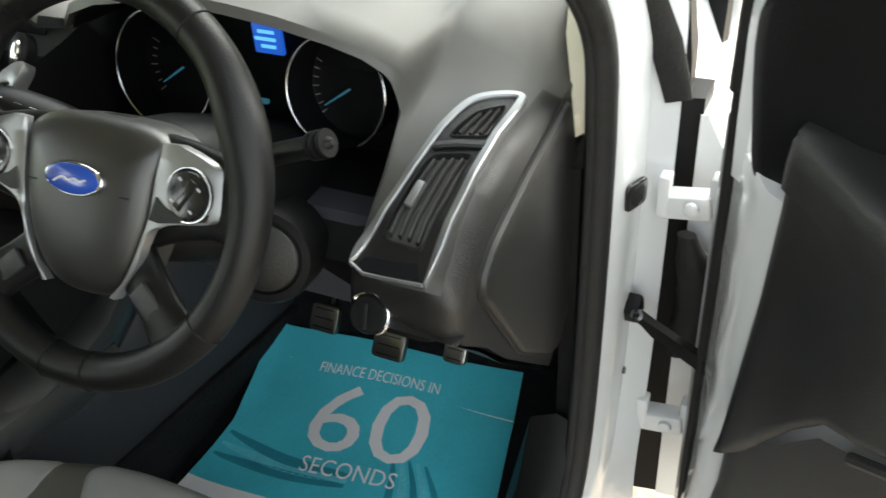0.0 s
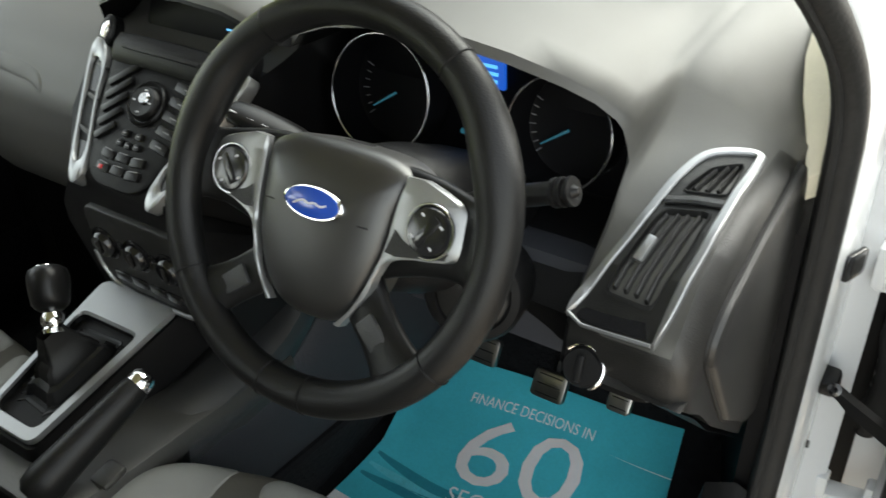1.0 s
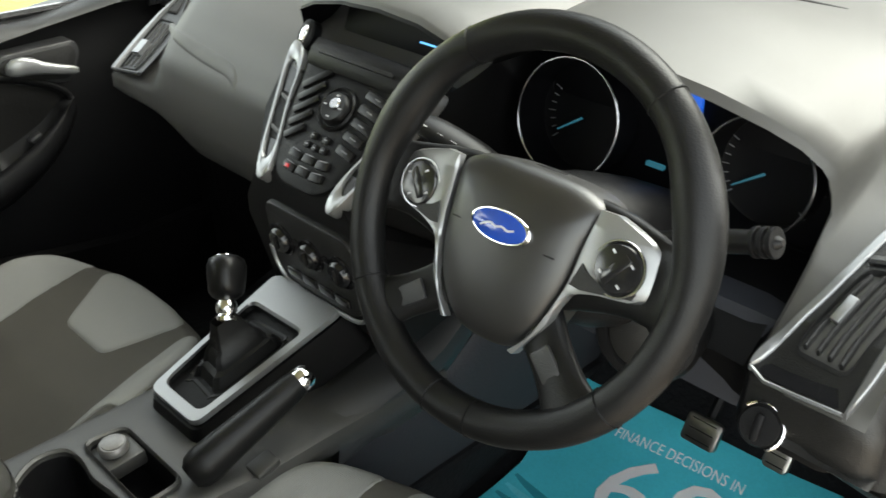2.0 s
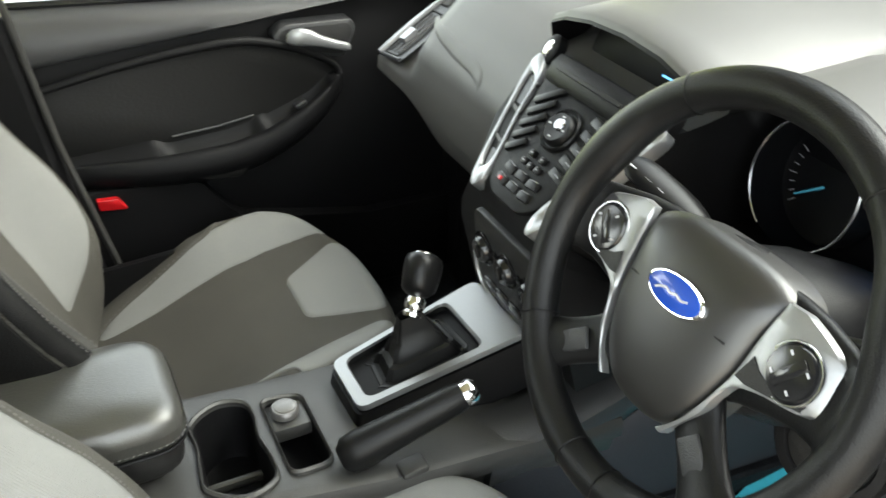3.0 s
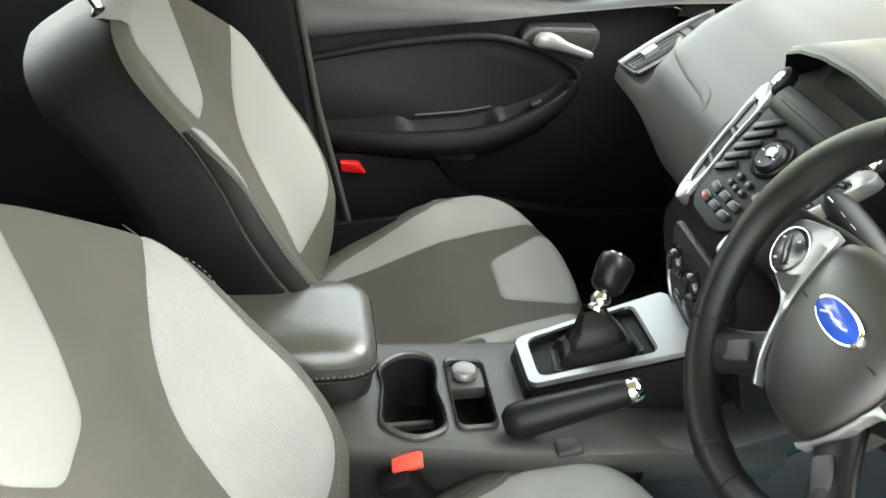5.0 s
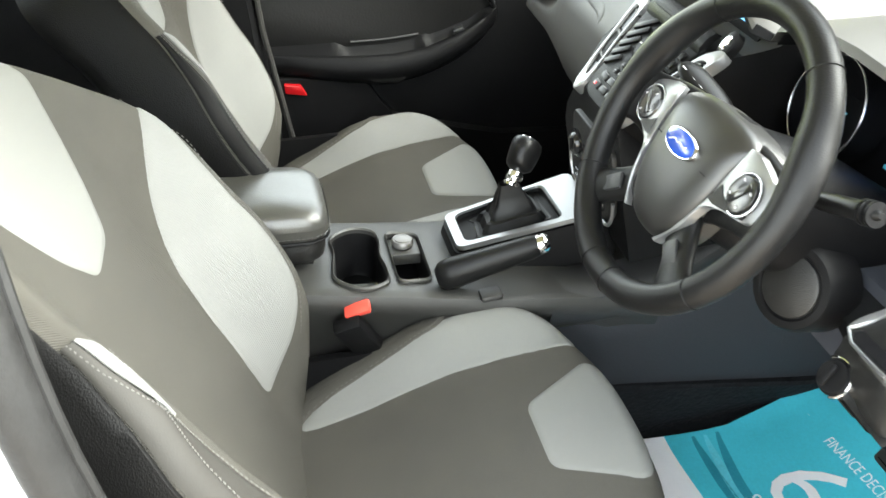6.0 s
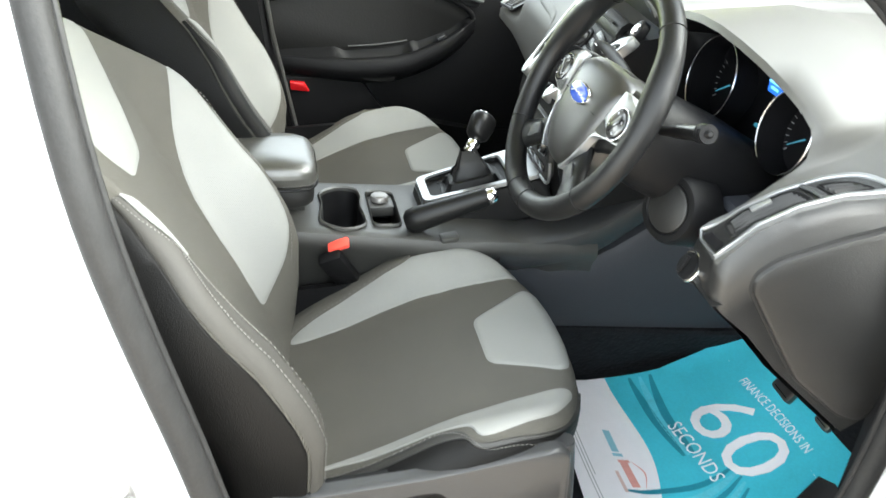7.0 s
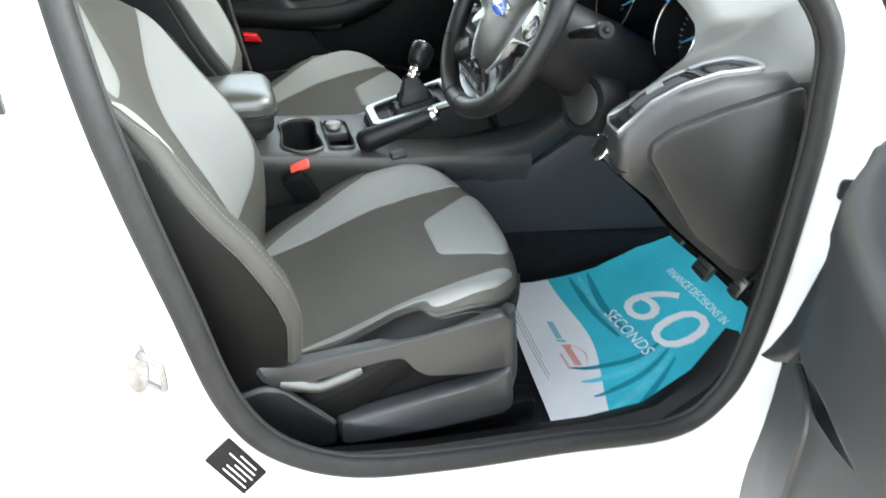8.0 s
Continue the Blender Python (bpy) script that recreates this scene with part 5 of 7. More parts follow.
BACK = [(-0.06, 0.222), (0.0, 0.238), (0.08, 0.256), (0.2, 0.270), (0.36, 0.268), (0.43, 0.254), (0.49, 0.230), (0.545, 0.200), (0.592, 0.166), (0.628, 0.122), (0.645, 0.07)]
BACK_OUT = [(w + 0.012 * smoothstep(0.02, 0.12, h) * smoothstep(0.5, 0.35, h), h) for h, w in BACK] + [(0.0, 0.650)] + [(-w, h) for h, w in BACK[::-1]] + [(-0.12, -0.085), (0.12, -0.085)]
BACK_RING = [p.to_2d() for p in curve([(x, h, 0) for x, h in BACK_OUT], 160, closed=True)]
BACK_ANG = sorted((math.atan2(p.y - 0.3, p.x), (p - Vector((0, 0.3))).length) for p in BACK_RING)


RIGHT = sorted((p.y, p.x) for p in BACK_RING if p.x > 0.15 and -0.07 < p.y < 0.6)


def right_edge(h):
    """The backrest's half width on its outer side."""
    return float(np.interp(h, [p[0] for p in RIGHT], [p[1] for p in RIGHT]))


def back_front(x, h):
    """How far the backrest's face stands forward of its middle plane."""
    d = math.hypot(x, h - 0.3)
    a = math.atan2(h - 0.3, x)
    reach = float(np.interp(a, [q[0] for q in BACK_ANG], [q[1] for q in BACK_ANG], period=2 * math.pi))
    q = d / reach
    env = lerp_table([(-0.06, 0.0), (0, 0.22), (0.06, 0.62), (0.13, 0.95), (0.18, 1.0), (0.28, 1.0), (0.36, 0.88), (0.44, 0.72), (0.5, 0.54), (0.6, 0.18)], h)[0]
    f = 0.088 * env * smoothstep(0.118, 0.232, abs(x)) + 0.012 * math.exp(-((h - 0.2) / 0.12) ** 2) + 0.010 * smoothstep(0.32, 0.48, h)
    if q > 0.945:
        e = min(1, (q - 0.945) / 0.055)
        f -= 0.022 * (1 - math.sqrt(max(0, 1 - e * e)))
    return f


def seat(name, cx, lean, label, drop):
    st = thing(name, (cx, -0.20, 0.27), label, "car seat", group="front seats")
    cl, sl = math.cos(lean), math.sin(lean)

    def C(x, y, lift=0.0):
        e = 0.004
        n = Vector((cushion_top(x - e, y) - cushion_top(x + e, y), cushion_top(x, y - e) - cushion_top(x, y + e), 2 * e)).normalized() if lift else Vector()
        return Vector((cx + x, y, cushion_top(x, y) - 0.5 * drop + 0.6 * drop * smoothstep(0.08, 0.20, x))) + n * lift

    def B(x, h, lift=0.0):
        e = 0.004
        base = Vector((cx + x, -0.40 - sl * h, 0.47 - drop + cl * h))
        out = Vector((0, cl, sl))
        if lift:
            up = Vector((0, -sl, cl))
            n = (out * 2 * e + Vector((1, 0, 0)) * (back_front(x - e, h) - back_front(x + e, h)) + up * (back_front(x, h - e) - back_front(x, h + e))).normalized()
            return base + out * back_front(x, h) + n * lift
        return base + out * back_front(x, h)

    # cushion
    rows, N = [], 88
    for k in [0.02, 0.15, 0.3, 0.42, 0.52, 0.6, 0.67, 0.74, 0.80, 0.85, 0.89, 0.93, 0.96, 0.985, 1.0]:
        rows.append([C(*(plan_reach(math.cos(a), math.sin(a)) * k * Vector((math.cos(a), math.sin(a))) + Vector((0, -0.20)))) for a in (2 * math.pi * j / N for j in range(N))])
    edge = rows[-1]
    bm = bmesh.new()
    vs = grid(bm, rows, close_u=True)
    bm.faces.new(vs[0])
    cushion = part("cushion", bm, FABRIC, st, "charcoal woven cushion")
    mid = Vector((cx, -0.2, 0))
    rows = [[Vector((mid.x + (p.x - mid.x) * k, mid.y + (p.y - mid.y) * k, p.z + dz)) for p in edge] for k, dz in ((0.998, 0.002), (1.010, 0.0), (1.012, -0.010), (1.000, -0.035), (0.97, -0.055), (0.92, -0.062))]
    bm = bmesh.new()
    vs = grid(bm, rows, close_u=True)
    bm.faces.new(vs[-1])
    part("cushion_side", bm, TRIM, cushion, "dark leatherette side")

    def panel(pname, outline, f, material, parent, lift=0.0022, rings=10, plabel=""):
        o = [Vector((p[0], p[1])) for p in outline]
        c = sum(o, Vector((0, 0))) / len(o)
        rows = []
        for k in [0.02] + [j / rings for j in range(1, rings)] + [0.97, 1.0]:
            hgt = lift if k < 0.96 else (lift * 0.75 if k < 0.99 else -0.0012)
            rows.append([f(*(c + (p - c) * k), hgt) for p in o])
        bm = bmesh.new()
        vs = grid(bm, rows, close_u=True)
        bm.faces.new(vs[0])
        return part(pname, bm, material, parent, plabel, smooth=60)

    def seam(path, f, parent, n=40, lift=0.0022, r=0.0011):
        part("piping", tube([f(p.x, p.y, lift) for p in curve([(a, b, 0) for a, b in path], n)], r, 5), PLASTIC_DARK, parent)

    def stitches(path, f, parent, n=60, lift=0.0028):
        bm = bmesh.new()
        pts = curve([(a, b, 0) for a, b in path], n * 2)
        for k in range(0, 2 * n - 1, 2):
            tube([f(pts[k].x, pts[k].y, lift), f(pts[k + 1].x, pts[k + 1].y, lift)], 0.0006, 4, bm=bm)
        part("stitching", bm, THREAD, parent, "pale stitching")

    panel("front_panel", rounded([(-0.056, -0.108), (0.056, -0.108), (0.108, -0.012), (0.098, 0.008), (0.05, 0.0185), (0.0, 0.021), (-0.05, 0.0185), (-0.098, 0.008), (-0.108, -0.012)], 0.016), C, LIGHT, cushion, plabel="light grey ribbed front panel")
    for s in (-1, 1):
        side = [(s * x, y) for x, y in ((0.152, -0.392), (0.152, -0.25), (0.150, -0.12), (0.146, -0.03), (0.150, -0.004), (0.180, -0.022), (0.212, -0.055), (0.232, -0.11), (0.226, -0.17), (0.217, -0.24), (0.208, -0.31), (0.190, -0.365))]
        if s > 0:
            side = [(0.152, -0.392), (0.152, -0.25), (0.150, -0.12), (0.146, -0.03), (0.150, -0.004), (0.180, -0.022), (0.212, -0.055), (0.230, -0.11), (0.234, -0.160), (0.208, -0.176), (0.188, -0.24), (0.166, -0.33)]
        o = [p.to_2d() for p in curve([(x, y, 0) for x, y in side], 60, closed=True)]
        panel("bolster_panel", o, C, LIGHT, cushion, plabel="light grey ribbed bolster panel")
        # leatherette band round the outside of the cushion
        inner = curve([(s * x, y, 0) for x, y in ((0.150, -0.425), (0.182, -0.36), (0.196, -0.30), (0.206, -0.23), (0.216, -0.188), (0.240, -0.168), (0.243, -0.13), (0.236, -0.08), (0.212, -0.035), (0.17, -0.004), (0.13, 0.012))], 50)
        rows = []
        for p in inner:
            d = Vector((p.x, p.y + 0.20))
            e = d.normalized() * plan_reach(*d.normalized()) + Vector((0, -0.20))
            rows.append([C(*(p.to_2d().lerp(e, q)), lf) for q, lf in ((0, -0.001), (0.06, 0.0034), (0.18, 0.0040), (0.30, 0.0040), (0.335, 0.0030), (0.34, 0.001), (0.36, 0.0026), (0.5, 0.0032), (0.7, 0.0034), (0.92, 0.0034), (1, 0.003))])
        bm = bmesh.new()
        grid(bm, [r[:6] for r in rows])
        part("side_band", bm, BAND if s > 0 else FABRIC, cushion, "grey side band")
        bm = bmesh.new()
        grid(bm, [r[5:] for r in rows])
        part("side_skirt", bm, TRIM if s > 0 else FABRIC, cushion, "side skirt below the band")
        stitches([(p.x + s * 0.006, p.y) for p in inner[2:-4:4]], C, cushion, 70, 0.0050)

    # backrest
    rows = []
    for k in [0.02, 0.15, 0.3, 0.38, 0.45, 0.5, 0.55, 0.6, 0.64, 0.68, 0.72, 0.75, 0.78, 0.81, 0.84, 0.87, 0.90, 0.92, 0.94, 0.955, 0.97, 0.98, 0.99, 1.0]:
        rows.append([B(p.x * k, 0.3 + (p.y - 0.3) * k) for p in BACK_RING])
    edge = rows[-1]
    bm = bmesh.new()
    vs = grid(bm, rows, close_u=True)
    bm.faces.new(vs[0])
    back = part("backrest", bm, FABRIC, st, "charcoal woven backrest")
    rows = [[Vector((cx + (p.x - cx) * k, p.y - cl * d, p.z - sl * d - 1.1 * d * d * smoothstep(0.85, 1.0, p.z))) for p in edge] for k, d in ((0.998, -0.002), (1.008, 0.0), (1.014, 0.012), (1.006, 0.05), (0.98, 0.085), (0.93, 0.108), (0.85, 0.12), (0.4, 0.125))]
    bm = bmesh.new()
    vs = grid(bm, rows, close_u=True)
    bm.faces.new(vs[-1])
    part("backrest_shell", bm, TRIM, back, "dark leatherette sides and back")
    panel("upper_panel", rounded([(-0.036, 0.452), (0.036, 0.452), (0.076, 0.502), (0.105, 0.556), (0.128, 0.605), (0.108, 0.626), (0.07, 0.640), (0.0, 0.646), (-0.07, 0.640), (-0.108, 0.626), (-0.128, 0.605), (-0.105, 0.556), (-0.076, 0.502)], 0.018), B, LIGHT, back, plabel="light grey ribbed upper panel")
    for s in (-1, 1):
        side = [(s * x, h) for x, h in ((0.224, 0.494), (0.192, 0.470), (0.166, 0.430), (0.148, 0.380), (0.134, 0.32), (0.122, 0.24), (0.122, 0.16), (0.130, 0.105), (0.152, 0.104), (0.186, 0.128), (0.214, 0.168), (0.229, 0.22), (0.235, 0.29), (0.236, 0.37), (0.232, 0.44))]
        if s > 0:
            # the outer bolster is capped with stitched leatherette
            inner = curve([(x, h, 0) for x, h in ((0.214, 0.512), (0.228, 0.48), (0.236, 0.448), (0.238, 0.42), (0.238, 0.39), (0.236, 0.34), (0.234, 0.28), (0.230, 0.20), (0.220, 0.12), (0.208, 0.07), (0.200, 0.03))], 60)
            outer = [Vector((right_edge(p.y) * 0.999, p.y, 0)) for p in inner]
            rim = 1.0 if cx > 0 else 0.5
            for q0, q1, m, nm, lbl in ((0.0, rim, CAP, "bolster_cap", "stitched leatherette bolster cap"), (rim, 1.0, TRIM, "bolster_side", "black leatherette bolster side")):
                if q1 - q0 > 0.01:
                    bm = bmesh.new()
                    grid(bm, [[B(*(a.lerp(b, q0 + (q1 - q0) * q).to_2d()), lf) for q, lf in ((0, 0.001), (0.08, 0.0040), (0.2, 0.0048), (0.4, 0.0048), (0.6, 0.0048), (0.8, 0.0048), (0.94, 0.0045), (1, 0.003))] for a, b in zip(inner, outer)])
                    part(nm, bm, m, back, lbl)
            low = [p for p in inner if p.y > 0.425]
            wide = [(0.42, 0.001), (0.45, 0.006), (0.475, 0.010), (0.50, 0.009), (0.512, 0.002)]
            top = [Vector((p.x - lerp_table(wide, p.y)[0], p.y, 0)) for p in low]
            bm = bmesh.new()
            grid(bm, [[B(*(a.lerp(b, q).to_2d()), lf) for q, lf in ((0, -0.001), (0.08, 0.0040), (0.25, 0.0052), (0.4, 0.0056), (0.55, 0.0056), (0.7, 0.0056), (0.85, 0.0056), (0.95, 0.0052), (1, 0.004))] for a, b in zip(top, low)])
            part("bolster_strip", bm, LIGHT, back, "light grey bolster strip")
            stitches([(p.x - 0.014, p.y) for p in outer[4::4]], B, back, 80, 0.0056)
            stitches([(p.x + 0.003, p.y) for p in inner[::4]], B, back, 80, 0.0050)
            continue
        o = [p.to_2d() for p in curve([(x, y, 0) for x, y in side], 64, closed=True)]
        panel("bolster_panel", o, B, LIGHT, back, plabel="light grey ribbed bolster panel")
        stitches([(s * x, h) for x, h in ((0.243, 0.50), (0.2475, 0.45), (0.2405, 0.36), (0.2355, 0.28), (0.226, 0.20), (0.196, 0.125))], B, back, 70)
    # the light panel runs on over the top of the backrest, between the posts
    across = [k / 56 for k in range(-6, 7)]
    rows = [[B(x, h - 1.1 * x * x, lf) for x in across] for h, lf in ((0.590, 0.001), (0.600, 0.0024), (0.618, 0.0024), (0.634, 0.0026), (0.643, 0.0026))]
    rows += [[B(x * (1 - 5 * d), 0.649 - 1.1 * x * x) + Vector((0, -cl * d, -sl * d)) + Vector((0, -sl, cl)) * (h + 0.3 * d * abs(x)) for x in across] for d, h in ((0.0, 0.003), (0.010, 0.004), (0.03, 0.003), (0.05, -0.002), (0.07, -0.009), (0.085, -0.020))]
    bm = bmesh.new()
    grid(bm, rows)
    part("top_panel", bm, LIGHT, back, "light grey panel over the top", smooth=70)
    # headrest
    hr = part("headrest", loft([[Vector((cx + w * math.copysign(abs(math.cos(a)) ** 0.6, math.cos(a)), -0.40 - sl * h - cl * 0.03 + 0.045 * math.sin(a), 0.47 - drop + cl * h)) for a in (2 * math.pi * j / 28 for j in range(28))] for h, w in ((0.75, 0.09), (0.76, 0.115), (0.80, 0.13), (0.88, 0.128), (0.925, 0.11), (0.935, 0.08))]), FABRIC, st, "charcoal headrest")
    for s in (-0.07, 0.07):
        p, q = B(s, 0.60) + Vector((0, -cl * 0.035, 0)), B(s, 0.77) + Vector((0, -cl * 0.03, 0))
        part("post", tube(curve([p, p.lerp(q, 0.35), p.lerp(q, 0.65) + Vector((0, 0.010, 0)), q + Vector((0, 0.012, 0))], 12), 0.0065, 10), CHROME, st, "chrome headrest post")
        part("post_sleeve", disc(B(s, 0.63) + Vector((0, -cl * 0.034, -0.004)), Matrix(), [(0.018, -0.02), (0.018, 0.0), (0.014, 0.008), (0.009, 0.010), (0, 0.010)], 20), GLOSS, st, "black post sleeve")
    # base and side trims
    base = part("base", box((cx, -0.23, 0.40), (0.40, 0.34, 0.08), 0.02), PLASTIC_DARK, st)
    for s in (-1, 1):
        T = frame_axes((cx + s * 0.226, 0, 0), (0, s, 0), (0, 0, 1))
        out = [(s * y, z) for y, z in ((-0.515, 0.60), (-0.46, 0.545), (-0.42, 0.528), (-0.30, 0.535), (-0.07, 0.55), (-0.045, 0.54), (-0.048, 0.45), (-0.06, 0.405), (-0.16, 0.375), (-0.32, 0.350), (-0.40, 0.37), (-0.44, 0.42), (-0.50, 0.48))]
        part("side_trim", plate(rounded(out, 0.015, 3), T, 0.016, 0.008), PLASTIC_DARK, st, "black plastic side trim")
    # moulded side panel of the outer side: flange, recess with the lever, fairing and rear cover
    T = frame_axes((cx + 0.245, 0, 0), (0, 1, 0), (0, 0, 1))
    part("upper_flange", plate(rounded([(-0.452, 0.552), (-0.40, 0.540), (-0.227, 0.553), (-0.06, 0.578), (-0.040, 0.565), (-0.036, 0.47), (-0.098, 0.468), (-0.173, 0.478), (-0.196, 0.494), (-0.217, 0.525), (-0.245, 0.526), (-0.402, 0.500), (-0.431, 0.512)], 0.010), T, 0.022, 0.010), PANEL, st, "grey plastic upper flange")
    part("lower_fairing", plate(rounded([(-0.324, 0.418), (-0.173, 0.440), (-0.097, 0.450), (-0.038, 0.474), (-0.030, 0.391), (-0.045, 0.378), (-0.172, 0.370), (-0.322, 0.370)], 0.010), T, 0.030, 0.014), PANEL, st, "grey plastic fairing")
    cover = part("rear_cover", plate(rounded([(-0.487, 0.490), (-0.434, 0.505), (-0.403, 0.495), (-0.327, 0.414), (-0.325, 0.372), (-0.385, 0.370), (-0.483, 0.414)], 0.010), T, 0.026, 0.008), PLASTIC_DARK, st, "black plastic rear cover")
    part("ridge", tube(curve([(cx + 0.262, y, z) for y, z in ((-0.482, 0.486), (-0.434, 0.501), (-0.403, 0.491), (-0.36, 0.446), (-0.330, 0.412))], 24), 0.006, 8), PANEL, cover, "grey ridge")
    part("front_corner", tube(curve([(cx + 0.236, -0.046, 0.568), (cx + 0.240, -0.040, 0.50), (cx + 0.238, -0.036, 0.43), (cx + 0.230, -0.046, 0.385)], 16), 0.016, 12), PANEL, st, "rounded grey front corner")
    part("height_lever", tube(curve([(cx + 0.258, -0.405, 0.508), (cx + 0.268, -0.355, 0.496), (cx + 0.270, -0.32, 0.504), (cx + 0.268, -0.283, 0.515)], 12), [0.011, 0.010, 0.009, 0.008, 0.008, 0.008, 0.008, 0.008, 0.008, 0.008, 0.007, 0.005], 10, flat=1.2), ARM, st, "grey seat height lever")
    for s in (-0.17, 0.17):
        part("rail", box((cx + s, -0.22, 0.30), (0.05, 0.52, 0.045), 0.008), PLASTIC_DARK, st)
        for y in (-0.40, -0.10):
            part("bracket", box((cx + s, y, 0.36), (0.03, 0.05, 0.09), 0.006), PLASTIC_DARK, st)
    return st


seat("car_seat", 0.38, radians(24.7), "charcoal driver seat with light grey ribbed panels", 0.0)
seat("car_seat", -0.316, radians(20.2), "charcoal passenger seat with light grey ribbed panels", 0.038)
# belt buckles
for x, y, z, nm in ((0.150, -0.303, 0.612, "driver belt buckle with red press button"), (-0.085, -0.40, 0.60, "passenger belt buckle with red press button")):
    bk = thing("belt_buckle", (x, y, 0.5), nm, "belt buckle", group="belt buckles")
    tilt = Matrix.Rotation(radians(25), 4, "X") @ Matrix.Rotation(radians(-12), 4, "Z") @ Matrix.Rotation(radians(18), 4, "Y")
    part("case", box((x, y, z - 0.045), (0.023, 0.042, 0.085), 0.005, tilt), PLASTIC_DARK, bk)
    part("button", box((x, y - 0.001, z + 0.003), (0.020, 0.038 if x > 0 else 0.028, 0.010), 0.003, tilt), RED if x > 0 else RED_DEEP, bk, "red press button")
    part("stem", tube([(x, y + 0.02, z - 0.09), (x, y - 0.01, 0.42)], 0.012, 8), PLASTIC_DARK, bk)
# rear bench, its shade put into the colour: near-black all over
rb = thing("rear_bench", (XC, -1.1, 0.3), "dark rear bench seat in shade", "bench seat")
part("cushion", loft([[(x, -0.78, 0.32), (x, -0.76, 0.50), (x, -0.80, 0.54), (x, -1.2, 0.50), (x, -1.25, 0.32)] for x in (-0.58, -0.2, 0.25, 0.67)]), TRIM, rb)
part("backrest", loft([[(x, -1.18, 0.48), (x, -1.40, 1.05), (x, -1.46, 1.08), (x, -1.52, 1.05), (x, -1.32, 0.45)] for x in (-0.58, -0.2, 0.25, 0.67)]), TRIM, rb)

# ---- passenger door, closed ----
pd = thing("passenger_door", (-0.70, -0.05, 0.35), "closed passenger door with black trim and armrest", "car door")
DX = -0.71


def door_x(y, z):
    return DX + 0.03 * smoothstep(0.9, 0.5, z) * smoothstep(-0.6, 0.3, y) - 0.02 * smoothstep(0.8, 0.95, z)


ys = [-0.66 + 1.26 * j / 40 for j in range(41)]
zs = [0.27 + 0.66 * j / 26 for j in range(27)]
bm = bmesh.new()


def waist(y):
    return 0.918 - 0.066 * (y + 0.4)


grid(bm, [[(door_x(y, min(z, waist(y))), y, 0.27 + (z - 0.27) * (waist(y) - 0.27) / 0.66) for y in ys] for z in zs])
part("trim_panel", bm, PLASTIC_DARK, pd, "black moulded trim panel")


def crease_z(y):
    """Where the waist rail overhangs the panel below."""
    return lerp_table([(-0.66, 0.806), (-0.381, 0.832), (-0.21, 0.845), (-0.06, 0.856), (0.093, 0.873), (0.281, 0.886), (0.6, 0.885)], y)[0]


bm = bmesh.new()
rows = []
for q, dx, drop in ((0, 0.000, 0.004), (0, 0.022, 0.0), (0.04, 0.030, 0.0), (0.15, 0.034, 0.0), (0.5, 0.030, 0.0), (0.85, 0.018, 0.0), (1.0, 0.000, 0.0), (1.04, -0.03, 0.0), (1.04, -0.06, 0.0)):
    rows.append([(door_x(y, 0.9) + dx, y, crease_z(y) + (max(waist(y), crease_z(y) + 0.012) - crease_z(y)) * q - drop) for y in ys])
grid(bm, rows)
part("upper_trim", bm, PANEL, pd, "dark grey soft waist rail", smooth=50)
part("waist_seal", tube([(DX - 0.028, y, waist(y) + 0.006) for y in ys], 0.008, 6), GLOSS, pd, "black window seal")


def door_plate(name, outline, depth, material, parent, base=0.0, label="", bevel=0.005):
    T = Matrix(((0, 0, 1, DX + base), (1, 0, 0, 0), (0, 1, 0, 0), (0, 0, 0, 1)))
    return part(name, plate(outline, T, depth, bevel), material, parent, label)


INSERT = [(-0.44, 0.785), (-0.384, 0.798), (-0.26, 0.819), (-0.13, 0.831), (-0.049, 0.829), (0.025, 0.807), (0.085, 0.777), (0.107, 0.754), (0.103, 0.732), (0.053, 0.706), (-0.021, 0.682), (-0.063, 0.668), (-0.207, 0.655), (-0.352, 0.664), (-0.44, 0.670)]
door_plate("insert_panel", rounded(INSERT, 0.02), 0.026, mat("door_insert_cloth", (0.0060, 0.0060, 0.0059), 0.6, vary=0.12, bump=0.2, spec=0.2), pd, label="dark cloth insert")
part("trim_ridge", tube(curve([(DX + 0.030, y, z + 0.004) for y, z in INSERT[:9]], 60), [0.005 + 0.003 * math.sin(math.pi * k / 59) for k in range(60)], 10), PLASTIC_DARK, pd, "soft ridge round the insert")
bowl = door_plate("handle_bowl", rounded([(-0.010, 0.832), (0.012, 0.853), (0.140, 0.848), (0.146, 0.826), (0.122, 0.778), (0.030, 0.798)], 0.012), 0.034, PANEL, pd, label="handle recess rim", bevel=0.004)
# flat black plate, the shade inside the handle bowl as colour
door_plate("bowl_shade", rounded([(0.000, 0.831), (0.017, 0.846), (0.133, 0.841), (0.138, 0.824), (0.117, 0.786), (0.034, 0.805)], 0.010), 0.0350, RUBBER, bowl, bevel=0.0006)
rows = []
for k, (y, z, w, d) in enumerate(((0.016, 0.836, 0.006, 0.006), (0.024, 0.837, 0.011, 0.012), (0.040, 0.836, 0.0125, 0.016), (0.056, 0.832, 0.011, 0.017), (0.074, 0.824, 0.0080, 0.016), (0.100, 0.814, 0.0068, 0.015), (0.122, 0.806, 0.0060, 0.012), (0.130, 0.803, 0.004, 0.008))):
    rows.append([(DX + 0.038 + d * (0.5 + 0.5 * math.cos(a)), y + 0.3 * w * math.sin(a), z - 0.004 + 1.25 * w * math.copysign(abs(math.sin(a)) ** 0.6, math.sin(a))) for a in (2 * math.pi * j / 16 for j in range(16))])
part("door_handle", loft(rows), SILVER, pd, "silver inner door handle", smooth=60)
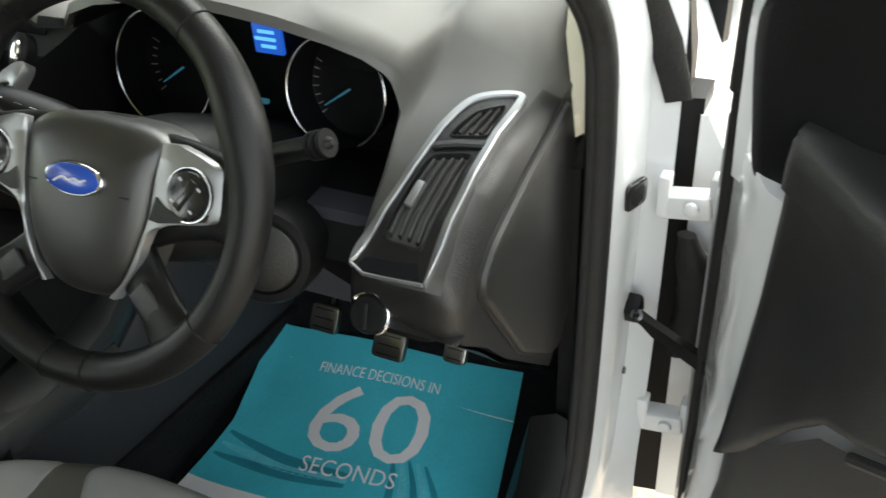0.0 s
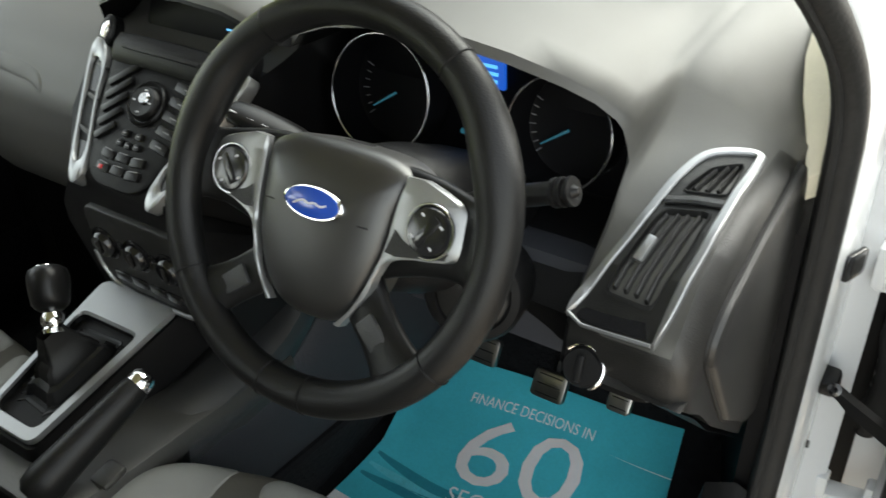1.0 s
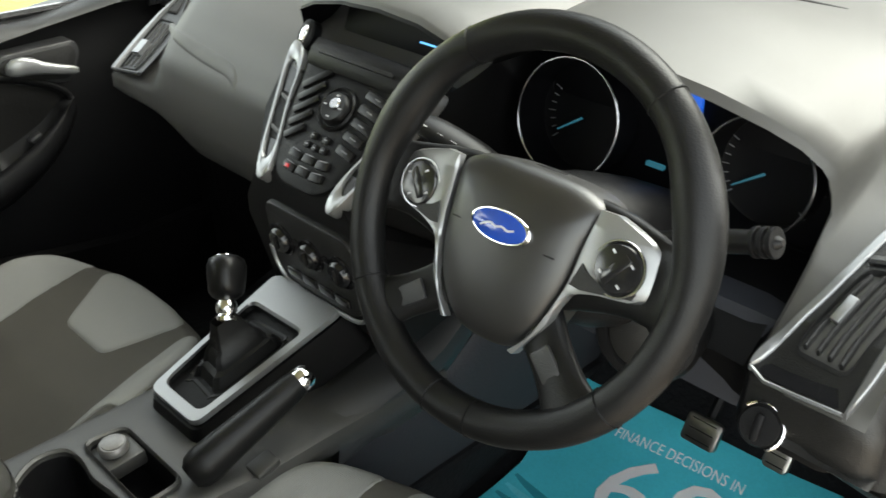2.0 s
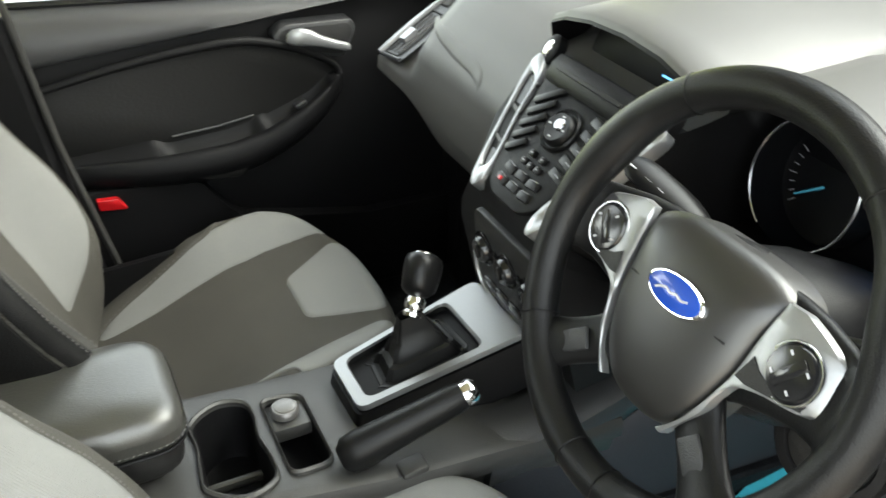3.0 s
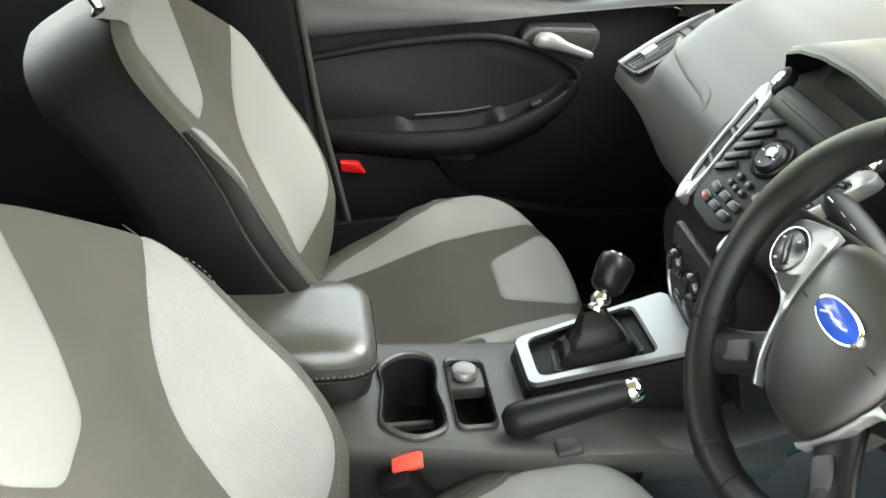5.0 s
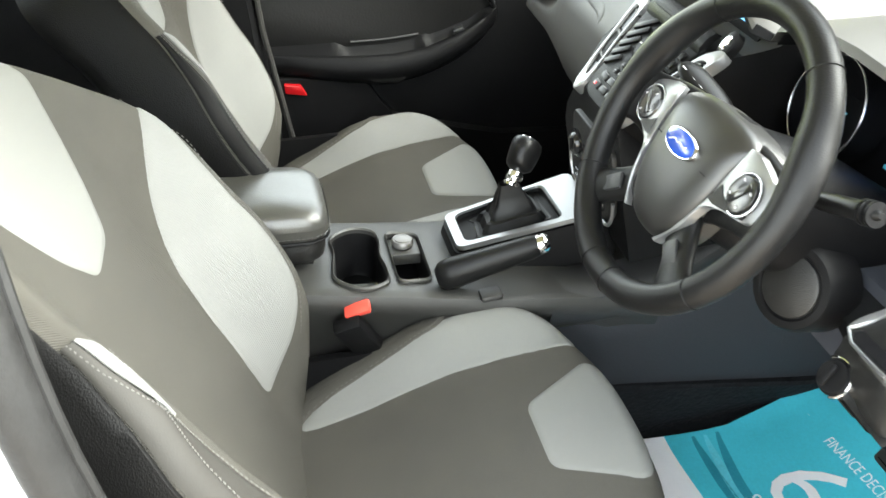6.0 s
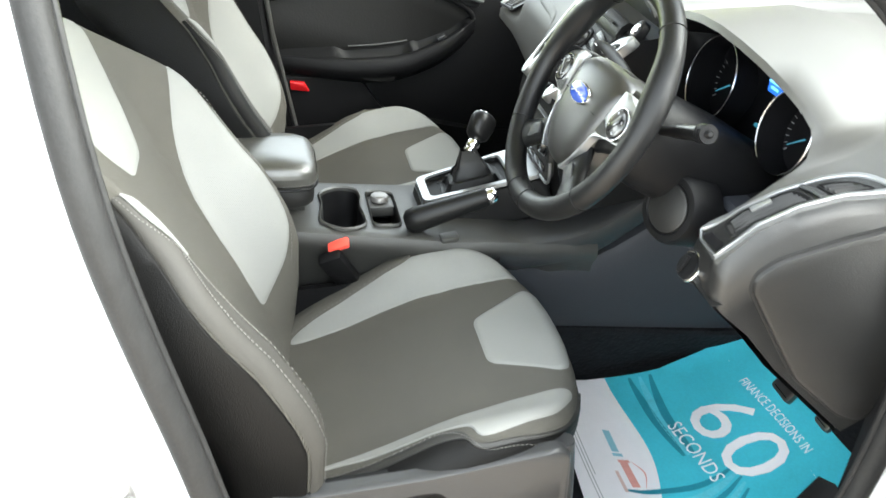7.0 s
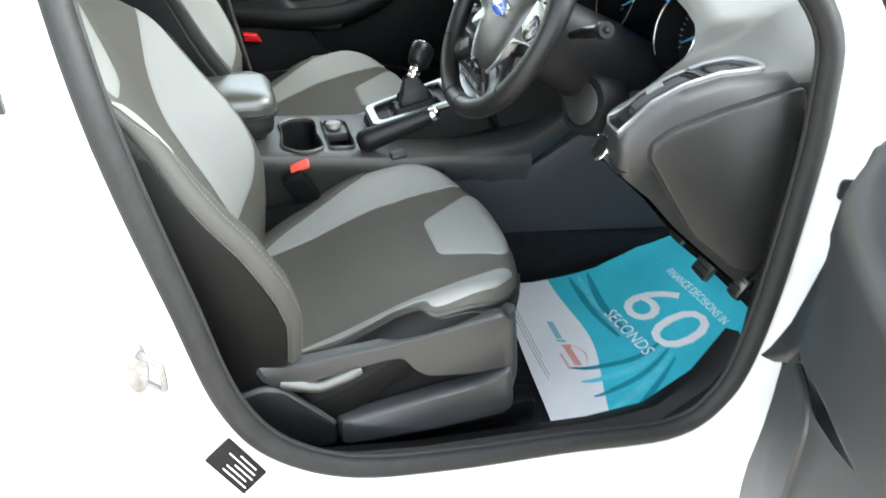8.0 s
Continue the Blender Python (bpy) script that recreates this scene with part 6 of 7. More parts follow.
# armrest: a smooth ledge that sweeps up to the front, with the pull cup in its top
ARMREST = [(-0.46, 0.664, 0.010), (-0.36, 0.660, 0.030), (-0.27, 0.656, 0.050), (-0.187, 0.655, 0.062), (-0.11, 0.658, 0.066), (-0.05, 0.668, 0.064), (0.02, 0.694, 0.058), (0.07, 0.720, 0.044), (0.10, 0.737, 0.024), (0.115, 0.745, 0.010)]


def ledge_top(y, q, lift=0.0):
    """The armrest's sloping top: q 0 at the door, 1 at its rim."""
    z, d = lerp_table(ARMREST, y)
    return Vector((DX + 0.026, y, z + 0.008 + 0.36 * d)).lerp(Vector((DX + 0.024 + d * 0.92, y, z + 0.005)), q) + Vector((0.5, 0, 0.85)) * lift


rows = []
for p in curve(ARMREST, 64):
    y, z, d = p
    h = 0.016 + 0.40 * d
    sink = Vector((0, 0, -0.030 * smoothstep(-0.235, -0.205, y) * (1 - smoothstep(0.05, 0.095, y)) * (1 - 0.7 * math.exp(-((y + 0.045) / 0.009) ** 2))))
    rows.append([(DX + 0.010, y, z), ledge_top(y, 0.0) + sink * 0.4, ledge_top(y, 0.15) + sink, ledge_top(y, 0.66) + sink, ledge_top(y, 0.72), ledge_top(y, 0.80, 0.003), ledge_top(y, 0.92, 0.003), ledge_top(y, 1.0), (DX + 0.024 + d, y, z - h * 0.22), (DX + 0.024 + d * 0.96, y, z - h * 0.55), (DX + 0.024 + d * 0.80, y, z - h * 0.95), (DX + 0.024 + d * 0.45, y, z - h * 1.35), (DX + 0.015, y, z - h * 1.6)])
ledge = part("armrest_ledge", loft(rows), PLASTIC_DARK, pd, "black armrest with a hollow pull cup", smooth=60)
# a paler tube drawn as the highlight along the cup's rim
part("cup_rim_highlight", tube([ledge_top(y, 0.06, 0.002) for y in (-0.20, -0.16, -0.12, -0.08, -0.055)], 0.0022, 6), PANEL, ledge, "grey highlight line on the pull cup's rim")
part("window_switch", box(ledge_top(0.030, 0.40, -0.012), (0.016, 0.022, 0.010), 0.003, Matrix.Rotation(radians(24), 4, "X")), PANEL, ledge, "window switch")
pull = door_plate("lower_pull", rounded([(-0.190, 0.646), (-0.068, 0.640), (-0.098, 0.606), (-0.168, 0.614)], 0.012), 0.078, PLASTIC, pd, label="lower pull lip")
# the pull's hollow is only a flat plate coloured like its shade
door_plate("pull_shade", rounded([(-0.176, 0.641), (-0.084, 0.636), (-0.104, 0.618), (-0.162, 0.624)], 0.008), 0.0785, RUBBER, pull, bevel=0.0004)
door_plate("speaker_cover", rounded([(-0.44, 0.622), (-0.30, 0.618), (-0.17, 0.604), (-0.135, 0.550), (-0.10, 0.512), (0.0, 0.490), (0.14, 0.462), (0.34, 0.46), (0.40, 0.36), (0.34, 0.29), (-0.44, 0.29)], 0.016), 0.055, PLASTIC_DARK, pd, label="moulded lower pocket")
door_plate("reflector", rounded([(-0.346, 0.609), (-0.311, 0.606), (-0.298, 0.583), (-0.344, 0.589)], 0.003), 0.066, RED_DEEP, pd, label="red reflector", bevel=0.002)
# window above the waist, frame and mirror
bm = bmesh.new()
grid(bm, [[(DX - 0.03, -0.62, 0.955), (DX - 0.03, 0.56, 0.855)], [(DX + 0.10, -0.62, 1.40), (DX + 0.10, 0.05, 1.38)]])
g = part("window_pane", bm, GLASS, pd, "clear side window")
g.visible_shadow = False
part("window_frame", tube([(DX - 0.03, 0.50, 0.85), (DX + 0.0, 0.42, 1.0), (DX + 0.05, 0.22, 1.22), (DX + 0.10, 0.0, 1.40), (DX + 0.115, -0.3, 1.45), (DX + 0.10, -0.62, 1.42)], 0.03, 8), GLOSS, pd, "black window frame")
part("sail_panel", loft([[(DX - 0.02, 0.30, 0.86), (DX - 0.02, 0.56, 0.85), (DX + 0.02, 0.40, 1.05), (DX + 0.01, 0.34, 1.03)], [(DX + 0.005, 0.30, 0.86), (DX + 0.005, 0.56, 0.85), (DX + 0.035, 0.40, 1.05), (DX + 0.03, 0.34, 1.03)]]), GLOSS, pd, "black corner panel")
part("wing_mirror", loft([[(DX - 0.10 - 0.075 * w + 0.10 * math.cos(a) * w, y, 0.93 + 0.075 * math.sin(a) * w) for a in (2 * math.pi * j / 20 for j in range(20))] for y, w in ((0.26, 0.9), (0.28, 1.0), (0.34, 0.95), (0.40, 0.6))]), GLOSS, pd, "black wing mirror")
part("outer_skin", loft([[(-0.80, y, 0.25), (-0.84, y, 0.55), (-0.80, y, waist(y) - 0.01), (-0.77, y, waist(y) - 0.01), (-0.78, y, 0.25)] for y in (-0.66, 0.0, 0.62)]), PAINT, pd, "white outer skin")
# seat belt on the far pillar
sb = thing("seat_belt", (-0.585, -0.49, 0.5), "black seat belt hanging on the passenger pillar", "seat belt")
part("webbing", loft([[(-0.585, y - 0.022, z), (-0.585, y + 0.022, z), (-0.582, y + 0.022, z), (-0.582, y - 0.022, z)] for y, z in ((-0.48, 0.34), (-0.49, 0.7), (-0.505, 1.0), (-0.53, 1.25))]), PLASTIC_DARK, sb, "black webbing")

# ---- driver door, wide open ----
dd = thing("driver_door", (0.845, 0.50, 0.30), "open white driver door with black trim panel", "car door")
SWING = radians(60)
DT = Matrix.Translation((0.84, 0.48, 0)) @ Matrix.Rotation(SWING, 4, "Z")


def D(x, y, z):
    """In the door's own frame: x outward when shut, y from the hinge to the latch."""
    return DT @ Vector((x, -y, z))


EDGE = [(0.27, 0.150, 0.155), (0.33, 0.124, 0.160), (0.377, 0.114, 0.163), (0.45, 0.140, 0.165), (0.54, 0.166, 0.165), (0.60, 0.168, 0.165), (0.625, 0.169, 0.167), (0.631, 0.173, 0.188), (0.640, 0.179, 0.205), (0.655, 0.176, 0.192), (0.70, 0.168, 0.171), (0.80, 0.165, 0.150), (0.90, 0.160, 0.135), (0.99, 0.152, 0.120)]
CREASE = [(0.14, 0.634), (0.20, 0.652), (0.27, 0.728), (0.31, 0.738), (0.44, 0.785), (0.70, 0.81), (1.0, 0.82)]


def trim_edge(z):
    """Where the trim's front edge runs: along the door, inward."""
    return lerp_table(EDGE, z)


rows = []
for z in (0.262, 0.27, 0.30, 0.35, 0.40, 0.45, 0.52, 0.60, 0.64, 0.70, 0.78, 0.84, 0.885, 0.895):
    y, d = trim_edge(z)
    d = min(d, 0.166)
    k = 0.02 if z < 0.265 or z > 0.89 else 0.0
    out = -0.04 - 0.04 * math.sin(math.pi * (z - 0.2) / 0.75) + k
    rows.append([D(-q, yy, z) for yy, q in ((-0.012, out + 0.012), (-0.014, out + 0.022), (0.0, 0.006), (0.012, 0.026), (0.034, 0.036), (0.040, 0.046), (0.060, 0.058), (0.064, 0.070), (y - 0.02, d - 0.014), (y + 0.02, d - 0.006), (y + 0.04, d - 0.022), (0.98, 0.12), (1.02, 0.09), (1.02, out + 0.01), (0.98, out), (0.2, out))])
part("shell", loft(rows), PAINT, dd, "white painted shell", smooth=35)


def upper_depth(y, z, k):
    """The upper trim swells back from its front edge and then falls away to the latch."""
    swell = 0.030 * smoothstep(0.0, 0.17, k) - 0.075 * smoothstep(0.17, 0.75, k)
    return trim_edge(z)[1] * (1 - smoothstep(0, 0.12, k)) + 0.150 * smoothstep(0, 0.12, k) + swell


def lower_depth(y, z):
    """The lower card climbs to an upright ridge and drops behind it."""
    return 0.164 + 0.012 * smoothstep(0.16, 0.44, y) - 0.05 * smoothstep(0.445, 0.60, y)


STEPS = (0.0, 0.004, 0.012, 0.025, 0.045, 0.07, 0.10, 0.135, 0.17, 0.21, 0.25, 0.285, 0.33, 0.40, 0.48, 0.56, 0.64, 0.72, 0.80)
low_rows, high_rows, rail_rows = [], [], []
for i, k in enumerate(STEPS):
    tuck = 0.010 if i == 0 else 0.003 if i == 1 else 0.0
    col_low, col_high, col_rail = [], [], []
    fold = lerp_table(CREASE, 0.17 + k)[0]
    for q in (0.0, 0.03, 0.1, 0.2, 0.35, 0.5, 0.65, 0.8, 0.9, 0.96, 1.0):
        z = 0.285 + (fold - 0.008 - 0.285) * q
        y = trim_edge(min(z, 0.622))[0] + k
        col_low.append(D(-(lower_depth(y, z) + 0.004 - tuck - 0.02 * (q == 0)), y, z))
    lip = 0.957 - 0.010 * smoothstep(0.0, 0.14, k)
    for q in (0.0, 0.02, 0.05, 0.1, 0.2, 0.3, 0.45, 0.6, 0.75, 0.9, 1.0):
        z = fold + (lip - 0.045 - fold) * q
        y = trim_edge(max(z, 0.64))[0] + k
        under = (0.022 if q == 0 else 0.004 if q < 0.03 else 0.0) * smoothstep(0.0, 0.05, k)
        col_high.append(D(-(upper_depth(y, max(z, 0.64), k) - tuck - under), y, z))
    y = trim_edge(lip)[0] + k
    d = upper_depth(y, lip - 0.045, k)
    wide = smoothstep(-0.02, 0.10, k)
    for z, back in ((lip - 0.047, 0.004), (lip - 0.045, -0.002), (lip - 0.02, -0.001), (lip - 0.004, 0.002), (lip, 0.007), (lip + 0.003, 0.020 * wide + 0.006), (lip + 0.008, 0.065 * wide + 0.010), (lip + 0.008, 0.070 * wide + 0.020)):
        col_rail.append(D(-(d - back - tuck), y, z))
    low_rows.append(col_low), high_rows.append(col_high), rail_rows.append(col_rail)
for nm, sheet_rows, lbl in (("lower_card", low_rows, "dark grey lower card with an upright ridge"), ("trim_panel", high_rows, "dark grey moulded upper trim"), ("waist_rail", rail_rows, "grey soft waist rail")):
    bm = bmesh.new()
    grid(bm, sheet_rows)
    part(nm, bm, DOOR_SKIN, dd, lbl, smooth=50)
part("pocket_ridge", tube(curve([D(-(lower_depth(y, z) + 0.003), y, z) for y, z in ((0.30, 0.722), (0.40, 0.758), (0.437, 0.755), (0.444, 0.72), (0.44, 0.60), (0.435, 0.48), (0.43, 0.32))], 40), 0.006, 8), DOOR_SKIN, dd, "raised ridge of the door pocket")
part("edge_seal", tube([D(x, y, z) for x, y, z in ((-0.056, 0.046, 1.02), (-0.056, 0.046, 0.9), (-0.054, 0.046, 0.80), (-0.056, 0.048, 0.6), (-0.054, 0.046, 0.4), (-0.055, 0.05, 0.31))], 0.0075, 8), RUBBER, dd, "black rubber edge seal")
# window frame: a flat white flange with its seal
FR = [(0.072, 0.86, 0.014), (0.070, 0.96, 0.016), (0.082, 1.04, 0.020), (0.13, 1.11, 0.022), (0.26, 1.21, 0.022), (0.42, 1.30, 0.022), (0.62, 1.38, 0.022), (0.82, 1.41, 0.022), (0.96, 1.37, 0.022), (0.99, 1.2, 0.022), (1.0, 0.92, 0.022)]
path = curve([(y, z, 0) for y, z, w in FR], 60)
rows = []
for i, p in enumerate(path):
    t = (path[min(i + 1, 59)] - path[max(i - 1, 0)]).normalized()
    n = Vector((-t.y, t.x, 0))
    w = 0.014 + 0.008 * smoothstep(0.9, 1.1, p.y)
    lean = 0.10 * smoothstep(0.95, 1.4, p.y)
    rows.append([D(-(q + lean), p.x + n.x * k * w, p.y + n.y * k * w) for k, q in ((-1, 0.05), (-0.9, 0.082), (0.6, 0.075), (1, 0.066), (1, 0.04))])
part("window_frame", loft(rows), PAINT, dd, "white window frame", smooth=35)
part("frame_seal", tube([D(-(0.062 + 0.10 * smoothstep(0.95, 1.4, p.y)), p.x - 0.022, p.y + 0.018) for p in path[4:48]], 0.009, 8), RUBBER, dd, "black frame seal")
CORNER = [(0.150, 0.876), (0.125, 0.875), (0.108, 0.882), (0.100, 0.897), (0.094, 0.93), (0.088, 0.975), (0.088, 1.02), (0.099, 1.06), (0.14, 1.11), (0.25, 1.195), (0.42, 1.29)]
rows = []
for i, p in enumerate(curve([(y, z, 0) for y, z in CORNER], 40)):
    far = Vector((0.46, 0.93 + 0.38 * i / 39, 0))
    row = []
    for q, h in ((0.0, -0.02), (0.0, 0.004), (0.015, 0.009), (0.05, 0.011), (0.3, 0.010), (0.35, 0.004), (0.40, 0.004), (0.7, 0.0), (1.0, -0.01)):
        g = p.lerp(far, q)
        row.append(D(-(0.092 + h + 0.10 * smoothstep(0.95, 1.4, g.y)), g.x, g.y))
    rows.append(row)
bm = bmesh.new()
grid(bm, rows)
part("corner_panel", bm, PLASTIC_DARK, dd, "black mirror corner panel", smooth=40)
bm = bmesh.new()
grid(bm, [[D(-0.10, 0.40, 0.92), D(-0.10, 0.98, 0.93)], [D(-0.15, 0.42, 1.22), D(-0.19, 0.97, 1.36)]])
g = part("window_pane", bm, GLASS, dd, "clear door window")
g.visible_shadow = False
part("wing_mirror", loft([[D(0.14 + 0.085 * math.cos(a) * w, y, 1.01 + 0.075 * math.sin(a) * w) for a in (2 * math.pi * j / 20 for j in range(20))] for y, w in ((0.34, 0.92), (0.32, 1.0), (0.24, 0.95), (0.17, 0.6))]), GLOSS, dd, "black wing mirror")
# hinges, check strap and wiring on the pillar
for z, nm in ((0.762, "upper_hinge"), (0.413, "lower_hinge")):
    hg = part(nm, box((0.803, 0.472, z), (0.062, 0.03, 0.030), 0.004, Matrix.Rotation(radians(-8), 4, "Y")), PAINT, body, "white painted hinge")
    part("hinge_leaf", box((0.838, 0.476, z + 0.012), (0.022, 0.024, 0.058), 0.004), PAINT, hg)
    part("hinge_leaf", box((0.778, 0.466, z + 0.012), (0.014, 0.022, 0.052), 0.003), PAINT, hg)
    part("hinge_bolt", disc((0.812, 0.455, z + 0.004), Matrix.Rotation(radians(90), 4, "X"), [(0.009, 0), (0.009, 0.006), (0.006, 0.008), (0, 0.008)], 12), PAINT, hg)
bm = loft([[Vector(c) + Vector((0, 0, dz * h)) + Vector((0.2, 1, 0)) * dy for dy, dz in ((-0.006, -1), (0.006, -1), (0.006, 1), (-0.006, 1))] for c, h in (((0.755, 0.440, 0.616), 0.006), ((0.775, 0.430, 0.612), 0.006), ((0.79, 0.425, 0.605), 0.009), ((0.835, 0.412, 0.592), 0.010), ((0.862, 0.405, 0.584), 0.011), ((0.875, 0.40, 0.580), 0.011))])
part("check_strap", bm, PLASTIC_DARK, body, "black door check strap", smooth=30)
part("check_bracket", box((0.757, 0.440, 0.618), (0.026, 0.030, 0.030), 0.007, Matrix.Rotation(radians(20), 4, "X")), PLASTIC_DARK, body)
part("bracket_bolt", disc((0.768, 0.424, 0.622), Matrix.Rotation(radians(60), 4, "X"), [(0.008, 0), (0.008, 0.005), (0.004, 0.006), (0, 0.002)], 12), GLOSS, body)
PT = frame_axes((0.753, 0.421, 0.794), (0.35, 0.93, 0), (0, 0, 1))
plug = part("pillar_plug", plate(rounded([(-0.019, -0.017), (0.019, -0.017), (0.019, 0.017), (-0.019, 0.017)], 0.009), PT, 0.005, 0.002), GLOSS, body, "black square plug")
# shade of the plug's recess, painted as a flat dark plate
part("plug_shade", plate(rounded([(-0.010, -0.011), (0.012, -0.011), (0.012, 0.011), (-0.010, 0.011)], 0.006), PT, 0.0055, 0.0004), RUBBER, plug)
part("pillar_hole", disc((0.752, 0.444, 0.508), Matrix.Rotation(radians(80), 4, "Y"), [(0.005, -0.004), (0.005, 0.002), (0, 0.002)], 12), GLOSS, body)
rows = []
for k in range(21):
    q = k / 20
    c = Vector((0.803 + 0.02 * math.sin(q * 3), 0.50 + 0.01 * q, 0.70 - 0.20 * q))
    w = (0.012 + 0.012 * smoothstep(0, 0.25, q) - 0.012 * smoothstep(0.8, 1, q)) * (1 + 0.10 * (k % 2) * (q > 0.35) * (q < 0.8))
    rows.append([c + Vector((w * math.cos(a), 0.8 * w * math.sin(a), 0)) for a in (2 * math.pi * j / 14 for j in range(14))])
up, out = Vector((0.8, 0.55, 0)).normalized(), Vector((0.13, -0.92, 0.38))
part("foam_strip", loft([[Vector(c) + up * k * w + out * h for k, h in ((-1, -0.004), (-1, 0.006), (-0.7, 0.010), (0.7, 0.010), (1, 0.006), (1, -0.004))] for c, w in (((0.718, 0.36, 1.13), 0.020), ((0.747, 0.436, 1.013), 0.020), ((0.761, 0.474, 0.954), 0.019), ((0.773, 0.489, 0.900), 0.017), ((0.777, 0.497, 0.876), 0.016))]), RUBBER, body, "black foam strip on the pillar", smooth=40)
part("wiring_boot", loft(rows), RUBBER, body, "black ribbed wiring boot")
# black block added as the shade deep in the gap behind the hinges
part("gap_shade", loft([[(0.740, 0.535, z), (0.798, 0.545, z), (0.798, 0.60, z), (0.70, 0.60, z)] for z in (0.18, 0.6, 0.86)]), PLASTIC_DARK, body)
part("pillar_cover", loft([[(0.735, 0.50 + 0.06, 0.835), (0.778, 0.56, 0.84), (0.775, 0.60, 0.84), (0.73, 0.60, 0.84)], [(0.728, 0.565, 0.90), (0.775, 0.56, 0.90), (0.77, 0.62, 0.90), (0.72, 0.62, 0.90)], [(0.715, 0.57, 0.985), (0.763, 0.565, 0.985), (0.75, 0.64, 0.985), (0.70, 0.64, 0.985)]]), PLASTIC_DARK, body, "black foam pillar cover")
part("wing_flange", loft([[(0.796, 0.540, z), (w, 0.545, z), (w + 0.008, 0.60, z), (0.78, 0.60, z)] for z, w in ((0.18, 0.85), (0.6, 0.86), (0.74, 0.845), (0.80, 0.825), (0.84, 0.804))]), PAINT, body, "white wing flange")
part("front_wing", loft([[(x - 0.13 * max(0, y - 0.64), y, z + dz * (z > 0.7)) for x, z in ((0.85, 0.35), (0.86, 0.6), (0.82, 0.73), (0.785, 0.80), (0.762, 0.850), (0.735, 0.868), (0.72, 0.80), (0.76, 0.35))] for y, dz in ((0.60, 0.0), (0.64, 0.01), (1.0, 0.0), (1.5, -0.05), (1.9, -0.15))]), PAINT, body, "white front wing", smooth=50)
# latch striker and sticker on the rear pillar
part("striker_plate", disc((0.776, -0.584, 0.685), Matrix.Rotation(radians(78), 4, "Y"), [(0.036, -0.004), (0.036, 0.003), (0.033, 0.005), (0, 0.005)], 28, squash=0.42), ZINC, body, "steel striker plate")
part("striker_loop", tube(rounded([(0.778, -0.578, 0.705), (0.806, -0.552, 0.703), (0.806, -0.552, 0.665), (0.778, -0.578, 0.663)], 0.006), 0.0045, 8), ZINC, body, "steel striker loop")
ST = frame_axes((0.762, -0.483, 0.475), (0.0, 0.50, -0.86), (-0.3, 0.75, 0.45))
stk = part("sticker", plate(rounded([(-0.045, -0.022), (0.045, -0.022), (0.045, 0.022), (-0.045, 0.022)], 0.003), ST, 0.001, 0.0004), PLASTIC_DARK, body, "black and silver information sticker")
for k, (mid, long) in enumerate(((0.012, 0.052), (0.008, 0.044), (0.016, 0.040), (0.004, 0.058), (0.010, 0.036))):
    part("sticker_bar", box(ST @ Vector((mid, -0.014 + 0.007 * k, 0.0013)), (long, 0.0018, 0.0006), 0, ST.to_3x3().to_4x4()), INK_GREY, stk)
# rear door, shut
rd = thing("rear_door", (0.82, -1.15, 0.3), "shut white rear door with black window edge", "car door")
part("skin", loft([[(0.755, y, 0.22), (0.845, y, 0.26), (0.87, y, 0.55), (0.83, y, 0.895), (0.79, y, 0.905), (0.765, y, 0.85)] for y in (-0.725, -0.74, -1.2, -1.6)]), PAINT, rd, "white painted skin")
part("window_edge", loft([[(0.752, y, 1.020), (0.764, y, 1.022), (0.66, y - 0.035, 1.40), (0.648, y - 0.035, 1.40)] for y in (-0.660, -0.72)]), RUBBER, rd, "black window pillar")
part("waist_strip", box((0.832, -1.18, 0.908), (0.016, 0.86, 0.014), 0.004), RUBBER, rd, "black waist strip")
for z in (0.83, 0.45):
    hinge = part("hinge", box((0.79, -0.70, z), (0.05, 0.06, 0.05), 0.006), PAINT, rd, "white painted hinge")
    part("hinge_bolt", disc((0.815, -0.69, z), Matrix.Rotation(radians(90), 4, "Y"), [(0.012, -0.002), (0.012, 0.005), (0.008, 0.008), (0, 0.008)], 14), PAINT, hinge)

# ---- paper floor mat ----
pm = thing("paper_floor_mat", (0.32, 0.3, 0.25), "teal and white printed paper mat on the carpet", "floor mat")


def mat_edges(v):
    return lerp_table([(0, 0.120, 0.620), (0.25, 0.130, 0.622), (0.55, 0.150, 0.606), (1, 0.116, 0.570)], v)


def mat_y(u, v):
    return 0.074 + 0.045 * (1 - u) * (1 - v) + v * (0.476 - 0.028 * (1 - u))


def lay(u, v, lift=0.0):
    """A point of the mat: u across 0..1, v from its near edge 0..1."""
    x0, x1 = mat_edges(v)
    x = x0 + (x1 - x0) * u
    y = mat_y(u, v)
    z = lerp_table([(-1, 0.245), (0.2, 0.245), (0.306, 0.262), (0.477, 0.309), (0.56, 0.352), (0.7, 0.5)], y)[0]
    z += 0.0025 * math.sin(9 * u + 4 * v) + 0.002 * math.sin(14 * v + 3 * u) + 0.010 * max(0, (0.06 - u) / 0.06) * v
    return Vector((x, y, z + 0.002 + lift))


def uv_of(x, y):
    """Back from the plan to the mat's own u, v."""
    u, v = 0.5, (y - 0.09) / 0.46
    for _ in range(8):
        x0, x1 = mat_edges(min(1, max(0, v)))
        u = (x - x0) / (x1 - x0)
        v += (y - mat_y(u, v)) / 0.45
    return u, v


def sheet(name, u0, u1, low, high, lift, material, label=""):
    bm = bmesh.new()
    us = [u0 + (u1 - u0) * k / 40 for k in range(41)]
    grid(bm, [[lay(u, low(u) + (high(u) - low(u)) * q, lift) for u in us] for q in (k / 30 for k in range(31))])
    return part(name, bm, material, pm, label, smooth=80)


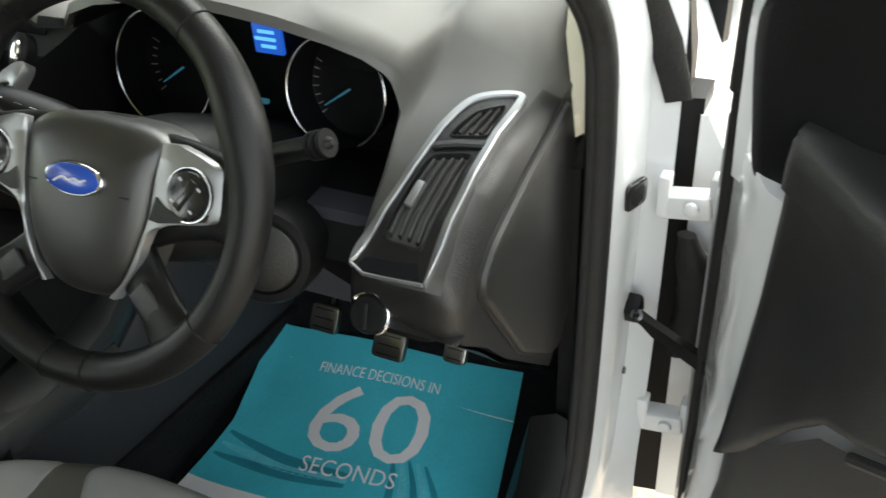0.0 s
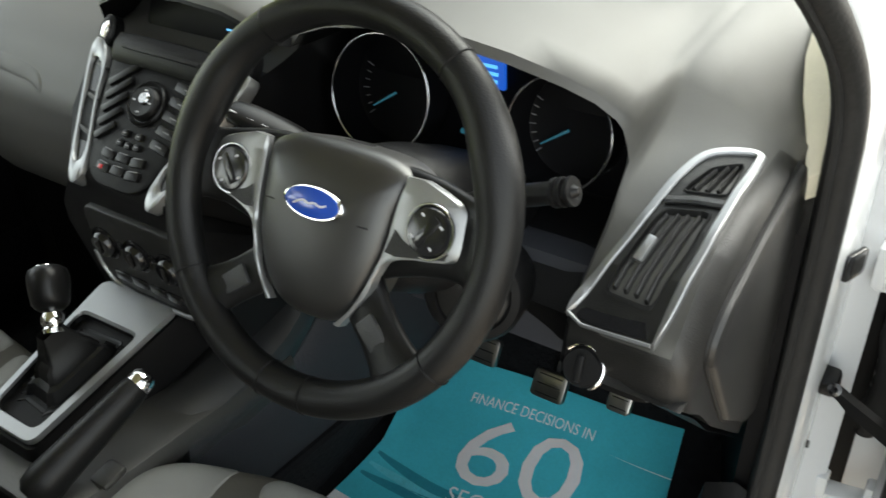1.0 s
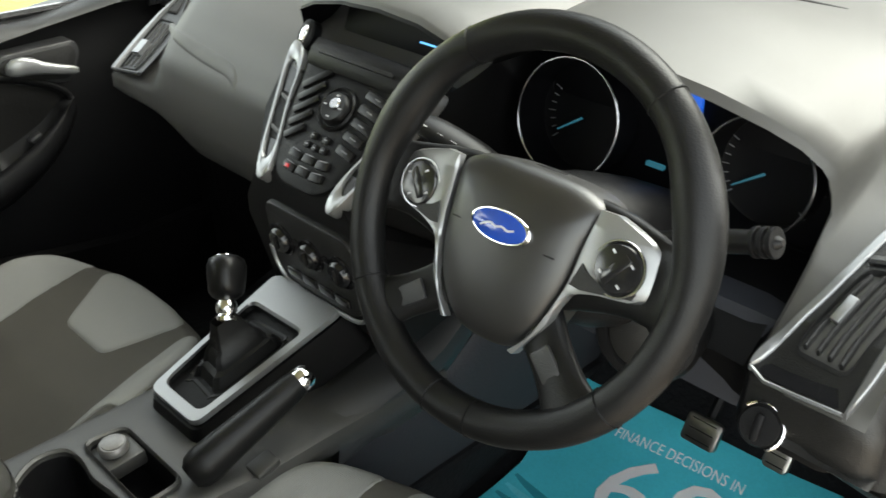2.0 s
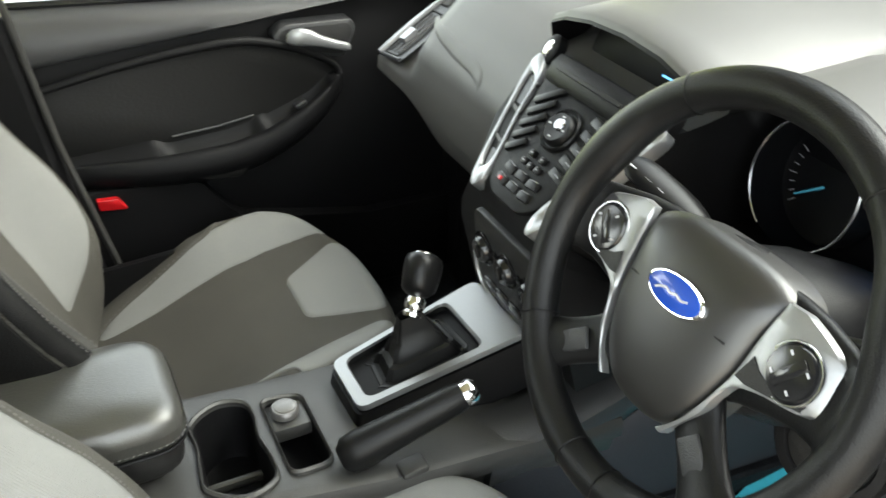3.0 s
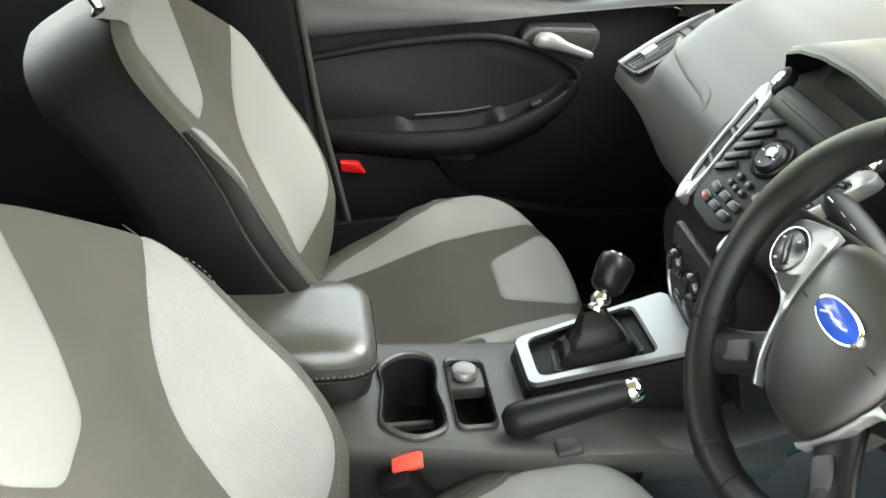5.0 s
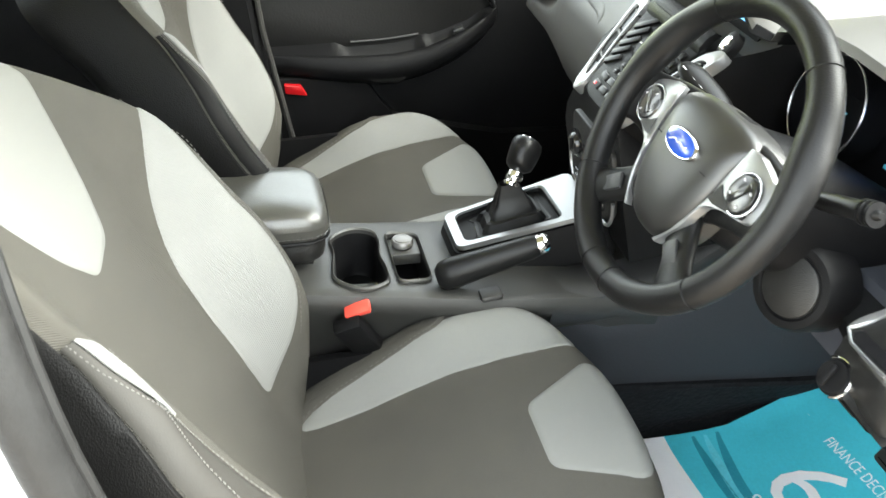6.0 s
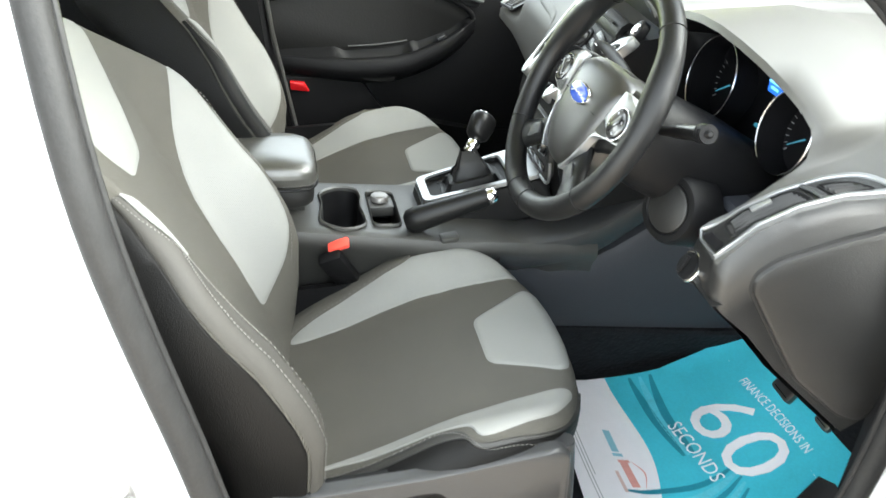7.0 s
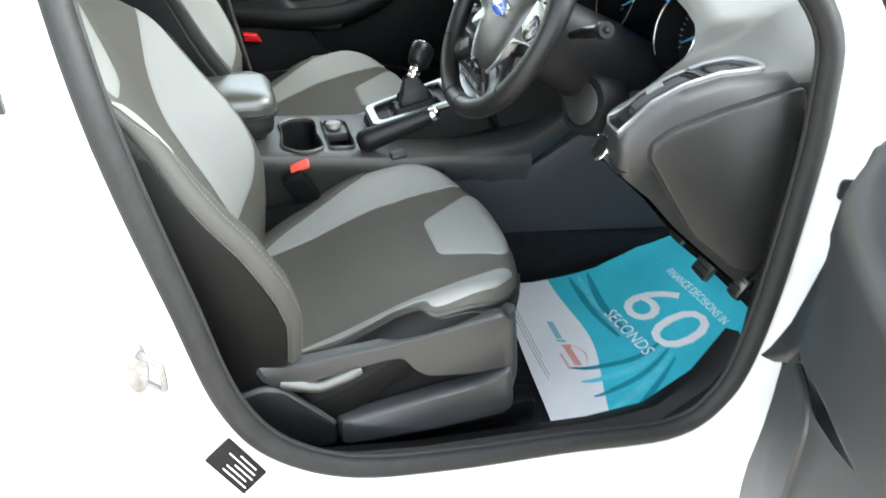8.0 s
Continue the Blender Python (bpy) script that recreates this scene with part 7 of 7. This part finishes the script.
def wave(u):
    return 0.275 + 0.085 * math.exp(-((u - 0.45) / 0.32) ** 2) - 0.045 * u


sheet("sheet", 0, 1, lambda u: 0, lambda u: 1, 0.0, PAPER, "white paper sheet")
sheet("teal_field", 0.0, 1.0, wave, lambda u: 1.0, 0.0008, TEAL, "teal printed field")


def streak(a, b, c, w, material):
    bm = bmesh.new()
    pts = curve([(*a, 0), (*b, 0), (*c, 0)], 20)
    rows = []
    for i, p in enumerate(pts):
        t = pts[min(i + 1, 19)] - pts[max(i - 1, 0)]
        n = Vector((-t.y, t.x, 0)).normalized() * w * (0.25 + math.sin(math.pi * (i + 1) / 21)) * 0.5
        rows.append([lay(min(1, max(0, p.x + n.x * k)), min(1, max(0, p.y + n.y * k)), 0.0014) for k in (-1, 0, 1)])
    grid(bm, rows)
    part("printed_streak", bm, material, pm)


for k in range(5):
    streak((0.62 + 0.03 * k, 0.62), (0.66 + 0.055 * k, 0.42), (0.60 + 0.095 * k, 0.18 + 0.02 * k), 0.022 + 0.006 * (k % 2), TEAL_DARK if k % 2 == 0 else TEAL_PALE)
for k in range(3):
    streak((0.02, 0.40 + 0.05 * k), (0.25, 0.42 + 0.03 * k), (0.5, 0.46 + 0.02 * k), 0.03, (TEAL_DARK, TEAL_PALE, TEAL_DARK)[k])


def written(name, text, x, y, size, wide, material, label, turn=0.0, spacing=1.0):
    bm = lettering(text, Matrix.Translation((x, y, 0)) @ Matrix.Rotation(turn, 4, "Z"), size, 0.0, wide, spacing)
    bmesh.ops.subdivide_edges(bm, edges=[e for e in bm.edges if e.calc_length() > 0.02], cuts=2)
    for v in bm.verts:
        v.co = lay(*uv_of(v.co.x, v.co.y), 0.0022)
    return part(name, bm, material, pm, label)


written("heading", "FINANCE DECISIONS IN", 0.344, 0.482, 0.0235, 0.86, PAPER, "white heading letters", radians(4.5))
written("number", "60", 0.366, 0.398, 0.166, 1.28, PAPER, "large white number", radians(6))
written("word", "SECONDS", 0.372, 0.320, 0.038, 0.95, PAPER, "white letters", radians(6))
for x, y, w, h, m in ((0.300, 0.188, 0.056, 0.013, INK_TEAL), (0.336, 0.189, 0.008, 0.018, INK_TEAL), (0.388, 0.193, 0.066, 0.014, INK_RED), (0.354, 0.194, 0.007, 0.020, INK_RED), (0.402, 0.172, 0.054, 0.006, INK_PALE), (0.34, 0.118, 0.22, 0.0018, INK_GREY), (0.34, 0.124, 0.20, 0.0018, INK_GREY), (0.30, 0.130, 0.16, 0.0018, INK_GREY)):
    bm = bmesh.new()
    n = max(2, int(w / 0.01))
    grid(bm, [[lay(*uv_of(x - w / 2 + w * j / n + 0.25 * dy, y + dy), 0.0016) for j in range(n + 1)] for dy in (-h / 2, h / 2)])
    part("print_bar", bm, m, pm)
# a thin red arc over the second word
bm = bmesh.new()
arc = curve([(0.356, 0.206, 0), (0.392, 0.219, 0), (0.428, 0.208, 0)], 16)
grid(bm, [[lay(*uv_of(p.x, p.y + dy * math.sin(math.pi * (i + 0.5) / 16)), 0.0016) for i, p in enumerate(arc)] for dy in (-0.0012, 0.0012)])
part("print_arc", bm, INK_RED, pm)
